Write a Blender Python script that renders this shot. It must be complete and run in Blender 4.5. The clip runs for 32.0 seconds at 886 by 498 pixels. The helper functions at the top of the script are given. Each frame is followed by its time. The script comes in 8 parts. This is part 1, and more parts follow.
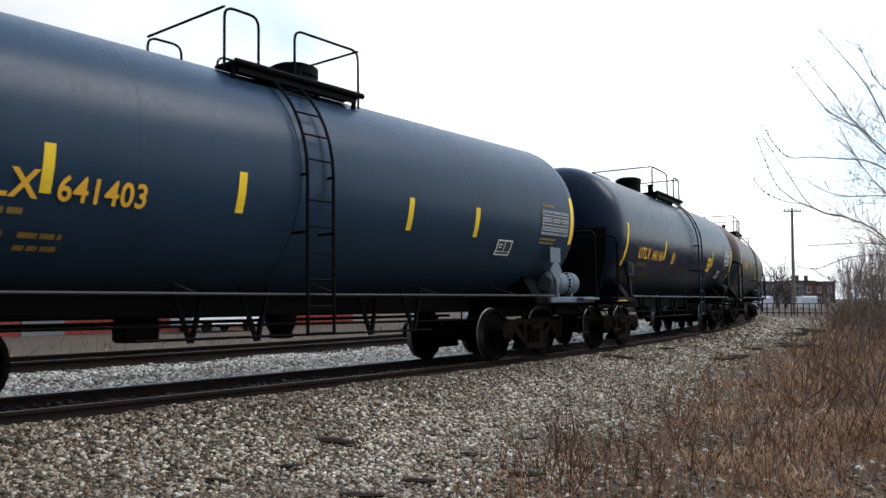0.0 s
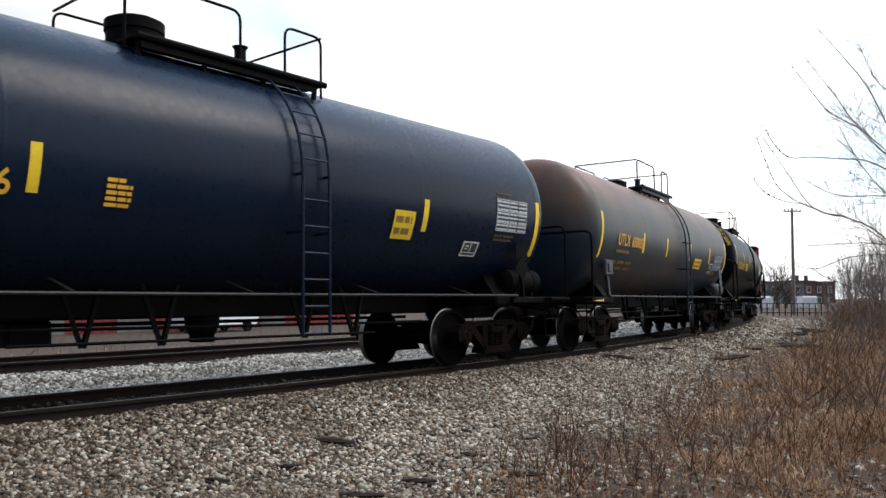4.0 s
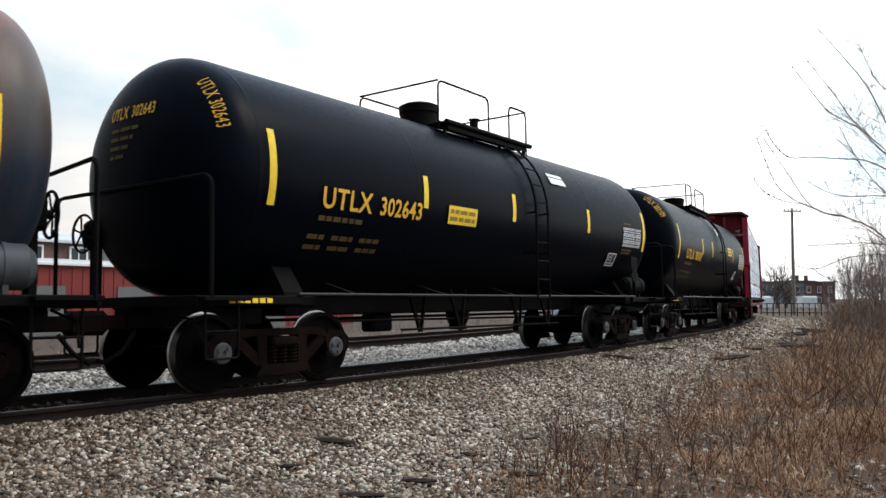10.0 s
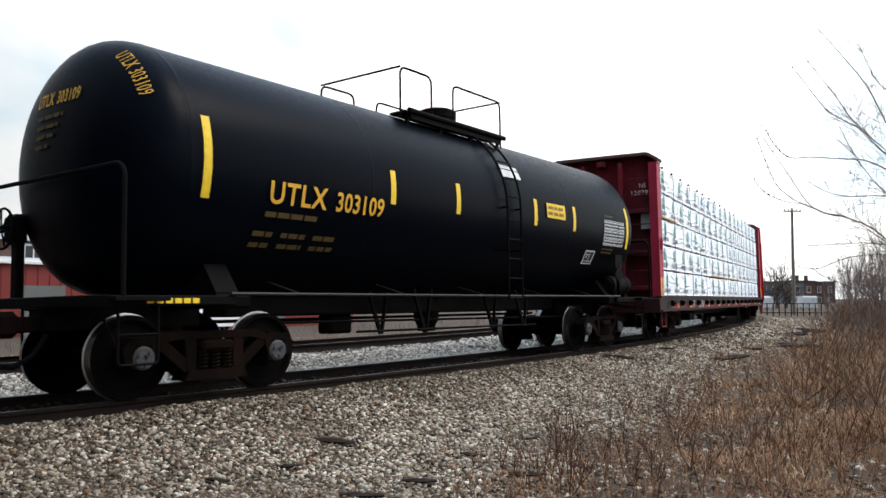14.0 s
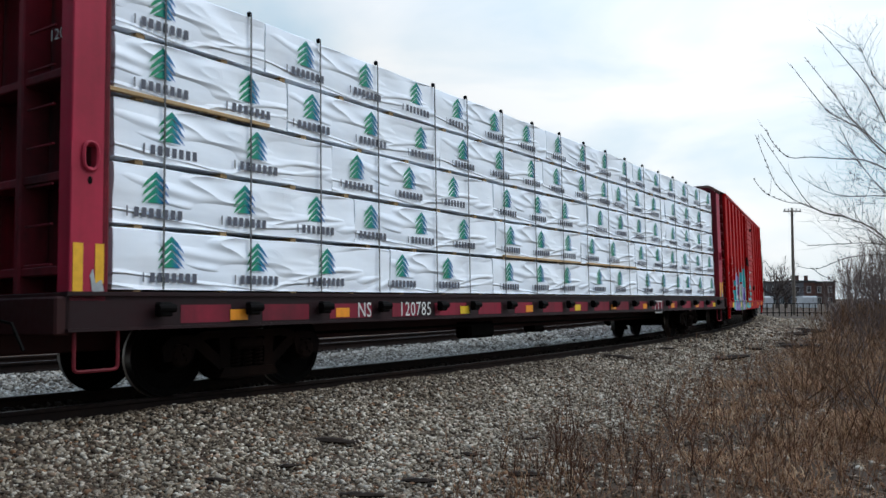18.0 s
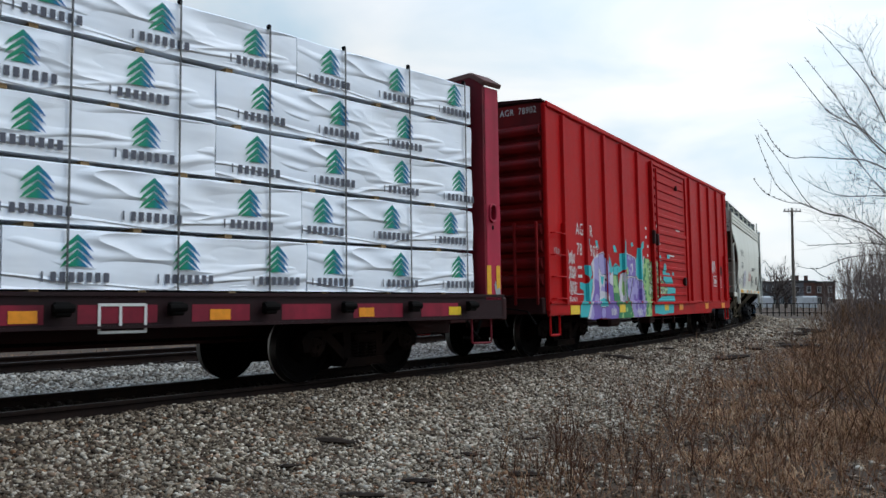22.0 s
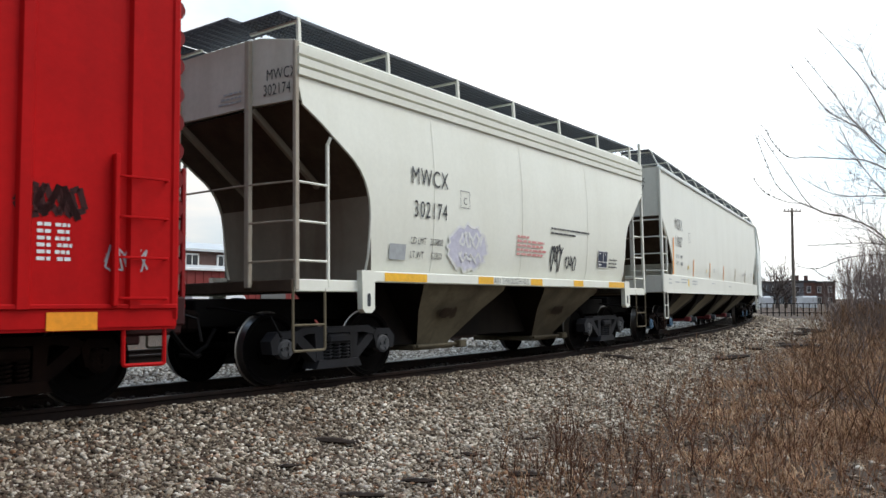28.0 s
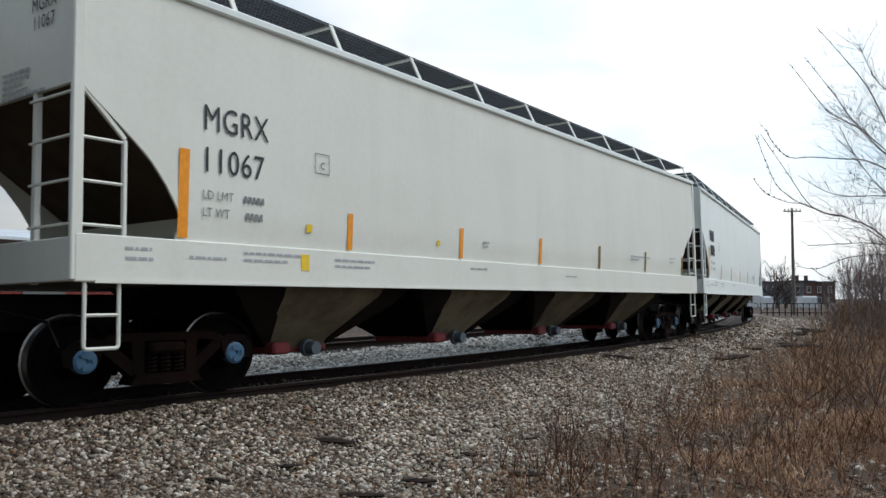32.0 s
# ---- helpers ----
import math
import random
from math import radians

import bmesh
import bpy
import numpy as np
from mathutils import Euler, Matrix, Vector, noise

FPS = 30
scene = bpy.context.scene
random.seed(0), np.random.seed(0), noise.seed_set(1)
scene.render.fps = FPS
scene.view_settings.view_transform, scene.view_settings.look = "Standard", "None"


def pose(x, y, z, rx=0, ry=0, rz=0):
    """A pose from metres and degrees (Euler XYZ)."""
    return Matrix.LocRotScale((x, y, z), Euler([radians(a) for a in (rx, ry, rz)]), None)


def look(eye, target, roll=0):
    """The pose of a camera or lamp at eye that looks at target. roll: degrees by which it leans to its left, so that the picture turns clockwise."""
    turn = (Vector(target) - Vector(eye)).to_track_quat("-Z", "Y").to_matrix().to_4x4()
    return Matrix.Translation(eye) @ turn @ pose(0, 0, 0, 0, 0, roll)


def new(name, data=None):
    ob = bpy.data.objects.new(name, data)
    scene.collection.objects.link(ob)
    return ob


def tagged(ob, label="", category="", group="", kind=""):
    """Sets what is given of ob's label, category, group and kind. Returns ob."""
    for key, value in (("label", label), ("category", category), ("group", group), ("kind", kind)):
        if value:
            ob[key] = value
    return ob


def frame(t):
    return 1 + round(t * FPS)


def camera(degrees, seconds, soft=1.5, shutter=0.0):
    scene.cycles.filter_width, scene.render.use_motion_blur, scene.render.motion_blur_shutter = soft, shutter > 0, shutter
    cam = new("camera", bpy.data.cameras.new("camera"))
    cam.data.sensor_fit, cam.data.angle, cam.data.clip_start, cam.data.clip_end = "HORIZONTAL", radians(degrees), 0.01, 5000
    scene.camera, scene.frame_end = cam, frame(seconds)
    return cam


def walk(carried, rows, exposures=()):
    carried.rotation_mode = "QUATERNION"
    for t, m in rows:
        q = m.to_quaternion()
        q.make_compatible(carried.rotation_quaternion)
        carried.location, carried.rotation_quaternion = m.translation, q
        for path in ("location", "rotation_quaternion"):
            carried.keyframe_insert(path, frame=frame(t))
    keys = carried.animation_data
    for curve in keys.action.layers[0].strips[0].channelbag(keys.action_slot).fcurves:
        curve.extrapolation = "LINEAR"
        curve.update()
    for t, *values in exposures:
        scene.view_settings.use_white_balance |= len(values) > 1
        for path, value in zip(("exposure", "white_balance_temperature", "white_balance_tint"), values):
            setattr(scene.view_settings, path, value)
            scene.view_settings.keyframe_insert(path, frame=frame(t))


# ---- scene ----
cam = camera(57.89, 32.0, soft=1.5, shutter=0.1)
# the clip brightens for dark cars and darkens for pale ones
EXPOSURES = [(0, -0.06, 6700, 11), (4, 0.03, 6900, 12), (9, 0.08, 7050, 12), (14, 0.15, 7050, 12), (16, 0.05, 6950, 12), (17, -0.17, 6800, 11), (18, -0.57, 6450, 8), (19.5, -0.81, 6350, 7), (21, -0.80, 6350, 7), (22, -0.58, 6450, 8), (23, -0.34, 6500, 9), (24, -0.07, 6850, 12), (25, 0.04, 6950, 12), (27, 0.0, 7000, 12), (28, -0.04, 6950, 11), (30, -0.44, 6850, 11), (32, -0.38, 6700, 10)]
EYE = pose(0, 0, 1.088, 93.567, 0, 0.0)
walk(cam, [(0, EYE), (32.0, EYE)], exposures=EXPOSURES)

# ---- light: thin bright overcast, weak wide sun ----
world = bpy.data.worlds.new("sky")
scene.world = world
world.use_nodes = True


def build_sky():
    nt = world.node_tree
    nt.nodes.clear()
    out = nt.nodes.new("ShaderNodeOutputWorld")
    bg = nt.nodes.new("ShaderNodeBackground")
    sky = nt.nodes.new("ShaderNodeTexSky")
    sky.sky_type, sky.sun_disc = "NISHITA", False
    sky.sun_elevation, sky.sun_rotation = radians(52), radians(80)
    sky.air_density, sky.dust_density = 1.0, 2.5
    co = nt.nodes.new("ShaderNodeTexCoord")
    mp = nt.nodes.new("ShaderNodeMapping")
    mp.inputs["Scale"].default_value = (1.0, 1.0, 3.2)
    n1 = nt.nodes.new("ShaderNodeTexNoise")
    n1.inputs["Scale"].default_value, n1.inputs["Detail"].default_value = 2.3, 6.0
    n1.inputs["Roughness"].default_value, n1.inputs["Distortion"].default_value = 0.5, 0.4
    ramp = nt.nodes.new("ShaderNodeValToRGB")
    ramp.color_ramp.elements[0].position, ramp.color_ramp.elements[0].color = 0.36, (8.6, 11.2, 13.2, 1)
    ramp.color_ramp.elements[1].position, ramp.color_ramp.elements[1].color = 0.60, (14.8, 15.0, 15.2, 1)
    mix = nt.nodes.new("ShaderNodeMix")
    mix.data_type = "RGBA"
    mix.inputs[0].default_value = 0.85
    nt.links.new(co.outputs["Generated"], mp.inputs["Vector"])
    nt.links.new(mp.outputs["Vector"], n1.inputs["Vector"])
    nt.links.new(n1.outputs["Fac"], ramp.inputs["Fac"])
    nt.links.new(sky.outputs["Color"], mix.inputs[6])
    nt.links.new(ramp.outputs["Color"], mix.inputs[7])
    # brighter towards the hidden sun, duller away from it
    dot = nt.nodes.new("ShaderNodeVectorMath")
    dot.operation = "DOT_PRODUCT"
    dot.inputs[1].default_value = (0.58, 0.32, 0.75)
    span = nt.nodes.new("ShaderNodeMapRange")
    span.inputs[1].default_value, span.inputs[2].default_value = -0.4, 0.9
    span.inputs[3].default_value, span.inputs[4].default_value = 0.16, 1.46
    glow = nt.nodes.new("ShaderNodeMix")
    glow.data_type, glow.blend_type = "RGBA", "MULTIPLY"
    glow.inputs[0].default_value = 1.0
    nt.links.new(co.outputs["Generated"], dot.inputs[0])
    nt.links.new(dot.outputs["Value"], span.inputs[0])
    nt.links.new(mix.outputs[2], glow.inputs[6])
    # thinner cloud overhead lets some blue through
    high = nt.nodes.new("ShaderNodeSeparateXYZ")
    nt.links.new(co.outputs["Generated"], high.inputs["Vector"])
    tone = nt.nodes.new("ShaderNodeValToRGB")
    tone.color_ramp.elements[0].position, tone.color_ramp.elements[0].color = 0.30, (1, 1, 1, 1)
    tone.color_ramp.elements[1].position, tone.color_ramp.elements[1].color = 0.75, (0.72, 0.90, 1.18, 1)
    nt.links.new(high.outputs["Z"], tone.inputs["Fac"])
    blue = nt.nodes.new("ShaderNodeMix")
    blue.data_type, blue.blend_type = "RGBA", "MULTIPLY"
    blue.inputs[0].default_value = 1.0
    nt.links.new(tone.outputs["Color"], blue.inputs[6])
    nt.links.new(span.outputs[0], blue.inputs[7])
    nt.links.new(blue.outputs[2], glow.inputs[7])
    nt.links.new(glow.outputs[2], bg.inputs["Color"])
    bg.inputs["Strength"].default_value = 0.1
    nt.links.new(bg.outputs["Background"], out.inputs["Surface"])


build_sky()
sun = new("sun", bpy.data.lights.new("sun", "SUN"))
sun.data.energy, sun.data.angle, sun.data.color = 1.9, radians(28), (1.0, 0.94, 0.85)
sun.matrix_world = look((0, 0, 0), (-0.60, -0.06, -0.79))

# ---- mesh helpers ----
class Build:
    """Collects vertices and faces for one mesh."""

    def __init__(self):
        self.v, self.f = [], []

    def add(self, verts, faces):
        k = len(self.v)
        self.v.extend(tuple(p) for p in verts)
        self.f.extend(tuple(i + k for i in q) for q in faces)
        return self

    def box(self, x, y, z, sx, sy, sz, bev=0.0, turn=None):
        """A box round its centre; bev cuts the edges, turn is a rotation matrix."""
        hx, hy, hz = sx / 2, sy / 2, sz / 2
        b = min(bev, hx * 0.9, hy * 0.9, hz * 0.9)
        if b <= 0:
            vs = [(i * hx, j * hy, k * hz) for i in (-1, 1) for j in (-1, 1) for k in (-1, 1)]
            fs = [(0, 1, 3, 2), (4, 6, 7, 5), (0, 4, 5, 1), (2, 3, 7, 6), (0, 2, 6, 4), (1, 5, 7, 3)]
        else:
            vs, fs, at = [], [], {}
            for i in (-1, 1):
                for j in (-1, 1):
                    for k in (-1, 1):
                        for a, p in enumerate(((i * hx, j * (hy - b), k * (hz - b)), (i * (hx - b), j * hy, k * (hz - b)), (i * (hx - b), j * (hy - b), k * hz))):
                            at[i, j, k, a] = len(vs)
                            vs.append(p)
            o = (-1, 1)
            for i in o:
                fs.append((at[i, -1, -1, 0], at[i, 1, -1, 0], at[i, 1, 1, 0], at[i, -1, 1, 0]))
                fs.append((at[-1, i, -1, 1], at[1, i, -1, 1], at[1, i, 1, 1], at[-1, i, 1, 1]))
                fs.append((at[-1, -1, i, 2], at[1, -1, i, 2], at[1, 1, i, 2], at[-1, 1, i, 2]))
                for j in o:
                    fs.append((at[i, j, -1, 0], at[i, j, 1, 0], at[i, j, 1, 1], at[i, j, -1, 1]))
                    fs.append((at[i, -1, j, 0], at[i, 1, j, 0], at[i, 1, j, 2], at[i, -1, j, 2]))
                    fs.append((at[-1, i, j, 1], at[1, i, j, 1], at[1, i, j, 2], at[-1, i, j, 2]))
                    for k in o:
                        fs.append((at[i, j, k, 0], at[i, j, k, 1], at[i, j, k, 2]))
        if turn is not None:
            vs = [turn @ Vector(p) for p in vs]
        return self.add([(p[0] + x, p[1] + y, p[2] + z) for p in vs], fs)

    def bar(self, a, b, w, h=None, bev=0.0):
        """A square bar from a to b; h is its upright side."""
        a, b = Vector(a), Vector(b)
        d = b - a
        turn = d.to_track_quat("X", "Z").to_matrix()
        m = (a + b) / 2
        return self.box(m.x, m.y, m.z, d.length, w, h or w, bev, turn)

    def tube(self, pts, r, n=6):
        """A round tube along points; r is one radius or one for each point."""
        pts = [Vector(p) for p in pts]
        rs = [r] * len(pts) if isinstance(r, (int, float)) else r
        vs, fs, up = [], [], None
        for i, p in enumerate(pts):
            d = (pts[min(i + 1, len(pts) - 1)] - pts[max(i - 1, 0)]).normalized()
            if up is None:
                up = Vector((0, 0, 1)) if abs(d.z) < 0.9 else Vector((1, 0, 0))
            a = d.cross(up).normalized()
            up = a.cross(d).normalized()
            for k in range(n):
                w = 2 * math.pi * k / n
                vs.append(p + (a * math.cos(w) + up * math.sin(w)) * rs[i])
        for i in range(len(pts) - 1):
            for k in range(n):
                fs.append((i * n + k, i * n + (k + 1) % n, (i + 1) * n + (k + 1) % n, (i + 1) * n + k))
        fs.append(tuple(range(n - 1, -1, -1)))
        fs.append(tuple(range((len(pts) - 1) * n, len(pts) * n)))
        return self.add(vs, fs)

    def lathe(self, profile, n=24, centre=(0, 0, 0), axis="x"):
        """Turns (along, radius) points round an axis through centre."""
        cx, cy, cz = centre
        vs, fs, m = [], [], len(profile)
        for u, r in profile:
            for k in range(n):
                w = 2 * math.pi * k / n
                c, s = r * math.cos(w), r * math.sin(w)
                p = (u, c, s) if axis == "x" else (s, u, c) if axis == "y" else (c, s, u)
                vs.append((p[0] + cx, p[1] + cy, p[2] + cz))
        for i in range(m - 1):
            for k in range(n):
                fs.append((i * n + k, i * n + (k + 1) % n, (i + 1) * n + (k + 1) % n, (i + 1) * n + k))
        if profile[0][1] > 1e-4:
            fs.append(tuple(range(n - 1, -1, -1)))
        if profile[-1][1] > 1e-4:
            fs.append(tuple(range((m - 1) * n, m * n)))
        return self.add(vs, fs)

    def prism(self, poly, a, b, plane="xz"):
        """A flat outline drawn out from a to b across its plane."""
        n = len(poly)

        def at(p, w):
            return (p[0], w, p[1]) if plane == "xz" else (w, p[0], p[1]) if plane == "yz" else (p[0], p[1], w)

        vs = [at(p, a) for p in poly] + [at(p, b) for p in poly]
        fs = [tuple(range(n)), tuple(range(2 * n - 1, n - 1, -1))]
        fs += [(i, i + n, (i + 1) % n + n, (i + 1) % n) for i in range(n)]
        return self.add(vs, fs)

    def sheet(self, rows):
        """A skin over rows of points, all rows of one length."""
        n = len(rows[0])
        vs = [p for row in rows for p in row]
        fs = [(i * n + k, i * n + k + 1, (i + 1) * n + k + 1, (i + 1) * n + k) for i in range(len(rows) - 1) for k in range(n - 1)]
        return self.add(vs, fs)

    def mesh(self, name, material, angle=35):
        me = bpy.data.meshes.new(name)
        me.from_pydata(self.v, [], self.f)
        bm = bmesh.new()
        bm.from_mesh(me)
        bmesh.ops.recalc_face_normals(bm, faces=bm.faces)
        bm.to_mesh(me)
        bm.free()
        if material:
            me.materials.append(material)
        me.polygons.foreach_set("use_smooth", [True] * len(me.polygons))
        me.set_sharp_from_angle(angle=radians(angle))
        return me


FINE = ("stencil_print", "panel_print", "sign_print", "word_print", "spring_set", "warning_notice")


def part(name, b, material, parent, label="", at=None):
    """Links a Build, or a mesh that is there already, as one part under a thing or part. Small print stays joined."""
    me = b.mesh(name, material) if isinstance(b, Build) else b
    ob = new(name, me)
    ob.parent = parent
    if at is not None:
        ob.matrix_basis = at
    return tagged(ob, label, kind="stuff" if name in FINE else "")


def thing(name, label, category, group="", kind="", b=None, material=None, at=None):
    ob = new(name, b.mesh(name, material) if b else None)
    if at is not None:
        ob.matrix_basis = at
    return tagged(ob, label, category, group, kind)


LETTERS = {}


def letters(text, height, squeeze=1.0, spread=1.0, weight=0.0):
    """Flat triangles of a line of text: points (u, v) from its lower left, and faces."""
    key = (text, spread, weight)
    if key not in LETTERS:
        cu = bpy.data.curves.new("line", "FONT")
        cu.body, cu.size, cu.space_character, cu.resolution_u = text, 1.0, spread, 3
        cu.offset = weight
        ob = new("line", cu)
        dg = bpy.context.evaluated_depsgraph_get()
        me = bpy.data.meshes.new_from_object(ob.evaluated_get(dg))
        LETTERS[key] = ([(v.co.x, v.co.y) for v in me.vertices], [tuple(p.vertices) for p in me.polygons])
        bpy.data.objects.remove(ob)
        bpy.data.meshes.remove(me)
    vs, fs = LETTERS[key]
    k = height / 0.70
    return [(u * k * squeeze, v * k) for u, v in vs], fs


# ---- materials ----
def principled(name, base=(0.5, 0.5, 0.5), rough=0.6, metal=0.0):
    m = bpy.data.materials.new(name)
    m.use_nodes = True
    p = m.node_tree.nodes["Principled BSDF"]
    p.inputs["Base Color"].default_value = (*base, 1)
    p.inputs["Roughness"].default_value, p.inputs["Metallic"].default_value = rough, metal
    p.inputs["Specular IOR Level"].default_value = 0.5 if metal else 0.28
    return m, m.node_tree, p


def noise_node(nt, scale, detail=4.0, rough=0.55, stretch=None, coords="Object"):
    co = nt.nodes.new("ShaderNodeTexCoord")
    n = nt.nodes.new("ShaderNodeTexNoise")
    n.inputs["Scale"].default_value, n.inputs["Detail"].default_value, n.inputs["Roughness"].default_value = scale, detail, rough
    src = co.outputs[coords]
    if stretch:
        mp = nt.nodes.new("ShaderNodeMapping")
        mp.inputs["Scale"].default_value = stretch
        nt.links.new(src, mp.inputs["Vector"])
        src = mp.outputs["Vector"]
    nt.links.new(src, n.inputs["Vector"])
    return n.outputs["Fac"]


def ramp_node(nt, fac, stops):
    r = nt.nodes.new("ShaderNodeValToRGB")
    els = r.color_ramp.elements
    while len(els) < len(stops):
        els.new(0.5)
    for e, (at, c) in zip(els, stops):
        e.position, e.color = at, (*c, 1) if len(c) == 3 else c
    nt.links.new(fac, r.inputs["Fac"])
    return r.outputs["Color"]


def mix_node(nt, fac, a, b, kind="MIX"):
    m = nt.nodes.new("ShaderNodeMix")
    m.data_type, m.blend_type = "RGBA", kind
    for sock, v in ((m.inputs[0], fac), (m.inputs[6], a), (m.inputs[7], b)):
        if hasattr(v, "is_output"):
            nt.links.new(v, sock)
        elif isinstance(v, tuple):
            sock.default_value = (*v, 1)
        else:
            sock.default_value = v
    return m.outputs[2]


def bump_node(nt, p, height, strength, distance):
    b = nt.nodes.new("ShaderNodeBump")
    b.inputs["Strength"].default_value, b.inputs["Distance"].default_value = strength, distance
    nt.links.new(height, b.inputs["Height"])
    nt.links.new(b.outputs["Normal"], p.inputs["Normal"])


def painted(name, base, dirt, amount=0.5, rough=0.45, streak=1.0, grain=14.0, bump=0.15, spots=None, gloss=0.22, grit=1.0):
    """Old paint on steel: broad dirt, streaks that run down, fine grain, and spots of rust."""
    m, nt, p = principled(name, base, rough)
    p.inputs["Specular IOR Level"].default_value = gloss
    broad = ramp_node(nt, noise_node(nt, 0.55, 5.0, 0.6), [(0.35, (0, 0, 0)), (0.72, (amount, amount, amount))])
    runs = ramp_node(nt, noise_node(nt, 2.2 * streak, 4.0, 0.6, (1.0, 1.0, 0.12)), [(0.45, (0, 0, 0)), (0.8, (amount, amount, amount))])
    fac = mix_node(nt, 1.0, broad, runs, "SCREEN")
    col = mix_node(nt, fac, base, dirt)
    fine = noise_node(nt, grain, 5.0, 0.65)
    col = mix_node(nt, 1.0, col, ramp_node(nt, fine, [(0.25, (1 - 0.18 * grit,) * 3), (0.75, (1 + 0.12 * grit,) * 3)]), "MULTIPLY")
    if spots:
        s = ramp_node(nt, noise_node(nt, 4.3, 6.0, 0.7), [(0.60, (0, 0, 0)), (0.68, (1, 1, 1))])
        col = mix_node(nt, s, col, spots)
    nt.links.new(col, p.inputs["Base Color"])
    rr = ramp_node(nt, fine, [(0.2, (rough - 0.08,) * 3), (0.8, (min(1, rough + 0.15),) * 3)])
    nt.links.new(rr, p.inputs["Roughness"])
    bump_node(nt, p, fine, bump, 0.004)
    return m


def speckled(name, stops, scale, rough=0.9, detail=6.0, bump=0.4, distance=0.01, stretch=None, patch=None):
    """A natural surface: colours by fine noise, and a broad patchy second tone."""
    m, nt, p = principled(name, stops[0][1], rough)
    f = noise_node(nt, scale, detail, 0.65, stretch)
    col = ramp_node(nt, f, stops)
    if patch:
        fac = ramp_node(nt, noise_node(nt, patch[1], 4.0), [(0.42, (0, 0, 0)), (0.65, (patch[2],) * 3)])
        col = mix_node(nt, fac, col, patch[0])
    nt.links.new(col, p.inputs["Base Color"])
    bump_node(nt, p, f, bump, distance)
    return m


def pebbles(name, stops, rough=0.85, seed_scale=30.0, stain=None):
    """Many loose pieces in one mesh, each with a tone of its own."""
    m, nt, p = principled(name, stops[0][1], rough)
    g = nt.nodes.new("ShaderNodeNewGeometry")
    col = ramp_node(nt, g.outputs["Random Per Island"], stops)
    f = noise_node(nt, seed_scale, 4.0)
    col = mix_node(nt, 1.0, col, ramp_node(nt, f, [(0.3, (0.75, 0.75, 0.75)), (0.7, (1.15, 1.15, 1.15))]), "MULTIPLY")
    if stain:
        fac = ramp_node(nt, noise_node(nt, stain[1], 5.0, 0.6), [(0.45, (0, 0, 0)), (0.68, (stain[2],) * 3)])
        col = mix_node(nt, fac, col, stain[0])
    nt.links.new(col, p.inputs["Base Color"])
    return m


def by_object(name, stops, rough=0.7, scale=12.0, bump=0.2):
    """Repeats of one mesh, each object with a tone of its own."""
    m, nt, p = principled(name, stops[0][1], rough)
    o = nt.nodes.new("ShaderNodeObjectInfo")
    col = ramp_node(nt, o.outputs["Random"], stops)
    f = noise_node(nt, scale, 4.0)
    col = mix_node(nt, 1.0, col, ramp_node(nt, f, [(0.3, (0.8, 0.8, 0.8)), (0.7, (1.15, 1.15, 1.15))]), "MULTIPLY")
    nt.links.new(col, p.inputs["Base Color"])
    bump_node(nt, p, f, bump, 0.01)
    return m


GRIME = (0.035, 0.03, 0.026)
RUST = (0.14, 0.05, 0.025)
M_GREY_TANK = painted("blue_grey_tank_paint", (0.018, 0.038, 0.066), (0.013, 0.024, 0.038), 0.5, 0.30, gloss=0.15, grit=0.5, bump=0.03)
M_BLACK_TANK = painted("black_tank_paint", (0.0009, 0.0020, 0.0045), (0.0016, 0.0026, 0.0045), 0.35, 0.32, gloss=0.032, grit=0.5, bump=0.03)
M_NAVY_TANK = painted("faded_black_tank_paint", (0.0048, 0.0115, 0.027), (0.0036, 0.0075, 0.016), 0.4, 0.27, gloss=0.15, grit=0.5, bump=0.03)


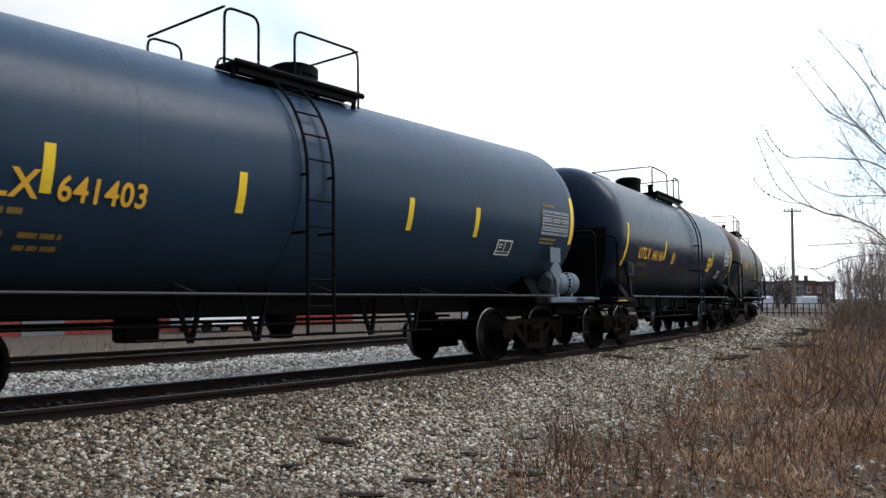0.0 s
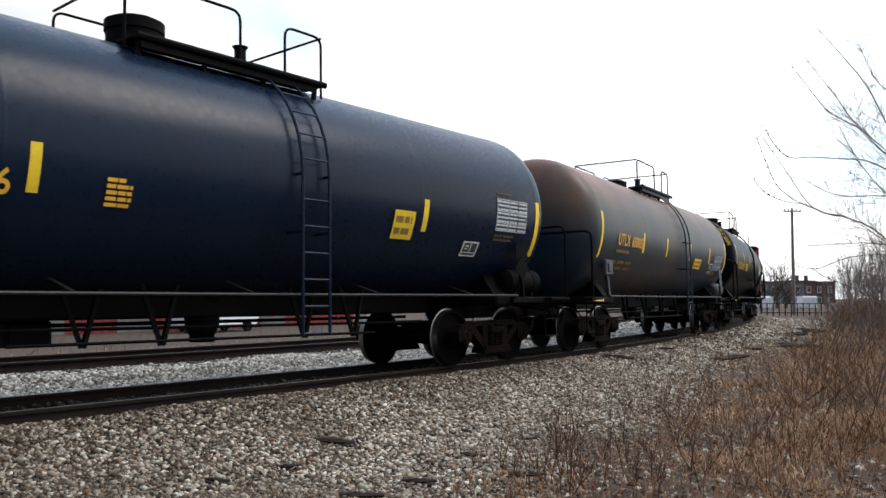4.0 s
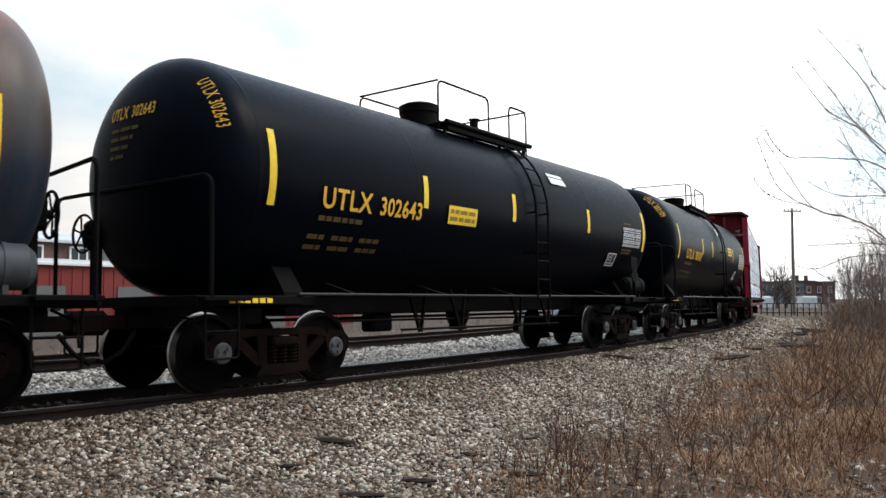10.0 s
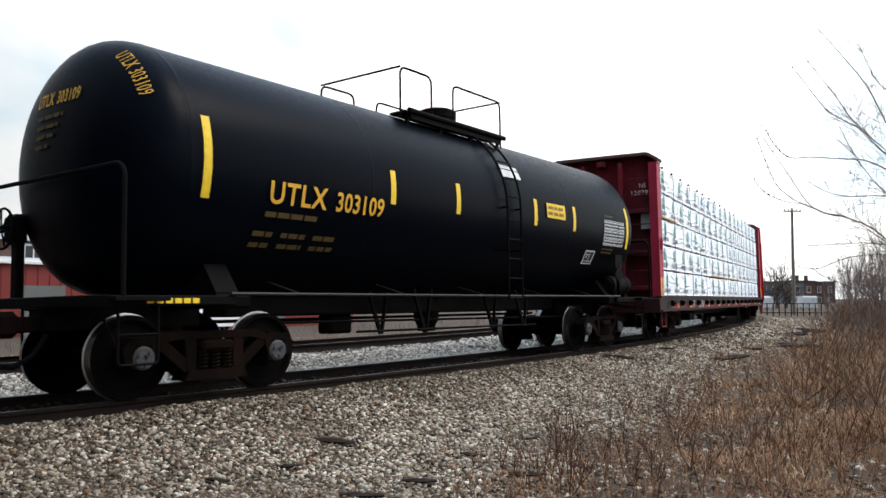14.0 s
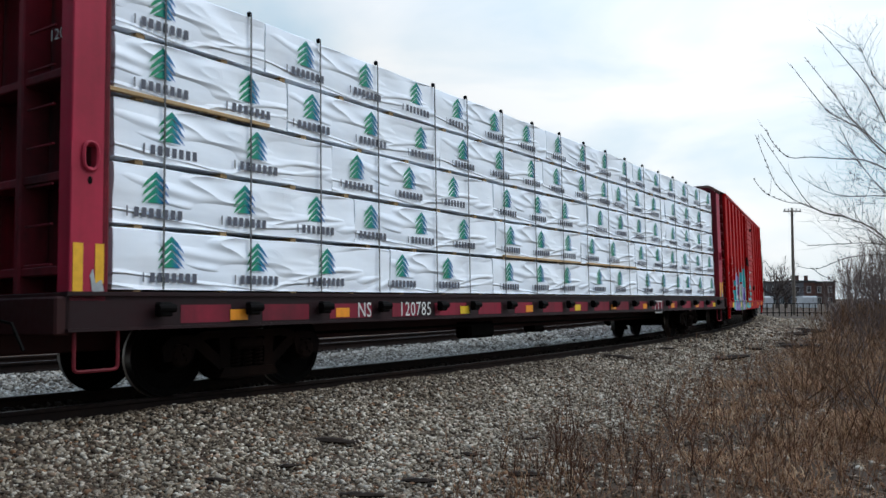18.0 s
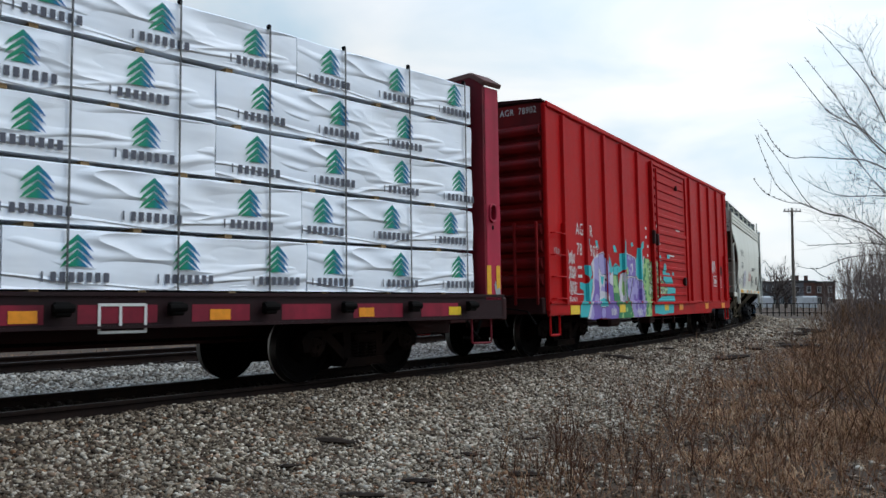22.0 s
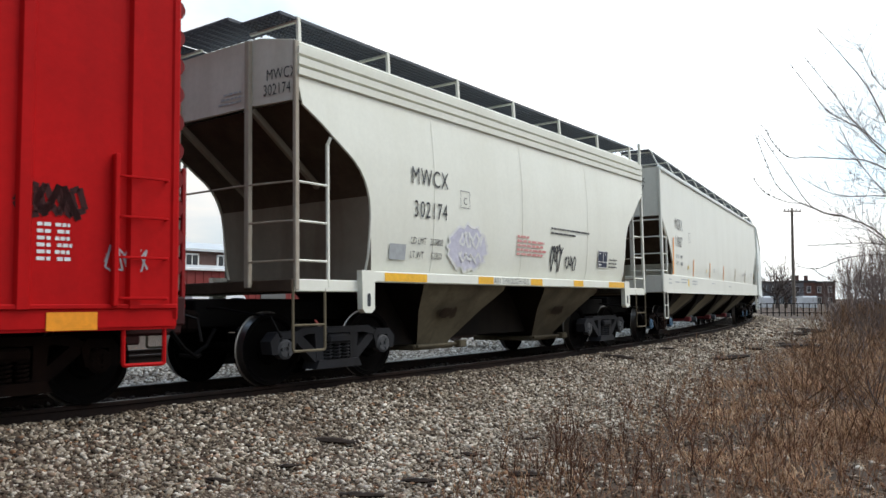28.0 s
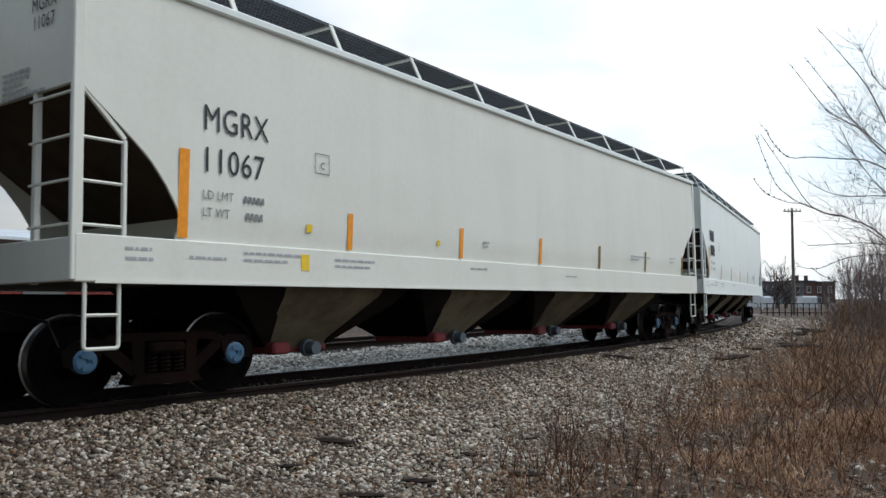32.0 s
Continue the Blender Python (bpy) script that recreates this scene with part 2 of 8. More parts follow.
def weathered_tank():
    """Grey-brown old paint: rust washed over the crown, blue-grey patches of touch-up low down."""
    m, nt, p = principled("weathered_tank_paint", (0.08, 0.08, 0.075), 0.42)
    p.inputs["Specular IOR Level"].default_value = 0.2
    base = ramp_node(nt, noise_node(nt, 0.7, 6.0, 0.6, (1, 1, 0.5)), [(0.34, (0.105, 0.066, 0.042)), (0.62, (0.046, 0.048, 0.046))])
    co = nt.nodes.new("ShaderNodeTexCoord")
    sep = nt.nodes.new("ShaderNodeSeparateXYZ")
    nt.links.new(co.outputs["Object"], sep.inputs["Vector"])

    def band(lo, hi):
        r = nt.nodes.new("ShaderNodeMapRange")
        r.inputs[1].default_value, r.inputs[2].default_value = lo, hi
        nt.links.new(sep.outputs["Z"], r.inputs[0])
        return r.outputs[0]

    rusty = ramp_node(nt, noise_node(nt, 0.6, 6.0, 0.6, (1, 1, 0.7)), [(0.42, (0.1, 0.1, 0.1)), (0.62, (1, 1, 1))])
    crown = mix_node(nt, 1.0, rusty, band(3.0, 3.75), "MULTIPLY")
    col = mix_node(nt, crown, base, (0.25, 0.082, 0.046))
    patchy = ramp_node(nt, noise_node(nt, 0.38, 4.0, 0.55, (1, 1, 0.8)), [(0.34, (0.25, 0.25, 0.25)), (0.60, (1, 1, 1))])
    low = mix_node(nt, 1.0, patchy, band(3.1, 2.3), "MULTIPLY")
    col = mix_node(nt, low, col, (0.010, 0.021, 0.035))
    runs = ramp_node(nt, noise_node(nt, 2.4, 5.0, 0.6, (1.0, 1.0, 0.10)), [(0.50, (0, 0, 0)), (0.76, (0.55, 0.55, 0.55))])
    col = mix_node(nt, runs, col, (0.085, 0.040, 0.022))
    fine = noise_node(nt, 14.0, 5.0, 0.65)
    col = mix_node(nt, 1.0, col, ramp_node(nt, fine, [(0.25, (0.86, 0.86, 0.86)), (0.75, (1.1, 1.1, 1.1))]), "MULTIPLY")
    nt.links.new(col, p.inputs["Base Color"])
    bump_node(nt, p, fine, 0.05, 0.004)
    return m


M_BROWN_TANK = weathered_tank()
M_BLACK_STEEL = painted("black_steel", (0.0028, 0.0027, 0.003), (0.007, 0.0058, 0.005), 0.5, 0.6, gloss=0.04)
M_TRUCK = painted("grimy_cast_steel", (0.0030, 0.0024, 0.0022), (0.014, 0.0068, 0.0046), 0.7, 0.9, 2.0, gloss=0.04)
M_TRUCK_GREY = painted("grey_cast_steel", (0.024, 0.024, 0.027), (0.009, 0.0078, 0.007), 0.6, 0.7, 2.0, gloss=0.1)
M_WHEEL = painted("wheel_steel", (0.0018, 0.0017, 0.0017), (0.005, 0.0038, 0.0034), 0.6, 0.85, gloss=0.03)
M_TREAD = principled("polished_tread", (0.22, 0.21, 0.20), 0.35, 1.0)[0]
M_CAP = painted("bearing_cap_paint", (0.055, 0.062, 0.07), (0.05, 0.035, 0.025), 0.5, 0.5)
M_CAP_BLUE = painted("blue_bearing_cap", (0.05, 0.13, 0.22), (0.05, 0.05, 0.05), 0.4, 0.5)
M_YELLOW = painted("yellow_stencil", (0.80, 0.42, 0.04), (0.35, 0.2, 0.04), 0.3, 0.6)
M_YELLOW_TAPE = painted("yellow_reflective_tape", (0.82, 0.55, 0.03), (0.5, 0.33, 0.05), 0.3, 0.4)
M_FADED_YELLOW = painted("faded_yellow_stencil", (0.30, 0.18, 0.04), (0.09, 0.065, 0.035), 0.6, 0.7)
M_AMBER_TAPE = painted("amber_reflective_tape", (0.80, 0.43, 0.03), (0.55, 0.30, 0.05), 0.3, 0.4)
# grime, with the deep shade round the hopper bays put into its black
M_GRIME_SHADE = painted("black_grime_and_shade", (0.006, 0.005, 0.005), (0.02, 0.015, 0.011), 0.6, 0.75, gloss=0.05)
M_ORANGE_TAPE = painted("orange_reflective_tape", (0.85, 0.30, 0.02), (0.5, 0.2, 0.03), 0.3, 0.4)
M_WHITE_MARK = painted("white_marking", (0.72, 0.72, 0.70), (0.4, 0.38, 0.35), 0.35, 0.6)
M_GREY_MARK = painted("grey_printed_panel", (0.38, 0.40, 0.41), (0.25, 0.25, 0.25), 0.4, 0.6)
M_DARK_MARK = painted("dark_marking", (0.03, 0.032, 0.038), (0.08, 0.08, 0.08), 0.3, 0.6)
M_RED_MARK = painted("red_marking", (0.45, 0.05, 0.04), (0.5, 0.3, 0.25), 0.3, 0.6)
M_GREY_FITTING = painted("grey_fitting_paint", (0.115, 0.15, 0.18), (0.06, 0.05, 0.045), 0.5, 0.5)
M_RED_CAR = painted("red_car_paint", (0.46, 0.0085, 0.0095), (0.24, 0.007, 0.008), 0.5, 0.45, grit=0.6, gloss=0.05)
M_MAROON = painted("dull_red_car_paint", (0.25, 0.013, 0.026), (0.018, 0.007, 0.008), 0.95, 0.6)
M_RED_DARK = painted("dirty_red_underframe", (0.040, 0.006, 0.006), (0.009, 0.006, 0.0055), 0.6, 0.65)
M_HOPPER = painted("cream_hopper_paint", (0.71, 0.71, 0.625), (0.55, 0.535, 0.44), 0.3, 0.45, grit=0.25, bump=0.04)
M_HOPPER_GREY = painted("light_grey_hopper_paint", (0.70, 0.735, 0.70), (0.56, 0.58, 0.54), 0.3, 0.45, grit=0.25, bump=0.04)
M_HOPPER_PALE = painted("pale_hopper_paint", (0.67, 0.67, 0.60), (0.53, 0.52, 0.45), 0.3, 0.45, grit=0.25, bump=0.04)
# tan chute dust, its colour lowered for the shade under the car
M_SHADED_DUST = painted("shaded_dusty_chute_paint", (0.165, 0.138, 0.092), (0.04, 0.031, 0.022), 0.8, 0.75, gloss=0.08)
M_GRATE = painted("galvanised_grating", (0.075, 0.085, 0.10), (0.08, 0.08, 0.08), 0.4, 0.55)
M_RAIL = painted("rusty_rail_steel", (0.010, 0.0075, 0.007), (0.026, 0.014, 0.010), 0.6, 0.8, 3.0, gloss=0.1)
M_RAIL_TOP = principled("rail_running_face", (0.06, 0.055, 0.052), 0.5, 1.0)[0]
M_TIE = speckled("creosoted_timber", [(0.3, (0.02, 0.016, 0.013)), (0.7, (0.06, 0.045, 0.035))], 9.0, 0.95, stretch=(1, 6, 6))
M_WOOD = speckled("bare_lumber", [(0.3, (0.36, 0.23, 0.11)), (0.7, (0.5, 0.35, 0.19))], 8.0, 0.8, stretch=(0.3, 4, 4))
M_BARK = speckled("grey_brown_bark", [(0.3, (0.055, 0.042, 0.036)), (0.7, (0.15, 0.12, 0.105))], 14.0, 0.95, stretch=(1, 1, 0.3))

# ---- the line of the track: s metres from a point abreast of the camera, growing towards the far end ----
def curvature(s):
    return max(0.01176 - 0.000264 * s, 0.0052) if s > 0 else 0.01176 - 0.000264 * max(s, -14)


LINE = {}


def lay_line():
    step = 0.25
    for way in (1, -1):
        x, y, a = -2.721, 10.770, 0.8946
        LINE[0] = (x, y, a)
        for i in range(1, 1000 if way > 0 else 640):
            k = curvature((i - 0.5) * step * way) if -14 < way * i * step < 150 else 0.0
            mid = a + way * k * step / 2
            x += way * math.cos(mid) * step
            y += way * math.sin(mid) * step
            a += way * k * step
            LINE[i * way] = (x, y, a)


lay_line()


def on_line(s, l=0.0):
    """Place and heading of the track s along it; l metres towards the camera's side."""
    i = math.floor(s * 4)
    w = s * 4 - i
    x0, y0, a0 = LINE[i]
    x1, y1, a1 = LINE[i + 1]
    a = a0 + (a1 - a0) * w
    return x0 + (x1 - x0) * w + l * math.sin(a), y0 + (y1 - y0) * w - l * math.cos(a), a


TILT = radians(1.1)  # the outer rail of the curve lies a little higher
SECOND = -6.3  # the second track's centre

_li = np.array([LINE[i] for i in range(-639, 1000, 2)])


def side_of(x, y):
    """Distance of a point from the track's centre, positive on the camera's side, and its place along it."""
    d = (_li[:, 0] - x) ** 2 + (_li[:, 1] - y) ** 2
    k = int(d.argmin())
    px, py, a = _li[k]
    return (x - px) * math.sin(a) - (y - py) * math.cos(a), (k * 2 - 639) / 4


def ease(a, b, v):
    t = min(1, max(0, (v - a) / (b - a)))
    return t * t * (3 - 2 * t)


def verge_edge(s):
    """How far from the track the bare stones give way to dead grass."""
    return float(np.interp(s, (-8, -1, 2, 6, 11, 20, 36, 50, 67), (6.2, 4.9, 3.9, 3.1, 2.6, 2.3, 2.8, 4.3, 7.6)))


def ground_height(x, y, l=None, s=None):
    if l is None:
        l, s = side_of(x, y)
    h = -0.205
    if l > 0:
        h += 0.085 * ease(0.80, 1.05, l) * (1 - ease(1.4, 2.6, l))
        h -= 0.30 * ease(1.7, 3.6, l) + 0.05 * ease(4, 9, l)
        h += 0.10 * ease(6.5, 9.5, l) * ease(2, 10, s)
        h += 0.35 * ease(9, 16, l) * ease(6, 18, s)
    else:
        h -= 0.12 * ease(2.0, 3.2, -l) - 0.12 * ease(3.4, 4.6, -l)
        h -= 0.30 * ease(7.6, 9.5, -l) + 0.25 * ease(10, 22, -l)
    h += 0.03 * noise.noise((x * 0.7, y * 0.7, 0)) + 0.012 * noise.noise((x * 2.7, y * 2.7, 3))
    return h


M_GROUND = speckled("dry_soil_and_gravel", [(0.30, (0.022, 0.014, 0.010)), (0.5, (0.064, 0.043, 0.028)), (0.72, (0.17, 0.12, 0.080))], 38.0, 0.95, 8.0, 0.8, 0.02, patch=((0.06, 0.038, 0.025), 0.35, 0.8))


def spaced(lo, hi, fine_lo, fine_hi, step, grow=1.35):
    out = list(np.arange(fine_lo, fine_hi, step))
    d, v = step, out[-1]
    while v < hi:
        d *= grow
        v += d
        out.append(min(v, hi))
    d, v = step, out[0]
    while v > lo:
        d *= grow
        v -= d
        out.insert(0, max(v, lo))
    return out


def build_ground():
    xs, ys = spaced(-2500, 2500, -14, 24, 0.4), spaced(-2500, 2500, -3, 50, 0.4)
    b = Build()
    b.sheet([[(x, y, ground_height(x, y)) for x in xs] for y in ys])
    thing("ground", "gravel and dry soil beside a curving railway line", "ground", kind="structure", b=b, material=M_GROUND)


build_ground()

RAIL_SHAPE = [(-0.070, -0.175), (0.070, -0.175), (0.070, -0.163), (0.018, -0.148), (0.010, -0.135), (0.010, -0.052), (0.034, -0.040), (0.036, -0.012), (0.028, -0.002), (-0.028, -0.002), (-0.036, -0.012), (-0.034, -0.040), (-0.010, -0.052), (-0.010, -0.135), (-0.018, -0.148), (-0.070, -0.163)]


def build_track(name, label, offset, s0, s1, tilt):
    base = tagged(new(name), label, "railway track", kind="structure")
    for side in (1, -1):
        l = offset + side * 0.7535
        drop = (side * 0.7535 - 0.7535) * math.sin(tilt)
        rows, top = [], []
        n = int((s1 - s0) / 0.5)
        for i in range(n + 1):
            s = s0 + (s1 - s0) * i / n
            x, y, a = on_line(s, l)
            q = [(x + w * math.sin(a), y - w * math.cos(a), z + drop) for w, z in RAIL_SHAPE]
            rows.append(q + q[:1])
            top.append([(x + w * math.sin(a), y - w * math.cos(a), 0.0005 + drop) for w in (0.026, -0.026)])
        part("rail", Build().sheet(rows), M_RAIL, base, "brown rusty steel rail")
        part("running_face", Build().sheet(top), M_RAIL_TOP, base, "worn bright rail top")
    # ties
    rng = random.Random(4)
    tie = Build().box(0, 0, -0.268, 0.23, 2.59, 0.18, 0.012).mesh("tie", M_TIE)
    plate = Build().box(0, 0, -0.172, 0.18, 0.33, 0.012, 0.004).box(0.05, 0.09, -0.155, 0.03, 0.03, 0.03).box(-0.05, -0.09, -0.155, 0.03, 0.03, 0.03).mesh("tie_plate", M_RAIL)
    s = s0 + 0.3
    while s < min(s1, 60):
        x, y, a = on_line(s, offset)
        m = Matrix.LocRotScale((x, y, -0.0145 if tilt else 0), Euler((-tilt, 0, a + rng.uniform(-0.02, 0.02))), None)
        part("tie", tie, None, base, at=m)
        if s < 25:
            for side in (1, -1):
                part("tie_plate", plate, None, base, at=m @ pose(0, side * 0.7535, 0.002))
        s += 0.53
    return base


build_track("railway_track", "curved railway track of brown rails on timber ties", 0.0, -16, 120, TILT)
build_track("railway_track", "rusty unused parallel track behind the train", SECOND, -10, 90, 0.0)


# ---- ballast stones ----
def scatter_stones(name, label, places, material, seed):
    """Places are (x, y, z, size); every stone is an angular lump of its own."""
    rng = np.random.default_rng(seed)
    base = np.array([(i, j, k) for i in (-1, 1) for j in (-1, 1) for k in (-1, 1)], float) * 0.72
    tri = np.array([(0, 1, 3), (0, 3, 2), (4, 6, 7), (4, 7, 5), (0, 4, 5), (0, 5, 1), (2, 3, 7), (2, 7, 6), (0, 2, 6), (0, 6, 4), (1, 5, 7), (1, 7, 3)])
    P = np.array(places)
    n = len(P)
    q = rng.normal(size=(n, 3, 3))
    u, _, vt = np.linalg.svd(q)
    R = u @ vt
    sc = P[:, 3:4] * rng.uniform(0.55, 1.30, (n, 3))
    V = base[None] * rng.uniform(0.55, 1.25, (n, 8, 3)) * sc[:, None, :]
    V = np.einsum("nij,nkj->nki", R, V)
    V[:, :, 2] *= 0.75
    V += P[:, None, :3]
    F = (tri[None] + (np.arange(n) * 8)[:, None, None]).reshape(-1, 3)
    me = bpy.data.meshes.new(name)
    me.vertices.add(n * 8)
    me.vertices.foreach_set("co", V.reshape(-1).astype(np.float32))
    me.loops.add(len(F) * 3)
    me.loops.foreach_set("vertex_index", F.reshape(-1).astype(np.int32))
    me.polygons.add(len(F))
    me.polygons.foreach_set("loop_start", np.arange(0, len(F) * 3, 3, dtype=np.int32))
    me.polygons.foreach_set("loop_total", np.full(len(F), 3, np.int32))
    me.update(calc_edges=True)
    me.materials.append(material)
    return tagged(new(name, me), label, "ballast", kind="stuff")


M_BALLAST = pebbles("limestone_ballast", [(0.0, (0.026, 0.016, 0.011)), (0.16, (0.091, 0.068, 0.046)), (0.34, (0.191, 0.150, 0.106)), (0.54, (0.322, 0.267, 0.196)), (0.72, (0.461, 0.399, 0.312)), (0.84, (0.696, 0.625, 0.518)), (0.90, (0.287, 0.147, 0.074)), (0.95, (0.087, 0.047, 0.028)), (1.0, (0.620, 0.536, 0.423))], stain=((0.085, 0.056, 0.035), 0.6, 0.75))
M_BALLAST_PALE = pebbles("pale_ballast", [(0.0, (0.10, 0.086, 0.070)), (0.3, (0.28, 0.25, 0.207)), (0.7, (0.47, 0.43, 0.366)), (1.0, (0.69, 0.65, 0.575))])
M_BALLAST_DIRTY = pebbles("dusty_brown_ballast", [(0.0, (0.022, 0.015, 0.010)), (0.4, (0.075, 0.053, 0.034)), (0.75, (0.15, 0.112, 0.077)), (1.0, (0.36, 0.30, 0.225))])
# oily stones, their colour blackened for the shade beneath the train
M_BALLAST_OIL_SHADE = pebbles("shaded_oily_ballast", [(0.0, (0.010, 0.0075, 0.006)), (0.5, (0.024, 0.017, 0.013)), (1.0, (0.065, 0.050, 0.038))])


def build_ballast():
    rng = random.Random(11)
    near, far, dirty, oily = [], [], [], []

    def drop(store, s0, s1, l0, l1, per, size, keep=None):
        for _ in range(int((s1 - s0) * (l1 - l0) * per)):
            s, l = rng.uniform(s0, s1), rng.uniform(l0, l1)
            if keep and rng.random() > keep(s, l):
                continue
            x, y, a = on_line(s, l)
            z = ground_height(x, y, l, s) + 0.03 * (1 - ease(1.2, 1.9, abs(l)))
            r = size * rng.choice((0.5, 0.65, 0.8, 0.9, 1.0, 1.2, 1.35, 1.7))
            store.append((x, y, z + r * 0.25, r))

    def fade(s, l):
        e = verge_edge(s)
        return (1 - 0.97 * ease(e - 0.5, e + 1.2, l + 0.6 * noise.noise((s * 0.6, l * 0.8, 7)))) * (0.2 + 0.8 * ease(1.25, 2.5, l + 0.5 * noise.noise((s * 0.8, l * 1.1, 12))))

    def grimy(s, l):
        return 1 - 0.92 * ease(1.25, 2.6, l + 0.5 * noise.noise((s * 0.8, l * 1.1, 12)))

    drop(dirty, -7, 14, 0.80, 2.9, 820, 0.019, grimy)
    drop(dirty, 14, 50, 0.80, 2.9, 90, 0.042, grimy)
    drop(oily, -9, 20, -0.66, 0.66, 170, 0.030)
    drop(oily, -9, 20, -1.4, -0.82, 170, 0.030)
    drop(near, -9, -5, 0.95, 6.5, 250, 0.026, fade)
    drop(near, -5, 8, 0.95, 6.3, 1350, 0.0185, fade)
    drop(near, 8, 20, 0.95, 4.8, 620, 0.024, fade)
    drop(near, 20, 60, 0.95, 5.5, 120, 0.044, fade)
    drop(far, -9, 12, -5.4, -1.0, 420, 0.025)
    drop(far, 12, 45, -5.4, -1.0, 80, 0.05)
    drop(far, -9, 25, -8.2, -7.2, 60, 0.035)
    scatter_stones("ballast_shoulder", "loose grey and tan limestone ballast sloping from the rail", near, M_BALLAST, 5)
    scatter_stones("ballast_bed", "pale crushed stone between the two tracks", far, M_BALLAST_PALE, 6)
    # odd stones strewn through the verge
    verge_stones = []
    for _ in range(5200):
        y = 4.5 + 16 * rng.random() ** 1.5
        x = y * rng.uniform(0.0, 0.66)
        l, s = side_of(x, y)
        if l > verge_edge(s) and noise.noise((x * 0.7, y * 0.7, 31)) > -0.1:
            r = 0.03 * rng.choice((0.5, 0.6, 0.8, 1.0, 1.3))
            verge_stones.append((x, y, ground_height(x, y, l, s) + r * 0.2, r))
    scatter_stones("verge_stones", "scattered stones lying in the dead grass", verge_stones, M_BALLAST, 9)
    scatter_stones("ballast_by_rail", "dusty brown ballast heaped against the rail", dirty, M_BALLAST_DIRTY, 7)
    scatter_stones("ballast_in_track", "oily ballast between the rails, blackened for shade", oily, M_BALLAST_OIL_SHADE, 8)


build_ballast()


# ---- scraps of old tie timber lying on the stones ----
M_SCRAP = speckled("rotten_tie_splinter", [(0.3, (0.010, 0.007, 0.005)), (0.7, (0.042, 0.028, 0.020))], 12.0, 0.95, stretch=(0.4, 5, 5))


def build_scraps():
    rng = random.Random(17)
    for x, y, size in ((-2.23, 9.39, 0.34), (-0.65, 6.57, 0.36), (-1.88, 6.82, 0.20), (-0.2, 7.03, 0.30), (-3.39, 10.43, 0.26), (-4.27, 9.55, 0.22), (-2.72, 9.01, 0.20), (-2.45, 8.4, 0.14), (1.0, 9.2, 0.2), (3.6, 16.5, 0.6), (5.2, 19.0, 0.5), (7.6, 24.0, 0.6), (-1.1, 8.3, 0.42), (-3.0, 8.6, 0.30), (0.3, 8.1, 0.26), (-1.4, 7.4, 0.22), (-3.9, 8.9, 0.25), (0.75, 7.2, 0.34), (7.3, 20.2, 0.9), (6.5, 19.2, 0.8), (8.7, 23.0, 0.8), (11.3, 26.0, 1.7), (11.6, 27.0, 1.3), (17.7, 39.5, 2.0), (16.9, 37.6, 1.6), (14.8, 34.0, 1.5)):
        b = Build()
        rows = []
        n = 9
        for i in range(n):
            t = i / (n - 1)
            w = size * 0.13 * (0.35 + 0.65 * math.sin(math.pi * min(1, 0.12 + 0.8 * t))) * rng.uniform(0.75, 1.2)
            h = w * rng.uniform(0.4, 0.65)
            ring = [(size * (t - 0.5), w * math.cos(a) * rng.uniform(0.85, 1.1), h * math.sin(a)) for a in (0, 1.0, 2.1, 3.14, 4.2, 5.3)]
            rows.append(ring + ring[:1])
        b.sheet(rows)
        b.f.append(tuple(range(6)))
        b.f.append(tuple(range((n - 1) * 7, (n - 1) * 7 + 6)))
        thing("wood_scrap", "dark splintered scrap of old tie timber on ballast", "wood scrap", "timber scraps on the ballast", b=b, material=M_SCRAP, at=pose(x, y, ground_height(x, y) + 0.035, rng.uniform(-6, 6), rng.uniform(-5, 5), rng.uniform(-40, 40)))


build_scraps()

# ---- the train: how far it has rolled, every half second ----
ROLLED = [0.00, 2.04, 4.32, 6.30, 8.32, 10.18, 12.02, 14.00, 16.02, 18.03, 20.04, 22.06, 23.95, 25.95, 28.01, 30.08, 32.01, 33.85, 35.62, 37.50, 39.58, 41.45, 43.47, 45.21, 47.01, 48.94, 50.95, 52.85, 54.85, 56.53, 58.40, 60.28, 62.15, 64.03, 65.93, 67.83, 69.61, 71.50, 73.44, 75.24, 77.04, 78.83, 80.61, 82.49, 84.47, 86.33, 88.17, 89.94, 91.87, 93.74, 95.70, 97.57, 99.34, 101.10, 102.87, 104.64, 106.70, 108.60, 110.48, 112.18, 113.94, 115.94, 117.90, 119.77, 121.61]
ROW_TIMES = [i / 2 for i in range(65)]
TRUCK_TIMES = [i * 1.0 for i in range(33)]
TRAIN, car_trucks, truck_wheels, car_loads = [], {}, {}, {}


def rolled(t):
    """Metres rolled at t seconds, smooth between the half seconds."""
    k = min(63, max(0, int(t * 2)))
    w = t * 2 - k
    p = ROLLED
    a, b = p[k], p[k + 1]
    ma = (b - p[k - 1]) / 2 if k else b - a
    mb = (p[k + 2] - a) / 2 if k < 63 else b - a
    return a * (2 * w**3 - 3 * w**2 + 1) + ma * (w**3 - 2 * w**2 + w) + b * (3 * w**2 - 2 * w**3) + mb * (w**3 - w**2)


LEAN = Matrix.Translation((0, -0.7535, 0)) @ Matrix.Rotation(-TILT, 4, "X") @ Matrix.Translation((0, 0.7535, 0))


def car_pose(s, half):
    """Pose of a car whose middle is s along the track and whose trucks stand half from it. x runs to the tail, -y to the camera."""
    xa, ya, _ = on_line(s - half)
    xb, yb, _ = on_line(s + half)
    return Matrix.LocRotScale(((xa + xb) / 2, (ya + yb) / 2, 0), Euler((0, 0, math.atan2(yb - ya, xb - xa))), None) @ LEAN


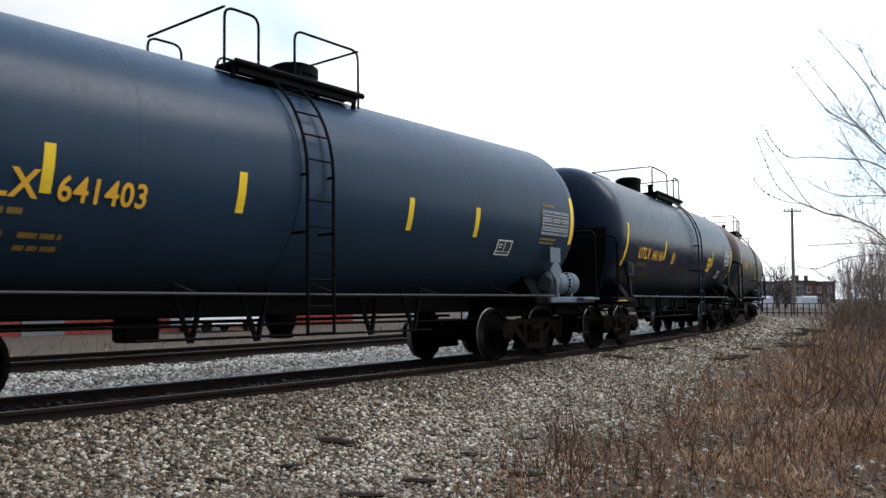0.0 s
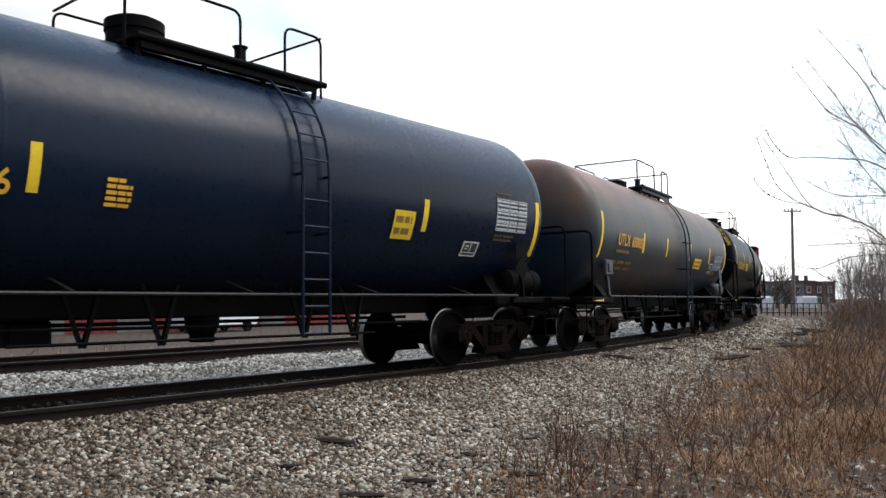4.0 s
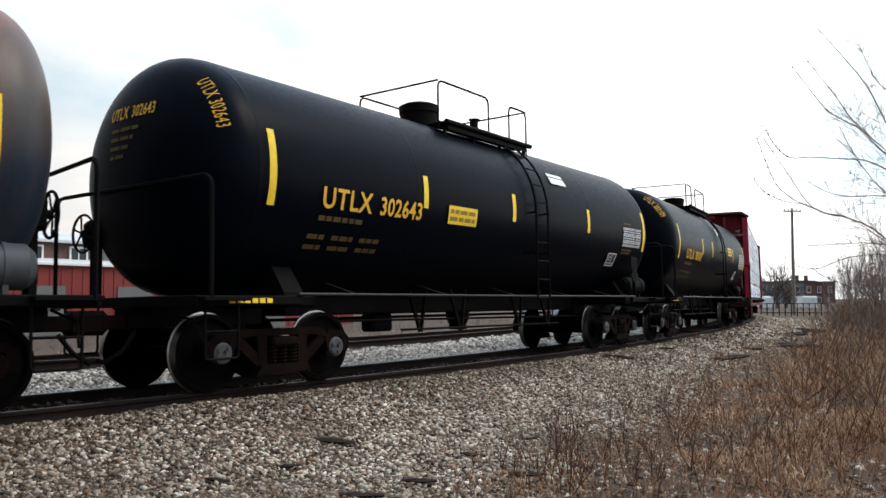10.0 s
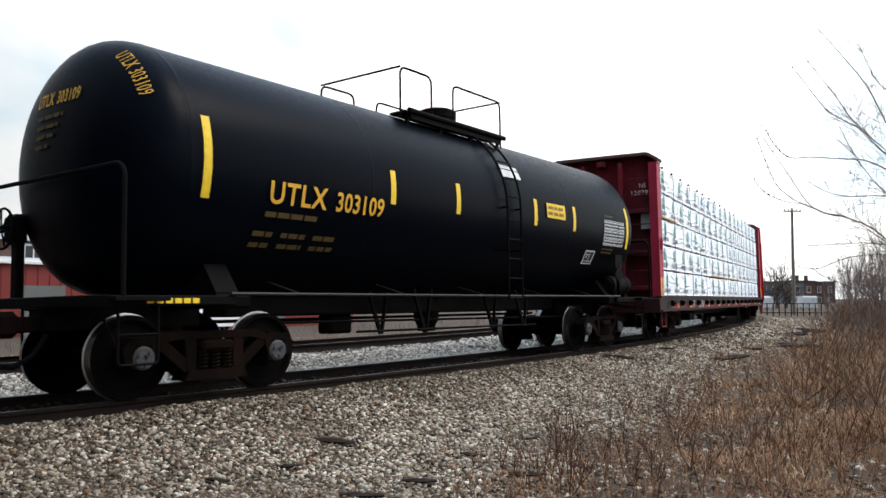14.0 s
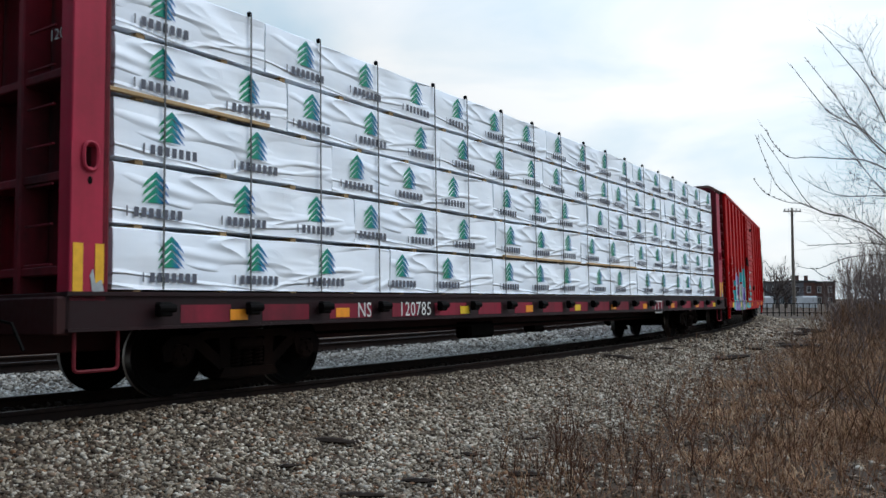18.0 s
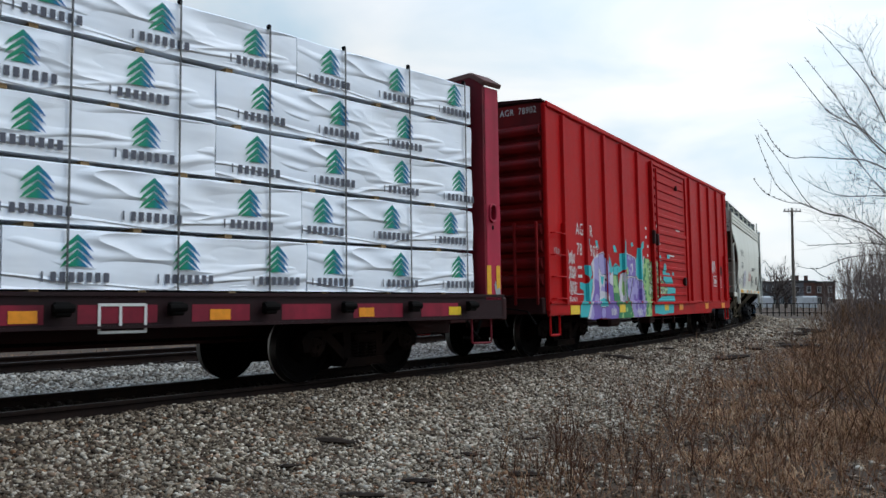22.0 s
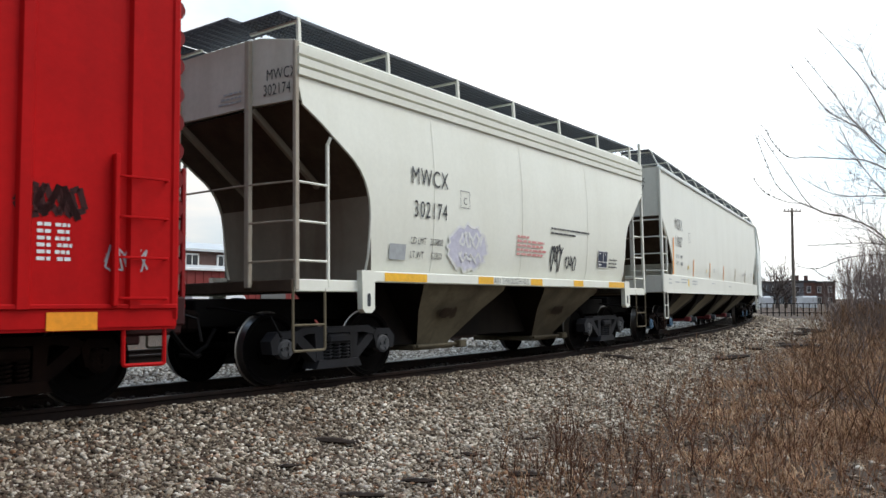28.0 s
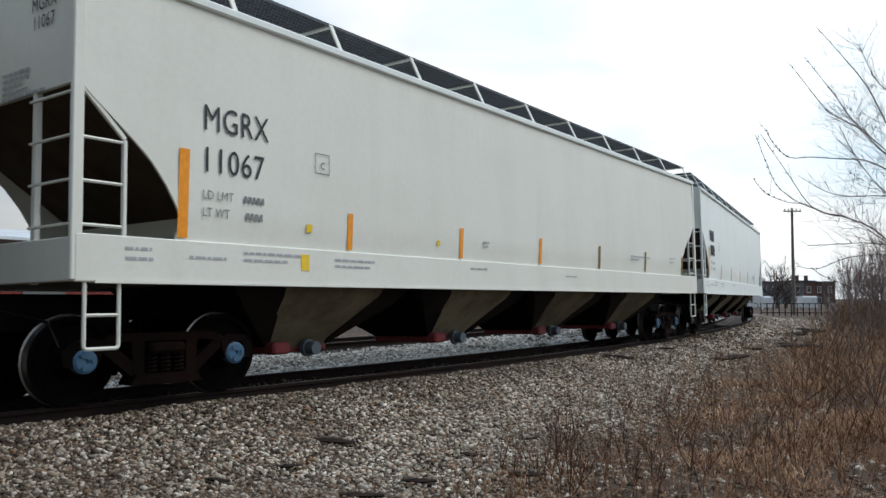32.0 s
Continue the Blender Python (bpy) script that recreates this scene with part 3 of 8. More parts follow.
def truck_pose(s, half, side):
    """A truck's pose in its car's space: it follows the curve by itself."""
    x, y, a = on_line(s + side * half)
    world_pose = Matrix.LocRotScale((x, y, 0), Euler((0, 0, a)), None) @ LEAN
    return car_pose(s, half).inverted() @ world_pose


# ---- running gear ----
def wheel_profile(r):
    return [(-0.075, 0.10), (-0.075, 0.17), (-0.02, 0.20), (-0.02, r - 0.09), (-0.068, r - 0.055), (-0.068, r - 0.004), (0.045, r + 0.003), (0.052, r + 0.022), (0.068, r + 0.022), (0.070, r - 0.06), (0.02, r - 0.10), (0.02, 0.20), (0.06, 0.17), (0.06, 0.10)]


def wheelset_mesh(r, caps):
    b = Build()
    for side in (-1, 1):
        prof = [(side * (0.765 - u), q) for u, q in wheel_profile(r)]
        b.lathe(prof, 40, axis="y")
    b.lathe([(-1.02, 0.07), (1.02, 0.07)], 16, axis="y")
    me = b.mesh("wheelset", M_WHEEL)
    me.materials.append(M_TREAD)
    for p in me.polygons:
        c = p.center
        if abs(abs(c.y) - 0.77) < 0.06 and math.hypot(c.x, c.z) > r - 0.03:
            p.material_index = 1
    caps_ = []
    for side in (-1, 1):
        c = Build()
        c.lathe([(side * 1.0, 0.125), (side * 1.10, 0.125), (side * 1.115, 0.10), (side * 1.12, 0.10), (side * 1.122, 0.03), (side * 1.10, 0.02)], 20, axis="y")
        for k in range(3):
            w = k * 2 * math.pi / 3
            c.lathe([(side * 1.115, 0.022), (side * 1.14, 0.022)], 6, (0.07 * math.cos(w), 0, 0.07 * math.sin(w)), "y")
        caps_.append(c.mesh("bearing_cap", caps))
    return me, caps_


def side_frame_mesh(material):
    """A cast side frame: top chord, sloping tension arms, columns, pedestal jaws."""
    b = Build()
    for sx in (-1, 1):
        b.prism([(sx * 1.10, 0.40), (sx * 1.13, 0.56), (sx * 1.02, 0.67), (sx * 0.76, 0.68), (sx * 0.70, 0.58), (sx * 0.75, 0.40), (sx * 0.78, 0.40), (sx * 0.80, 0.585), (sx * 0.98, 0.585), (sx * 1.01, 0.40)], -0.10, 0.10)
        b.prism([(sx * 0.78, 0.60), (sx * 0.66, 0.66), (sx * 0.22, 0.30), (sx * 0.30, 0.20)], -0.085, 0.085)
        b.prism([(sx * 0.245, 0.22), (sx * 0.36, 0.24), (sx * 0.40, 0.72), (sx * 0.245, 0.72)], -0.09, 0.09)
    b.prism([(-0.86, 0.60), (-0.60, 0.72), (0.60, 0.72), (0.86, 0.60), (0.74, 0.585), (0.5, 0.635), (-0.5, 0.635), (-0.74, 0.585)], -0.095, 0.095)
    b.prism([(-0.42, 0.18), (0.42, 0.18), (0.36, 0.29), (-0.36, 0.29)], -0.14, 0.14)
    return b.mesh("side_frame", material)


def spring_mesh(material):
    b = Build()
    for x in (-0.16, 0.0, 0.16):
        for y in (-0.07, 0.07):
            pts = [(x + 0.058 * math.cos(w * 0.9), y + 0.058 * math.sin(w * 0.9), 0.29 + 0.22 * w / 36) for w in range(37)]
            b.tube(pts, 0.014, 5)
    return b.mesh("spring_set", material)


def bolster_mesh(material):
    b = Build()
    b.box(0, 0, 0.60, 0.40, 1.7, 0.22, 0.04)
    b.box(0, 0.98, 0.56, 0.42, 0.36, 0.12, 0.03)
    b.box(0, -0.98, 0.56, 0.42, 0.36, 0.12, 0.03)
    b.lathe([(0.70, 0.22), (0.78, 0.20)], 20, axis="z")
    return b.mesh("bolster", material)


def brake_mesh(material):
    b = Build()
    for sx in (-1, 1):
        b.box(sx * 0.36, 0, 0.38, 0.09, 1.35, 0.11, 0.02)
        for sy in (-1, 1):
            b.box(sx * 0.405, sy * 0.745, 0.42, 0.07, 0.10, 0.30, 0.02)
    b.tube([(-0.36, 0.1, 0.44), (0.36, 0.1, 0.32)], 0.022)
    b.tube([(0.36, 0.1, 0.30), (0.40, 0.12, 0.95)], 0.022)
    return b.mesh("brake_beam", material)


GEAR = {}


def gear(kind):
    """Meshes for one look of truck, made once."""
    if kind not in GEAR:
        frame_mat = M_TRUCK_GREY if kind == "pale" else M_TRUCK
        caps = {"blue": M_CAP_BLUE, "grey": M_CAP, "pale": M_CAP, "rusty": M_TRUCK}[kind]
        r = 0.457
        w, c = wheelset_mesh(r, caps)
        GEAR[kind] = (r, w, c, side_frame_mesh(frame_mat), spring_mesh(frame_mat), bolster_mesh(frame_mat), brake_mesh(frame_mat))
    return GEAR[kind]


def add_trucks(car, half, kind="grey", base=1.778):
    r, wheel, cap, frame_mesh, spring, bolster, brake = gear(kind)
    car_trucks[car.name] = []
    for side in (-1, 1):
        truck = new("truck")
        truck.parent = car
        truck.location = (side * half, 0, 0)
        tagged(truck, "four-wheel truck with grimy cast side frames")
        car_trucks[car.name].append((truck, side))
        truck_wheels[truck.name] = []
        for y in (-1.0, 1.0):
            part("side_frame", frame_mesh, None, truck, at=pose(0, y, 0))
            part("spring_set", spring, None, truck, at=pose(0, y, 0))
        part("bolster", bolster, None, truck)
        part("brake_beam", brake, None, truck)
        for dx in (-base / 2, base / 2):
            ws = part("wheelset", wheel, None, truck, "two steel wheels on an axle", at=pose(dx, 0, r))
            # the end caps turn with the axle, so they are one mesh with it
            truck_wheels[truck.name].append((ws, dx, r))
            for way, me in zip((-1, 1), cap):
                cp = part("bearing_cap", me, None, truck, at=pose(dx, 0, r))
                truck_wheels[truck.name].append((cp, dx, r))


def add_coupler(car, x, sign, material, parent_label="steel knuckle coupler"):
    """Draft sill end, coupler shank and knuckle, air hose."""
    b = Build()
    b.box(x - sign * 0.38, 0, 0.83, 0.50, 0.17, 0.17, 0.02)
    b.box(x - sign * 0.05, 0.02, 0.83, 0.24, 0.27, 0.28, 0.05)
    b.box(x + sign * 0.02, -0.07, 0.83, 0.20, 0.13, 0.26, 0.04)
    part("coupler", b, M_TRUCK, car, parent_label)
    h = Build()
    h.tube([(x - sign * 0.35, -0.32, 0.72), (x - sign * 0.2, -0.34, 0.52), (x - sign * 0.02, -0.30, 0.40), (x + sign * 0.08, -0.2, 0.42)], 0.028, 6)
    part("air_hose", h, M_BLACK_STEEL, car)
    lever = Build()
    lever.tube([(x - sign * 0.50, -1.35, 0.62), (x - sign * 0.47, -1.2, 0.86), (x - sign * 0.42, -0.3, 0.98), (x - sign * 0.25, -0.05, 0.99)], 0.016, 5)
    part("uncoupling_lever", lever, M_BLACK_STEEL, car)


def loop_rail(b, pts, r=0.018, bend=0.10, n=6):
    """A tube whose corners are rounded."""
    pts = [Vector(p) for p in pts]
    out = [pts[0]]
    for i in range(1, len(pts) - 1):
        p, a, c = pts[i], pts[i - 1], pts[i + 1]
        ea, ec = (a - p), (c - p)
        k = min(bend, ea.length * 0.45, ec.length * 0.45)
        p0, p1 = p + ea.normalized() * k, p + ec.normalized() * k
        for w in (0, 0.25, 0.5, 0.75, 1):
            out.append((1 - w) ** 2 * p0 + 2 * w * (1 - w) * p + w * w * p1)
    out.append(pts[-1])
    return b.tube(out, r, n)


def flat_mark(place, u0, v0, pieces, lift=0.0):
    """Marks laid on a skin: pieces are (points, faces) in the skin's own u, v; place maps (u, v) to a point."""
    b = Build()
    for vs, fs in pieces:
        b.add([place(u0 + u, v0 + v) for u, v in vs], fs)
    return b


def rect(u, v, w, h, nu=1, nv=1):
    vs = [(u + w * i / nu, v + h * j / nv) for j in range(nv + 1) for i in range(nu + 1)]
    fs = [(j * (nu + 1) + i, j * (nu + 1) + i + 1, (j + 1) * (nu + 1) + i + 1, (j + 1) * (nu + 1) + i) for j in range(nv) for i in range(nu)]
    return vs, fs


def word_bars(rng, u, v, width, h, words=(0.08, 0.22), gap=0.03):
    """A line of small writing as plain bars."""
    out, at = [], u
    while at < u + width:
        w = min(rng.uniform(*words), u + width - at)
        if w > 0.02:
            out.append(rect(at, v, w, h, 1, 1))
        at += w + gap
    return out


def text_at(text, height, u, v, squeeze=0.8, spread=1.05):
    vs, fs = letters(text, height, squeeze, spread)
    return [(a + u, c + v) for a, c in vs], fs


def text_fit(text, height, u, v, width, spread=1.08, weight=0.0):
    """A line of text squeezed to a width."""
    vs, fs = letters(text, height, 1.0, spread, weight)
    lo, hi = min(a for a, _ in vs), max(a for a, _ in vs)
    return [((a - lo) / (hi - lo) * width + u, c + v) for a, c in vs], fs


# ---- tank cars ----
M_PANEL_INK = painted("pale_panel_print", (0.36, 0.39, 0.42), (0.24, 0.25, 0.26), 0.4, 0.6)
M_SLATE = painted("slate_blue_steel", (0.020, 0.032, 0.045), (0.03, 0.024, 0.02), 0.5, 0.5, gloss=0.15)
M_FAINT_YELLOW = painted("worn_dim_stencil", (0.12, 0.075, 0.022), (0.035, 0.025, 0.012), 0.7, 0.7)
M_PANEL_PRINT = painted("white_panel_print", (0.60, 0.62, 0.63), (0.42, 0.43, 0.43), 0.4, 0.6)
M_SIDE_BAR = painted("worn_side_bar_paint", (0.010, 0.010, 0.011), (0.022, 0.018, 0.015), 0.5, 0.45, gloss=0.3)
TANK_R, TANK_Z, HEAD = 1.50, 2.62, 0.72
BULGE = 2.5  # how square the shoulder of a tank head is


def head_out(d):
    """How far a head bulges at d, the share of the radius from its middle."""
    return HEAD * (1 - min(1, d) ** BULGE) ** (1 / BULGE)


def shoulder_skin(sign, lift, SHELL):
    """Maps u, metres out from the shell's end, and v, up along the rim, to the head's shoulder."""

    def place(u, v):
        r = TANK_R * (1 - (u / HEAD) ** BULGE) ** (1 / BULGE) + lift
        return (sign * (SHELL + u), -r * math.cos(v / TANK_R), TANK_Z + r * math.sin(v / TANK_R))

    return place



def tank_skin(lift):
    """Maps u along the tank and v up its near side to a point just off the shell."""

    def place(u, v):
        a = v / TANK_R
        r = TANK_R + lift
        return (u, -r * math.cos(a), TANK_Z + r * math.sin(a))

    return place


def head_skin(sign, lift, SHELL):
    """Maps u across and v up to a point on the head at the end of that sign, seen from outside."""

    def place(u, v):
        d = min(0.98, math.hypot(u, v) / TANK_R)
        x = SHELL + head_out(d) + lift
        return (sign * x, sign * u, TANK_Z + v)

    return place


def build_tank_car(label, centre, half_len, half, paint, mark, number, style, gear_kind="rusty"):
    rng = random.Random(style["seed"])
    SHELL = style["shell"]
    LEAD, TAIL = SHELL + style.get("lead", 0.0), SHELL + style.get("tail", 0.0)
    car = tagged(new("tank_car"), label, "tank car", "freight train")
    TRAIN.append((car, centre, half, 2))
    car_loads[car.name] = []
    prof = []
    for k in range(15):
        d = math.sin(k / 14 * math.pi / 2)
        prof.append((-LEAD - head_out(d), TANK_R * d + 1e-5))
    prof += [(x, TANK_R) for x in np.linspace(-LEAD + 0.6, TAIL - 0.6, 9)]
    for k in range(14, -1, -1):
        d = math.sin(k / 14 * math.pi / 2)
        prof.append((TAIL + head_out(d), TANK_R * d + 1e-5))
    tank = part("tank", Build().lathe(prof, 72, (0, 0, TANK_Z)), paint, car, style["tank"])
    seams = [-LEAD, TAIL] + style.get("seams", [-2.9, 2.9])
    for x in seams:
        ring = Build().lathe([(x - 0.035, TANK_R - 0.001), (x - 0.012, TANK_R + 0.0022), (x + 0.012, TANK_R + 0.0022), (x + 0.035, TANK_R - 0.001)], 72, (0, 0, TANK_Z))
        part("weld_seam", ring, paint, tank)
    # stub sills, end platforms, saddles
    dark = style.get("dark", M_BLACK_STEEL)
    for sign in (-1, 1):
        b = Build().box(sign * (half_len - 1.45), 0, 0.92, 2.0, 0.33, 0.34, 0.02).box(sign * half, 0, 1.05, 0.5, 2.7, 0.16, 0.03)
        part("draft_sill", b, dark, car)
        for y in (-1, 1):
            sad = Build()
            sad.prism([(y * 0.35, 1.10), (y * 1.22, 1.10), (y * 1.22, 1.16), (y * 0.98, 1.50), (y * 0.78, 1.34), (y * 0.35, 1.17)], sign * half - 0.16, sign * half + 0.16, "yz")
            part("saddle", sad, dark, car)
        deck = Build().box(sign * (half_len - 0.72), 0, 1.08, 0.62, 3.16, 0.05, 0.008).box(sign * (half_len - 0.42), 0, 1.06, 0.05, 2.9, 0.12, 0.01).box(sign * (half_len - 1.2), -1.36, 1.06, 1.6, 0.12, 0.11, 0.015).box(sign * (half_len - 1.2), 1.36, 1.06, 1.6, 0.12, 0.11, 0.015)
        part("end_platform", deck, style.get("deck", dark) if sign > 0 else dark, car)
        rail = Build()
        xe = sign * (half_len - 0.50)
        loop_rail(rail, [(xe, -1.56, 1.05), (xe, -1.56, 2.42), (xe, 1.56, 2.42), (xe, 1.56, 1.05)], 0.026, 0.16)
        part("end_handrail", rail, dark, car)
        for y in (-1, 1):
            step = Build()
            loop_rail(step, [(sign * (half_len - 0.55), y * 1.40, 1.05), (sign * (half_len - 0.55), y * 1.40, 0.42), (sign * (half_len - 1.0), y * 1.40, 0.42), (sign * (half_len - 1.0), y * 1.40, 1.05)], 0.016, 0.05)
            step.tube([(sign * (half_len - 0.55), y * 1.40, 0.72), (sign * (half_len - 1.0), y * 1.40, 0.72)], 0.015)
            part("sill_step", step, dark, car)
        add_coupler(car, sign * (half_len - 0.06), sign, dark)
    # side running bar under the tank
    for y in (-1, 1):
        b = Build().tube([(-half_len + 1.9, y * 1.43, 1.135), (0, y * 1.43, 1.128), (half_len - 1.9, y * 1.43, 1.135)], 0.021, 8)
        for k in range(5):
            x = (k - 2) * (half_len - 2.6) / 2.2
            b.bar((x, y * 1.42, 1.125), (x, y * 0.80, 1.30), 0.05, 0.014)
        part("side_bar", b, style.get("bar", M_SIDE_BAR), car)
    # belly: outlet, brake rigging, reservoir
    b = Build()
    b.lathe([(0.62, 0.16), (0.75, 0.22), (1.0, 0.24), (1.16, 0.3)], 16, (0.2, 0, 0), "z")
    b.box(0.2, 0, 0.58, 0.26, 0.26, 0.08, 0.02)
    part("bottom_outlet", b, dark, car)
    b = Build()
    for x, y in ((-1.9, -0.5), (-1.1, -0.75), (1.2, -0.55), (1.9, -0.8)):
        b.bar((x, y, 1.25), (x + 0.22, y - 0.05, 0.56), 0.05, 0.05)
        b.bar((x + 0.45, y, 1.25), (x + 0.24, y - 0.05, 0.56), 0.05, 0.05)
    b.tube([(-half + 0.7, -0.55, 0.78), (half - 0.7, -0.55, 0.72)], 0.022)
    b.tube([(-half + 0.7, 0.3, 0.80), (half - 0.7, 0.3, 0.80)], 0.028)
    b.tube([(-2.6, -0.9, 0.62), (2.5, -0.9, 0.60)], 0.02)
    b.box(-2.0, 0.1, 0.72, 0.5, 0.3, 0.3, 0.04)
    part("brake_rigging", b, dark, car)
    # air reservoir on the trailing platform
    rx = half_len - 1.55 + style.get("tank_shift", 0.12)
    b = Build().lathe([(rx - 0.54, 0.05), (rx - 0.52, 0.15), (rx - 0.44, 0.22), (rx + 0.44, 0.22), (rx + 0.52, 0.15), (rx + 0.54, 0.05)], 24, (0, -1.10, 1.38))
    b.box(rx - 0.25, -1.10, 1.17, 0.05, 0.3, 0.14).box(rx + 0.25, -1.10, 1.17, 0.05, 0.3, 0.14)
    for dx in (-0.25, 0.25):
        b.lathe([(rx + dx - 0.025, 0.221), (rx + dx - 0.025, 0.231), (rx + dx + 0.025, 0.231), (rx + dx + 0.025, 0.221)], 24, (0, -1.10, 1.38))
    part("air_reservoir", b, style.get("fitting", M_GREY_FITTING), car, "grey-blue air reservoir cylinder")
    if style.get("chain"):
        b = Build()
        for k in range(22):
            a = k * math.tau / 22
            b.box(rx + 0.03 + 0.012 * (k % 2), -1.10 - 0.236 * math.cos(a), 1.38 + 0.236 * math.sin(a), 0.022 + 0.02 * (k % 2), 0.03, 0.05, 0.006, Matrix.Rotation(a, 3, "X"))
        part("chain", b, M_BLACK_STEEL, car, "steel chain round the air reservoir")
    part("belly_sill", Build().box(0, 0, 1.01, 2 * half - 1.5, 0.50, 0.30, 0.03), dark, car, "black beam under the tank belly")
    # half-height shield over the lower part of the leading head
    sheet = []
    for i in range(13):
        v = -1.49 + 1.50 * i / 12
        row = []
        for j in range(17):
            w = (1.22 if v > -0.55 else 1.22 - 0.20 * (-0.55 - v) / 0.94)
            u = w * (j / 8 - 1)
            row.append((-LEAD - head_out(min(0.80, math.hypot(u, v) / TANK_R)) - 0.035, -u, TANK_Z + v))
        sheet.append(row)
    b = Build()
    b.sheet(sheet)
    b.sheet([[(x + 0.03, y, z) for x, y, z in reversed(r)] for r in sheet])
    for r in (sheet[-1], [q[0] for q in sheet], [q[-1] for q in sheet]):
        b.sheet([r, [(x + 0.03, y, z) for x, y, z in r]])
    if style.get("shielded", True):
        part("head_shield", b, style.get("shield", dark), car, "dark steel shield over the lower tank head")
    # hand brake on one end
    way, wy = style.get("brake", (-1, 1.1))
    bx, wz = way * (half_len - 0.78), 1.95
    part("brake_housing", Build().box(bx, wy, 1.50, 0.10, 0.16, 0.92, 0.02).box(bx + way * 0.03, wy, wz, 0.18, 0.30, 0.36, 0.05).lathe([(bx + way * 0.10, 0.05), (bx + way * 0.20, 0.05)], 12, (0, wy, wz)), dark, car, "black hand brake gear housing")
    b = Build()
    b.tube([(bx + way * 0.18, wy + 0.24 * math.cos(k * math.pi / 12), wz + 0.24 * math.sin(k * math.pi / 12)) for k in range(25)], 0.017, 6)
    for k in range(6):
        w = k * math.pi / 3 + 0.3
        b.tube([(bx + way * 0.20, wy, wz), (bx + way * 0.18, wy + 0.24 * math.cos(w), wz + 0.24 * math.sin(w))], 0.013, 5)
    part("brake_wheel", b, dark, car, "spoked hand brake wheel")
    # a valve box and fittings by the leading end
    b = Build().box(-half - 0.11, -1.34, 1.75, 0.44, 0.10, 0.33, 0.02).box(-half - 0.11, -1.40, 1.75, 0.24, 0.03, 0.18, 0.008).bar((-half - 0.15, -1.32, 1.58), (-half - 0.08, -1.34, 1.1), 0.08, 0.06)
    if style.get("boxed", True):
        part("valve_box", b, style.get("box", dark), car)
    # top platform, railing, manway, ladder
    px, reach = style["platform"], style.get("reach", 1.46)
    top = TANK_Z + TANK_R
    for y in (-1, 1):
        b = Build().box(px, y * 0.76, top - 0.10, 2 * reach - 0.1, 0.34, 0.04, 0.006)
        b.tube([(px - reach + 0.1, y * 0.95, top - 0.08), (px + reach, y * 0.95, top - 0.08)], 0.045, 8)
        b.box(px, y * 0.93, top - 0.17, 2 * reach - 0.3, 0.03, 0.08, 0.006)
        for x in (-0.9, -0.3, 0.3, 0.9):
            b.bar((px + x * reach, y * 0.90, top - 0.10), (px + x * reach, y * 0.86, top - 0.34), 0.05, 0.05)
        part("top_platform", b, style.get("top", dark), car, "dark steel walkway on the tank top")
    hz = 4.73
    l1, l2 = style.get("loops", (0.10, 0.82))
    for y in (-0.86, 0.86):
        rail = Build()
        loop_rail(rail, [(px - reach, y, top - 0.2), (px - reach, y, hz), (px + l1, y, hz), (px + l1, y, top - 0.1)], 0.018, 0.14)
        part("platform_handrail", rail, dark, car, "bent steel tube handrail")
        rail = Build()
        loop_rail(rail, [(px + l2, y, top - 0.1), (px + l2, y, hz), (px + reach, y, hz), (px + reach, y, top - 0.25)], 0.018, 0.14)
        part("platform_handrail", rail, dark, car, "bent steel tube handrail")
    for x in (-reach, reach):
        part("cross_rail", Build().tube([(px + x, -0.86, hz), (px + x, 0.86, hz)], 0.017), dark, car)
    dome = style.get("dome", 0.45)
    b = Build().lathe([(top - 0.08, 0.34), (top + dome - 0.19, 0.34), (top + dome - 0.18, 0.36), (top + dome - 0.05, 0.36), (top + dome - 0.01, 0.28), (top + dome, 0.0)], 28, (px + style.get("manway", -0.85), 0, 0), "z")
    part("manway", b, dark, car, "round manway cover on the tank top")
    b = Build().box(px + 0.75, 0.1, top + 0.08, 0.5, 0.5, 0.2, 0.03).lathe([(top + 0.1, 0.08), (top + 0.36, 0.08), (top + 0.40, 0.11), (top + 0.42, 0.0)], 14, (px + 0.55, -0.25, 0), "z").lathe([(top, 0.05), (top + 0.28, 0.05)], 10, (px + 1.05, 0.3, 0), "z")
    part("valve_cluster", b, style.get("top", dark), car)
    lx = style["ladder"]
    b = Build()
    for dx in (-0.22, 0.22):
        foot = style.get("ladder_foot", 1.06)
        pts = [(lx + dx, -1.60, foot), (lx + dx, -1.60, 1.4), (lx + dx, -1.60, 2.0), (lx + dx, -1.60, 2.62)]
        pts += [(lx + dx, -1.60 * math.cos(a), TANK_Z + 1.60 * math.sin(a)) for a in np.linspace(0.15, 1.05, 7)]
        b.tube(pts, 0.022, 6)
    z = foot + 0.03
    while z < 2.62:
        b.tube([(lx - 0.22, -1.60, z), (lx + 0.22, -1.60, z)], 0.014, 5)
        z += 0.33
    for a in (0.12, 0.33, 0.54, 0.75, 0.96):
        b.tube([(lx - 0.22, -1.60 * math.cos(a), TANK_Z + 1.60 * math.sin(a)), (lx + 0.22, -1.60 * math.cos(a), TANK_Z + 1.60 * math.sin(a))], 0.014, 5)
    for z in (1.9, 2.62):
        for dx in (-0.22, 0.22):
            b.bar((lx + dx, -1.60, z), (lx + dx, -1.44 if z > 2.2 else -1.28, z), 0.04, 0.03)
    part("ladder", b, style.get("ladder_paint", dark), car, "steel side ladder")
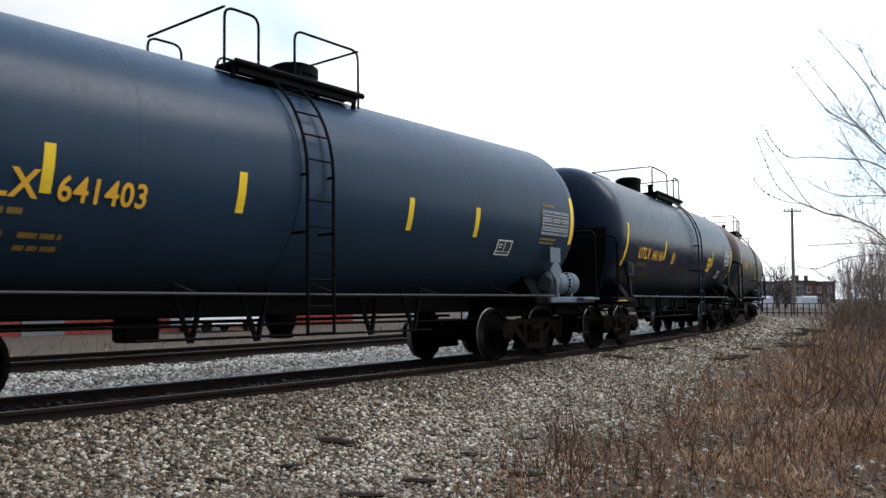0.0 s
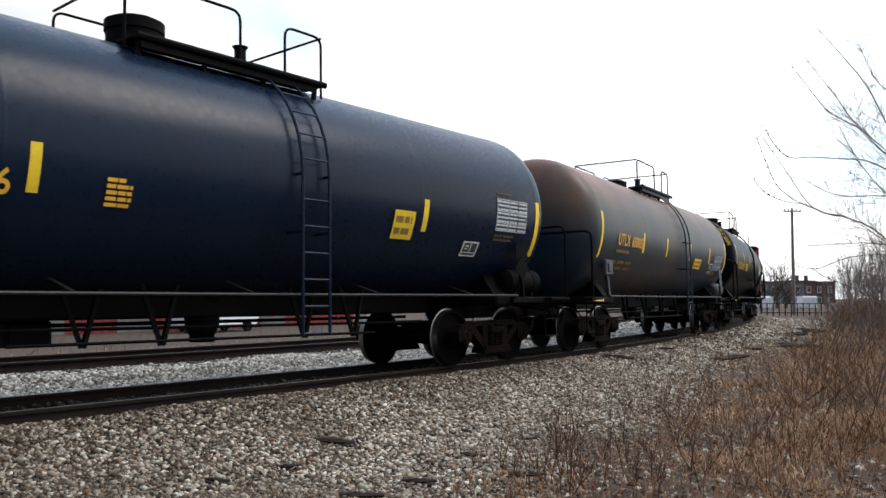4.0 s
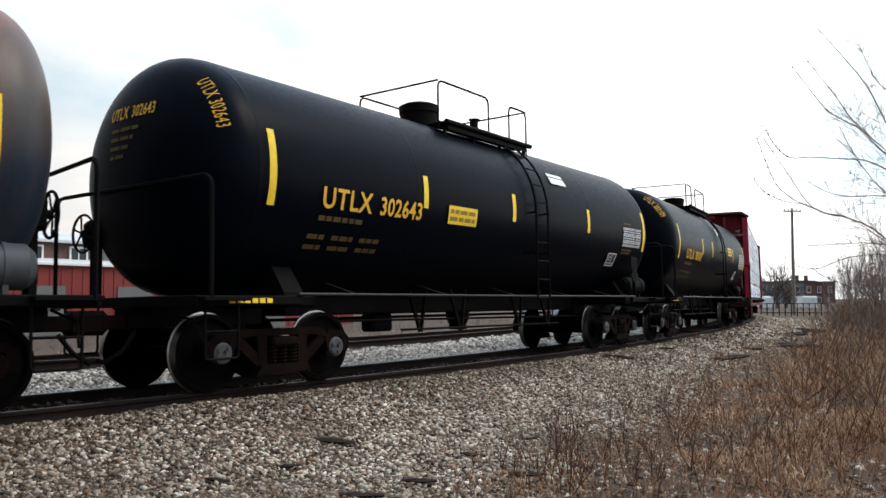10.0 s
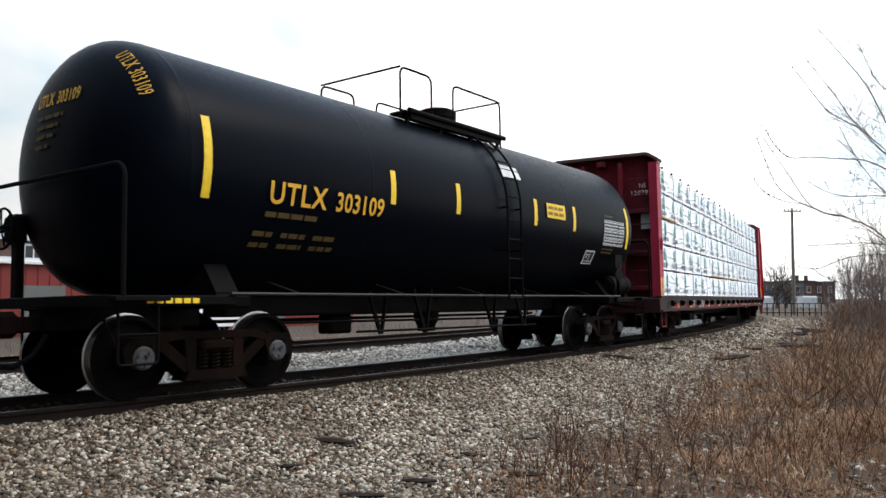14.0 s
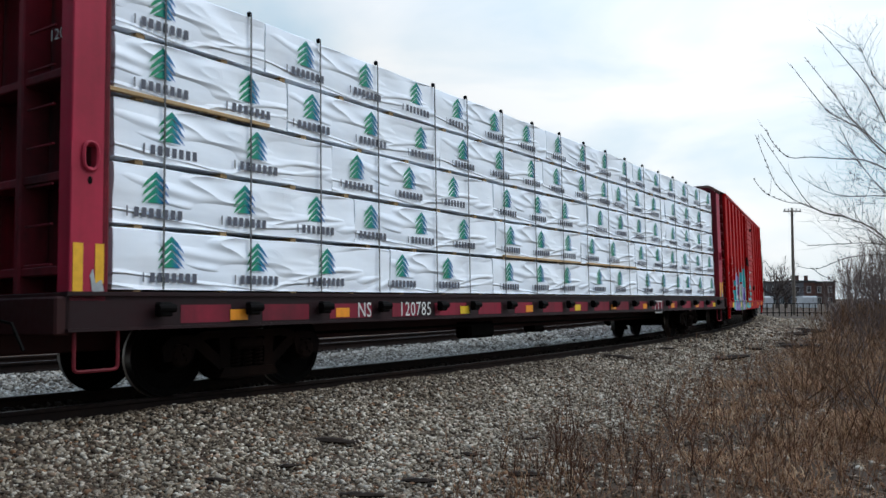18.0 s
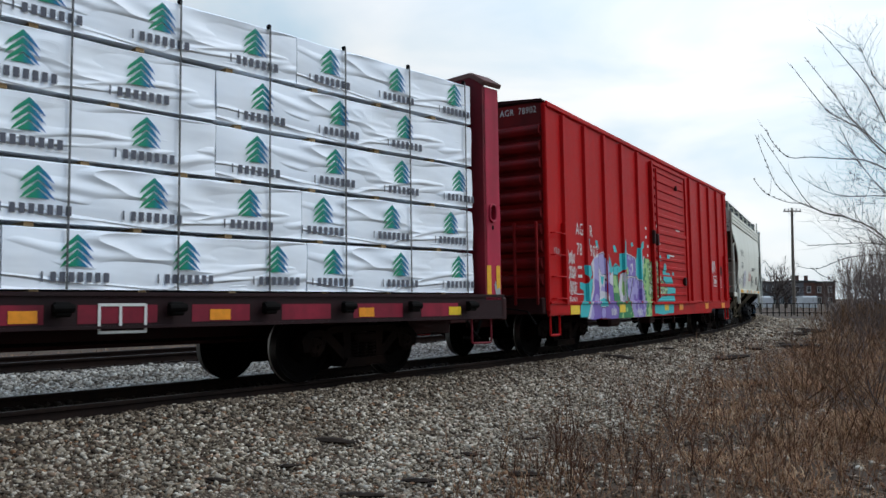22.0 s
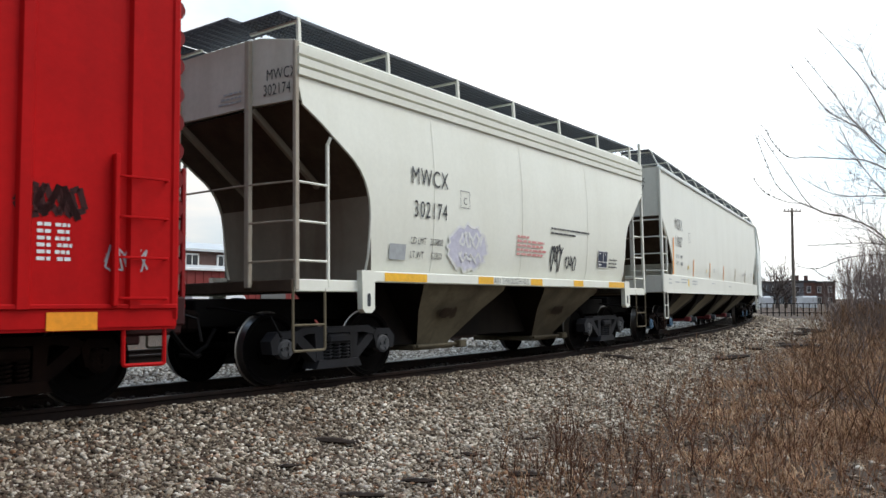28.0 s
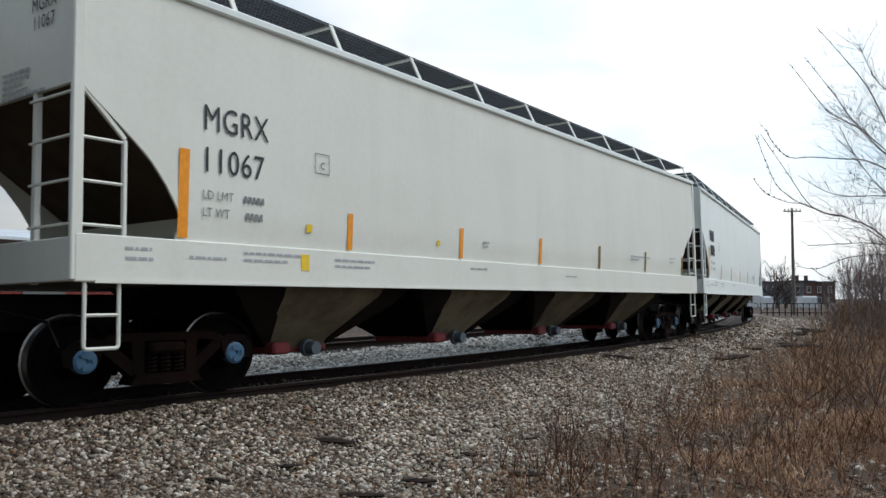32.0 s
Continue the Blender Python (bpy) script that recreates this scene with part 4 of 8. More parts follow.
    if style.get("band"):
        ring = Build().lathe([(lx - 0.24, TANK_R + 0.001), (lx - 0.235, TANK_R + 0.010), (lx + 0.235, TANK_R + 0.010), (lx + 0.24, TANK_R + 0.001)], 72, (0, 0, TANK_Z))
        part("ladder_band", ring, style["band"], tank)
    # marks on the near side; u along the car, v along the shell from its widest line
    skin = tank_skin(0.02)
    for u, v, h in style["tapes"]:
        part("reflective_tape", flat_mark(tank_skin(0.006), 0, 0, [rect(u - 0.055, v, 0.11, h, 1, 10)]), M_YELLOW_TAPE, car, "upright yellow reflective strip")
    nu, nv, nh = style["number"]
    fit = style.get("fit", (0.95, 1.12, 0.93))
    part("reporting_mark", flat_mark(skin, 0, 0, [text_fit(mark, nh, nu, nv, fit[0], 1.12, 0.02)]), style["letters"], car, "painted car letters")
    part("car_number", flat_mark(skin, 0, 0, [text_fit(number, nh * 0.92, nu + fit[1], nv, fit[2], 1.06, 0.02)]), style["letters"], car)
    small = []
    small += word_bars(rng, nu - 0.02, nv - 0.17, 0.86, 0.065)
    for dy in (0.42, 0.57):
        for at, w in ((-0.12, 0.30), (0.32, 0.40), (0.86, 0.42)):
            small += word_bars(rng, nu + at, nv - dy, w, 0.065, (0.10, 0.20), 0.025)
    part("stencil_print", flat_mark(skin, 0, 0, small), style["faint"], car, "rows of faded small stencilling")
    sx, sv, sw, sh = style["panel"]
    part("data_panel", flat_mark(tank_skin(0.008), 0, 0, [rect(sx, sv, sw, sh, 2, 6)]), style.get("panel_back", M_DARK_MARK), car, "dark data panel with pale printed rows")
    rows_ = []
    for k in range(8):
        for col in (0.0, 0.40, 0.70):
            rows_ += word_bars(rng, sx + 0.02 + col * sw, sv + 0.03 + k * (sh - 0.04) / 8, sw * (0.36 if col == 0 else 0.26), (sh - 0.04) / 8 * 0.46, (0.03, 0.09), 0.016)
    for k in (0, 2, 5, 8):
        rows_.append(rect(sx, sv + 0.012 + k * (sh - 0.04) / 8, sw, 0.010, 2, 1))
    for du in (0.0, 0.38 * sw, sw - 0.01):
        rows_.append(rect(sx + du, sv + 0.012, 0.010, sh - 0.03, 1, 4))
    part("panel_print", flat_mark(tank_skin(0.013), 0, 0, rows_), style.get("panel_ink", M_PANEL_PRINT), car)
    part("panel_heading", flat_mark(tank_skin(0.012), 0, 0, word_bars(rng, sx + 0.02, sv + sh + 0.05, 0.42, 0.035, (0.05, 0.12), 0.012)), style["faint"], car)
    part("panel_footing", flat_mark(tank_skin(0.012), 0, 0, word_bars(rng, sx + 0.0, sv - 0.09, 0.55, 0.035, (0.05, 0.12), 0.02) + word_bars(rng, sx, sv - 0.16, 0.50, 0.035, (0.05, 0.12), 0.02)), style["faint"], car)
    if "note" in style:
        yu, yv, yw, yh = style["note"]
        part("small_notice", flat_mark(skin, 0, 0, [q for k in range(5) for q in word_bars(rng, yu, yv + yh * k / 5, yw * (0.7 if k == 4 else 1), yh / 5 * 0.62, (0.06, 0.14), 0.012)]), M_YELLOW, car, "small block of yellow print")
    if "yellow" in style:
        yu, yv, yw, yh = style["yellow"]
        part("emergency_sign", flat_mark(skin, 0, 0, [rect(yu, yv, yw, yh, 2, 4)]), M_YELLOW_TAPE, car, "yellow notice panel")
        part("sign_print", flat_mark(tank_skin(0.024), 0, 0, word_bars(rng, yu + 0.04, yv + yh * 0.58, yw - 0.1, yh * 0.22) + word_bars(rng, yu + 0.04, yv + yh * 0.18, yw - 0.1, yh * 0.22)), M_FADED_YELLOW, car)
    if "white" in style:
        yu, yv, yw, yh = style["white"]
        part("white_notice", flat_mark(skin, 0, 0, [rect(yu, yv, yw, yh, 2, 4), rect(yu, yv + yh * 1.15, yw, yh * 0.5, 2, 3)]), M_WHITE_MARK, car)
    qu, qv, qw, qh = style["square"]
    fr = [rect(qu, qv, qw, 0.025, 2, 1), rect(qu, qv + qh - 0.025, qw, 0.025, 2, 1), rect(qu, qv, 0.03, qh, 1, 3), rect(qu + qw - 0.03, qv, 0.03, qh, 1, 3), rect(qu + qw * 0.50, qv + 0.07, 0.02, qh - 0.08, 1, 2), rect(qu + 0.02, qv + 0.062, qw - 0.04, 0.014, 2, 1), rect(qu + 0.07, qv + qh * 0.66, qw * 0.22, 0.022), rect(qu + 0.07, qv + qh * 0.48, qw * 0.18, 0.022)]
    part("stencil_back", flat_mark(tank_skin(0.010), 0, 0, [rect(qu, qv, qw, qh, 2, 3)]), M_DARK_MARK, car)
    part("test_stencil", flat_mark(skin, 0, 0, fr), M_WHITE_MARK, car, "small white framed test stencil")
    hs, hv = head_skin(-1, 0.014, LEAD), style.get("head", 0.66)
    nm = [text_fit(mark, 0.15, -0.46, hv, 0.38, 1.1, 0.02), text_fit(number, 0.14, 0.0, hv, 0.42, 1.1, 0.02)]
    part("head_mark", flat_mark(hs, 0, 0, nm), style["letters"], car)
    hb = []
    for k in range(4):
        hb += word_bars(rng, -0.40, hv - 0.16 - 0.11 * k, 0.56 - 0.09 * k, 0.045)
    part("stencil_print", flat_mark(hs, 0, 0, hb), style["faint"], car)
    if style.get("slant"):
        vs, fs = letters(mark + " " + number, 0.12, 0.8, 1.1)
        lo, hi = min(a for a, _ in vs), max(a for a, _ in vs)
        vs = [(0.44 - c, style["slant"] - 0.80 * (a - lo) / (hi - lo)) for a, c in vs]
        part("shoulder_mark", flat_mark(shoulder_skin(-1, 0.012, LEAD), 0, 0, [(vs, fs)]), style["letters"], car)
    # placard holder by the trailing end
    ph = half + style.get("placard", 0.04)
    b = Build().box(ph, -1.47, 1.60, 0.30, 0.02, 0.30, 0.004, Matrix.Rotation(radians(45), 3, "Y")).box(ph, -1.46, 1.88, 0.36, 0.02, 0.28, 0.004).bar((ph, -1.44, 1.5), (ph + 0.12, -1.40, 1.12), 0.06, 0.05)
    part("placard_holder", b, style.get("fitting", M_GREY_FITTING), car, "grey diamond placard holder")
    b = Build()
    for k in range(6):
        b.add(*[(lambda r_: ([(p[0], -1.427, p[1]) for p in r_[0]], r_[1]))(rect(-half_len + 0.85 + k * 0.11, 1.03, 0.085, 0.055))][0])
    part("sill_print", b, M_YELLOW_TAPE, car)
    add_trucks(car, half, gear_kind)
    return car


def tapes(end, lo, high, xs, v):
    return [(-end, lo, high), (end, lo, high)] + [(x, v, 0.48) for x in xs]


A_STYLE = dict(seed=1, brake=(1, -0.6), deck=M_GREY_FITTING, ladder_foot=0.62, shell=5.98, tank="blue-grey tank with a dull sheen", platform=-0.25, reach=1.18, loops=(-0.65, -0.04), manway=0.70, ladder=-0.51, tapes=[(-5.90, -0.45, 0.85), (6.06, -0.52, 0.90)] + [(x, -0.56, 0.48) for x in (-3.85, -1.62, 1.38, 3.02)], number=(-4.86, -0.61, 0.27), letters=M_YELLOW, faint=M_FADED_YELLOW, panel=(4.98, -0.39, 0.94, 0.47), placard=0.27, tank_shift=0.38, chain=True, panel_back=M_DARK_MARK, panel_ink=M_PANEL_INK, square=(3.70, -0.83, 0.44, 0.28), fitting=M_GREY_FITTING, band=M_GREY_TANK)
B_STYLE = dict(seed=2, lead=0.02, ladder_paint=M_NAVY_TANK, ladder_foot=0.62, shell=5.98, tank="faded blue-black tank", platform=0.05, ladder=0.76, tapes=[(-5.82, -0.83, 0.98), (6.02, -0.83, 0.98), (-2.61, -0.56, 0.48), (3.02, -0.56, 0.48)], number=(-4.86, -0.59, 0.26), letters=M_YELLOW, faint=M_FAINT_YELLOW, panel=(4.80, -0.43, 0.88, 0.56), square=(4.05, -0.9, 0.4, 0.26), yellow=(2.34, -0.70, 0.44, 0.42), note=(-1.90, -0.62, 0.28, 0.32), panel_back=M_DARK_MARK, box=M_TRUCK_GREY, fitting=M_BLACK_STEEL, placard=0.34)
C_STYLE = dict(ladder_paint=M_BROWN_TANK, fitting=M_CAP, shielded=False, seed=3, brake=(1, -0.6), ladder_foot=0.62, shell=6.02, tank="weathered grey-brown tank with rusty top", platform=0.05, ladder=0.62, tapes=tapes(5.98, -0.70, 0.98, (-3.08, -1.06, 1.35, 3.74), -0.46), number=(-4.96, -0.36, 0.25), letters=M_YELLOW, faint=M_FADED_YELLOW, panel=(4.45, -0.65, 1.1, 0.5), panel_back=M_DARK_MARK, panel_ink=M_PANEL_INK, head=0.40, fit=(0.80, 0.95, 0.80), dome=0.2, top=M_SLATE, square=(3.92, -0.76, 0.42, 0.31), yellow=(1.91, -0.67, 0.82, 0.30), box=M_CAP)
D_STYLE = dict(seed=4, lead=0.13, tail=-0.07, boxed=False, shielded=False, shell=5.78, tank="glossy black tank", platform=-0.05, ladder=0.63, tapes=tapes(5.72, -0.45, 0.92, (-2.73, -0.18, 2.78), -0.21), number=(-4.88, -0.39, 0.26), letters=M_YELLOW, faint=M_FAINT_YELLOW, panel=(4.53, -0.39, 0.98, 0.44), square=(3.92, -0.86, 0.42, 0.30), yellow=(-2.16, -0.39, 0.79, 0.28), white=(1.45, 0.68, 0.62, 0.15), slant=1.25, fitting=M_BLACK_STEEL)
E_STYLE = dict(seed=5, lead=0.12, boxed=False, shielded=False, shell=5.70, tank="clean black tank", platform=-0.05, loops=(-0.65, -0.04), manway=0.65, ladder=0.63, tapes=tapes(5.62, -0.45, 0.92, (-2.47, -0.88, 1.55, 3.07), -0.22), number=(-4.72, -0.41, 0.26), letters=M_YELLOW, faint=M_FAINT_YELLOW, panel=(4.42, -0.43, 1.0, 0.56), square=(3.72, -0.86, 0.42, 0.30), yellow=(1.94, -0.04, 0.72, 0.27), white=(0.58, 0.58, 0.62, 0.15), slant=1.50, fitting=M_BLACK_STEEL)

car_a = build_tank_car("dull blue-grey tank car with yellow lettering", 0.65, 7.35, 5.2, M_GREY_TANK, "UTLX", "641403", A_STYLE)
car_b = build_tank_car("faded blue-black tank car with yellow lettering", 15.35, 7.35, 5.2, M_NAVY_TANK, "UTLX", "641146", B_STYLE)
car_c = build_tank_car("weathered grey-brown tank car streaked with rust", 30.05, 7.35, 5.2, M_BROWN_TANK, "UTLX", "650003", C_STYLE)
car_d = build_tank_car("glossy black tank car with yellow lettering", 44.55, 7.15, 5.13, M_BLACK_TANK, "UTLX", "302643", D_STYLE, "grey")
car_e = build_tank_car("clean black tank car ahead of a lumber car", 58.85, 7.15, 5.13, M_BLACK_TANK, "UTLX", "303109", E_STYLE, "grey")


# ---- lumber car ----


def wrap_material():
    m, nt, p = principled("white_lumber_wrap", (0.74, 0.77, 0.80), 0.42)
    # soft sags along the bundle and sharp slanting creases
    f = noise_node(nt, 1.25, 2.5, 0.45, (0.6, 1.0, 1.8))
    co = nt.nodes.new("ShaderNodeTexCoord")
    mp = nt.nodes.new("ShaderNodeMapping")
    mp.inputs["Rotation"].default_value = (0, radians(28), 0)
    mp.inputs["Scale"].default_value = (0.35, 1.0, 2.4)
    cr = nt.nodes.new("ShaderNodeTexNoise")
    cr.inputs["Scale"].default_value, cr.inputs["Detail"].default_value, cr.inputs["Distortion"].default_value = 0.85, 2.0, 0.8
    nt.links.new(co.outputs["Object"], mp.inputs["Vector"])
    nt.links.new(mp.outputs["Vector"], cr.inputs["Vector"])
    crease = ramp_node(nt, cr.outputs["Fac"], [(0.44, (0, 0, 0)), (0.49, (1, 1, 1)), (0.54, (0.05, 0.05, 0.05)), (0.66, (0.0, 0.0, 0.0)), (0.69, (0.5, 0.5, 0.5)), (0.72, (0, 0, 0))])
    h = mix_node(nt, 0.4, f, crease)
    col = ramp_node(nt, noise_node(nt, 1.2, 5.0), [(0.3, (0.85, 0.91, 0.985)), (0.7, (0.91, 0.945, 0.985))])
    nt.links.new(col, p.inputs["Base Color"])
    bump_node(nt, p, h, 0.75, 0.10)
    return m


M_WRAP = wrap_material()
M_LOGO_INK = painted("slate_print", (0.10, 0.105, 0.13), (0.15, 0.155, 0.18), 0.3, 0.5)
M_CRIMSON = painted("scuffed_crimson_paint", (0.50, 0.026, 0.066), (0.15, 0.013, 0.022), 0.7, 0.5, grit=0.6)
M_SILL_PATCH = painted("faded_sill_paint", (0.30, 0.018, 0.042), (0.05, 0.010, 0.014), 0.7, 0.6)
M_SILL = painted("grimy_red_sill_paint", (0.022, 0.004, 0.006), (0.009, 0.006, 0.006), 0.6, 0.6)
M_STRAP = painted("strap_webbing", (0.09, 0.095, 0.10), (0.1, 0.1, 0.1), 0.3, 0.7)


def print_material():
    """Green print that turns blue towards the top and one side."""
    m, nt, p = principled("green_blue_print", (0.01, 0.2, 0.1), 0.5)
    co = nt.nodes.new("ShaderNodeTexCoord")
    sp = nt.nodes.new("ShaderNodeSeparateXYZ")
    nt.links.new(co.outputs["Object"], sp.inputs["Vector"])
    at = nt.nodes.new("ShaderNodeMath")
    at.operation = "MULTIPLY_ADD"
    at.inputs[1].default_value = 1.3
    nt.links.new(sp.outputs["X"], at.inputs[0])
    at.inputs[1].default_value, at.inputs[2].default_value = 2.4, 0.45
    col = ramp_node(nt, at.outputs[0], [(0.10, (0.015, 0.27, 0.10)), (0.42, (0.008, 0.24, 0.15)), (0.58, (0.008, 0.17, 0.28)), (0.80, (0.015, 0.13, 0.42))])
    nt.links.new(col, p.inputs["Base Color"])
    return m


M_LOGO_GREEN = print_material()


def logo_meshes():
    """A plain tree of slanting bands, green running into blue, and a row of bars for the word."""
    g, k = Build(), Build()
    w, h, rise = 0.165, 0.064, 0.125
    for z in (0.0, 0.080, 0.160):
        g.add([(-w, 0, z), (0.0, 0, z + rise), (0.0, 0, z + rise + h), (-w * 0.78, 0, z + h)], [(0, 1, 2, 3)])
        g.add([(w, 0, z + 0.006), (w * 0.5, 0, z + rise * 0.5 + 0.004), (0.0, 0, z + rise), (0.0, 0, z + rise + h), (w * 0.5, 0, z + rise * 0.42 + h), (w * 0.80, 0, z + h - 0.010)], [(0, 1, 4, 5), (1, 2, 3, 4)])
    for side in (-1, 1):
        g.add([(side * w * 0.70, 0, 0.012), (0, 0, 0.018), (0, 0, rise - 0.014)], [(0, 1, 2)])
    for i in range(8):
        x = -0.345 + i * 0.088
        w = 0.018 if i == 0 else 0.056
        k.add([(x, 0, 0), (x + w, 0, 0), (x + w, 0, 0.10), (x, 0, 0.10)], [(0, 1, 2, 3)])
    return g.mesh("tree_print", M_LOGO_GREEN), k.mesh("word_print", M_LOGO_INK)


LOGO = logo_meshes()


def build_bundle(x0, x1, z0, z1, near, rng):
    """One wrapped bundle of lumber, its origin at the middle of its foot."""
    w, h = x1 - x0 - 0.015, z1 - z0 - 0.046
    b = Build()
    nx = max(6, int(w / 0.12))
    half = w / 2
    sgn = -1 if near else 1
    rows = []
    seed = rng.uniform(0, 50)
    outline = [(0.60, 0.0), (0.595, h * 0.04)] + [(0.60, h * k / 8) for k in range(1, 8)] + [(0.595, h * 0.97), (0.57, h), (-0.55, h), (-0.58, h * 0.97), (-0.58, 0.02), (-0.55, 0.0)]
    for i in range(nx + 1):
        x = -half + w * i / nx
        ring = []
        for y, z in outline:
            k = noise.noise((x * 1.6 + seed, z * 3.0 + x * 0.8, y)) * 0.020 + noise.noise((x * 3 + seed, z * 6 - x * 2, 2)) * 0.005
            edge = 1 if 0 < i < nx else 0.985
            ring.append((x, sgn * (y * edge + (k if y > 0.5 else 0)), max(0.0, z + (k * 0.5 if z >= h * 0.97 else 0))))
        rows.append(ring + ring[:1])
    b.sheet(rows)
    n = len(outline)
    b.f.append(tuple(range(n - 1, -1, -1)))
    k0 = nx * (n + 1)
    b.f.append(tuple(range(k0, k0 + n)))
    ob = thing("timber_pack", "lumber bundle wrapped in creased white sheeting with green tree prints" if near else "lumber bundle wrapped in plain white sheeting", "lumber", "stacked lumber bundles", b=b, material=M_WRAP)
    sl = Build()
    for x in np.arange(-half + 0.3, half - 0.2, 1.1):
        sl.box(x, sgn * 0.02, -0.023, 0.09, 1.10, 0.044)
    part("spacer_board", sl, M_WOOD, ob, "bare wood spacer boards")
    if rng.random() < 0.13:
        part("edge_board", Build().box(rng.uniform(-0.3, 0.3), sgn * 0.602, 0.004, w * 0.92, 0.05, 0.042, 0.006), M_WOOD, ob, "yellowish lumber edge left bare")
    if near:
        x = -half + rng.uniform(0.25, 0.7)
        while x < half - 0.3:
            for me, z in ((LOGO[0], 0.205), (LOGO[1], 0.065)):
                o = part(me.name, me, None, ob, at=pose(x, -0.6165, z + 0.01))
            x += 1.2
    return ob


M_CAP_DIRT = painted("rust_grey_cap_paint", (0.15, 0.055, 0.05), (0.10, 0.075, 0.06), 0.8, 0.7)


def build_lumber_car():
    rng = random.Random(21)
    centre, half = 77.32, 8.4
    car = tagged(new("lumber_car"), "dull red bulkhead centre-beam flat car loaded with lumber", "flat car", "freight train")
    TRAIN.append((car, centre, half, 2))
    car_loads[car.name] = []
    L = 10.95
    part("deck", Build().box(0, 0, 1.10, 2 * L, 2.7, 0.08, 0.01), M_RED_DARK, car)
    for y in (-1.40, 1.40):
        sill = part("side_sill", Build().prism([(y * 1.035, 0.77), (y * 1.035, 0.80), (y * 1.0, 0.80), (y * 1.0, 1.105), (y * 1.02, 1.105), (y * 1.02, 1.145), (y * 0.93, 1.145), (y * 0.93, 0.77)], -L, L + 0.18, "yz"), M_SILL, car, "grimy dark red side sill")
    part("centre_sill", Build().box(0, 0, 0.80, 2 * L + 0.4, 0.42, 0.55, 0.02), M_RED_DARK, car)
    beam = Build().box(0, 0, 0.92, 0.10, 2.58, 0.22, 0.01).mesh("cross_beam", M_RED_DARK)
    for x in np.arange(-L + 1.0, L, 1.35):
        part("cross_beam", beam, None, car, at=pose(x, 0, 0))
    # centre beam truss between the stacks
    b = Build().box(0, 0, 4.50, 2 * L, 0.22, 0.14, 0.02)
    for x in np.arange(-9.8, 9.9, 1.4):
        b.box(x, 0, 2.80, 0.10, 0.10, 3.35, 0.01)
    part("centre_beam", b, M_MAROON, car)
    # winches and tie-down brackets along the sill
    winch = Build().box(0, -1.485, 0.97, 0.17, 0.10, 0.15, 0.02).lathe([(-0.10, 0.045), (0.10, 0.045)], 10, (0, -1.52, 0.98)).mesh("strap_winch", M_BLACK_STEEL)
    strap = Build().box(0, -1.333, 2.81, 0.020, 0.006, 3.28).mesh("tie_down_strap", M_STRAP)
    guard = Build().box(0, -1.30, 4.455, 0.05, 0.06, 0.06, 0.015).mesh("corner_guard", M_BLACK_STEEL)
    for i in range(18):
        x = -9.95 + 1.19 * i + (0.24 if i == 4 else 0)
        part("strap_winch", winch, None, car, at=pose(x, 0, 0))
        part("tie_down_strap", strap, None, car, at=pose(x + 0.1, 0, 0))
        part("corner_guard", guard, None, car, at=pose(x + 0.1, 0, 0))
    for x in (-8.9, -7.15, -4.2, -2.0, 0.1, 2.0, 4.0, 6.1, 8.28, 10.0):
        me = rng.choice((M_ORANGE_TAPE, M_ORANGE_TAPE, M_YELLOW_TAPE))
        part("reflective_tape", Build().box(x, -1.409, 0.90, 0.26, 0.006, 0.12), me, car)
    for i in range(17):
        x = -9.95 + 1.19 * i + 0.6
        part("faded_patch", Build().box(x, -1.4015, 0.92, rng.uniform(0.62, 0.9), 0.005, 0.19), M_SILL_PATCH, car, "faded red paint between the winches")
    flat = lambda u, v: (u, -1.4135, v)
    part("reporting_mark", flat_mark(flat, 0, 0, [text_at("NS", 0.20, -6.86, 0.835, 0.82)]), M_WHITE_MARK, car, "white painted car letters")
    part("car_number", flat_mark(flat, 0, 0, [text_at("120785", 0.20, -5.94, 0.835, 0.86, 1.1)]), M_WHITE_MARK, car)
    part("test_stencil", flat_mark(flat, 0, 0, [rect(4.71, 0.72, 0.5, 0.03), rect(4.71, 1.0, 0.5, 0.03), rect(4.71, 0.72, 0.03, 0.3), rect(5.2, 0.72, 0.03, 0.3), rect(4.93, 0.78, 0.03, 0.22)]), M_WHITE_MARK, car)
    # bulkheads
    for sign in (-1, 1):
        bx = -10.73 if sign < 0 else 10.91
        bulk = part("bulkhead", Build().prism([(-1.40, 1.10), (1.40, 1.10), (1.40, 4.46), (1.16, 4.64), (-1.16, 4.64), (-1.40, 4.46)], bx - sign * 0.20, bx - sign * 0.14, "yz"), M_MAROON, car, "dull red bulkhead with deep ribs")
        for y in (-1.36, 1.36):
            # each outer upright is pierced by an oblong hole
            b = Build().box(bx, y, 1.69, 0.38, 0.08, 1.28, 0.01).box(bx, y, 3.49, 0.38, 0.08, 1.92, 0.01)
            for d in (-0.125, 0.125):
                b.box(bx + d, y, 2.43, 0.13, 0.08, 0.24)
            b.box(bx + sign * 0.17, y * 0.95, 2.75, 0.04, 0.20, 3.40, 0.01)
            part("upright", b, M_CRIMSON, bulk, "scuffed crimson upright with an oblong hole")
        for y in (-0.48, 0.48):
            part("upright", Build().box(bx + sign * 0.05, y, 2.75, 0.30, 0.10, 3.5, 0.015), M_MAROON, bulk)
        for z in (1.35, 2.25, 3.25):
            part("cross_rib", Build().box(bx, 0, z, 0.34, 2.7, 0.09, 0.012), M_MAROON, bulk)
        cap = Build()
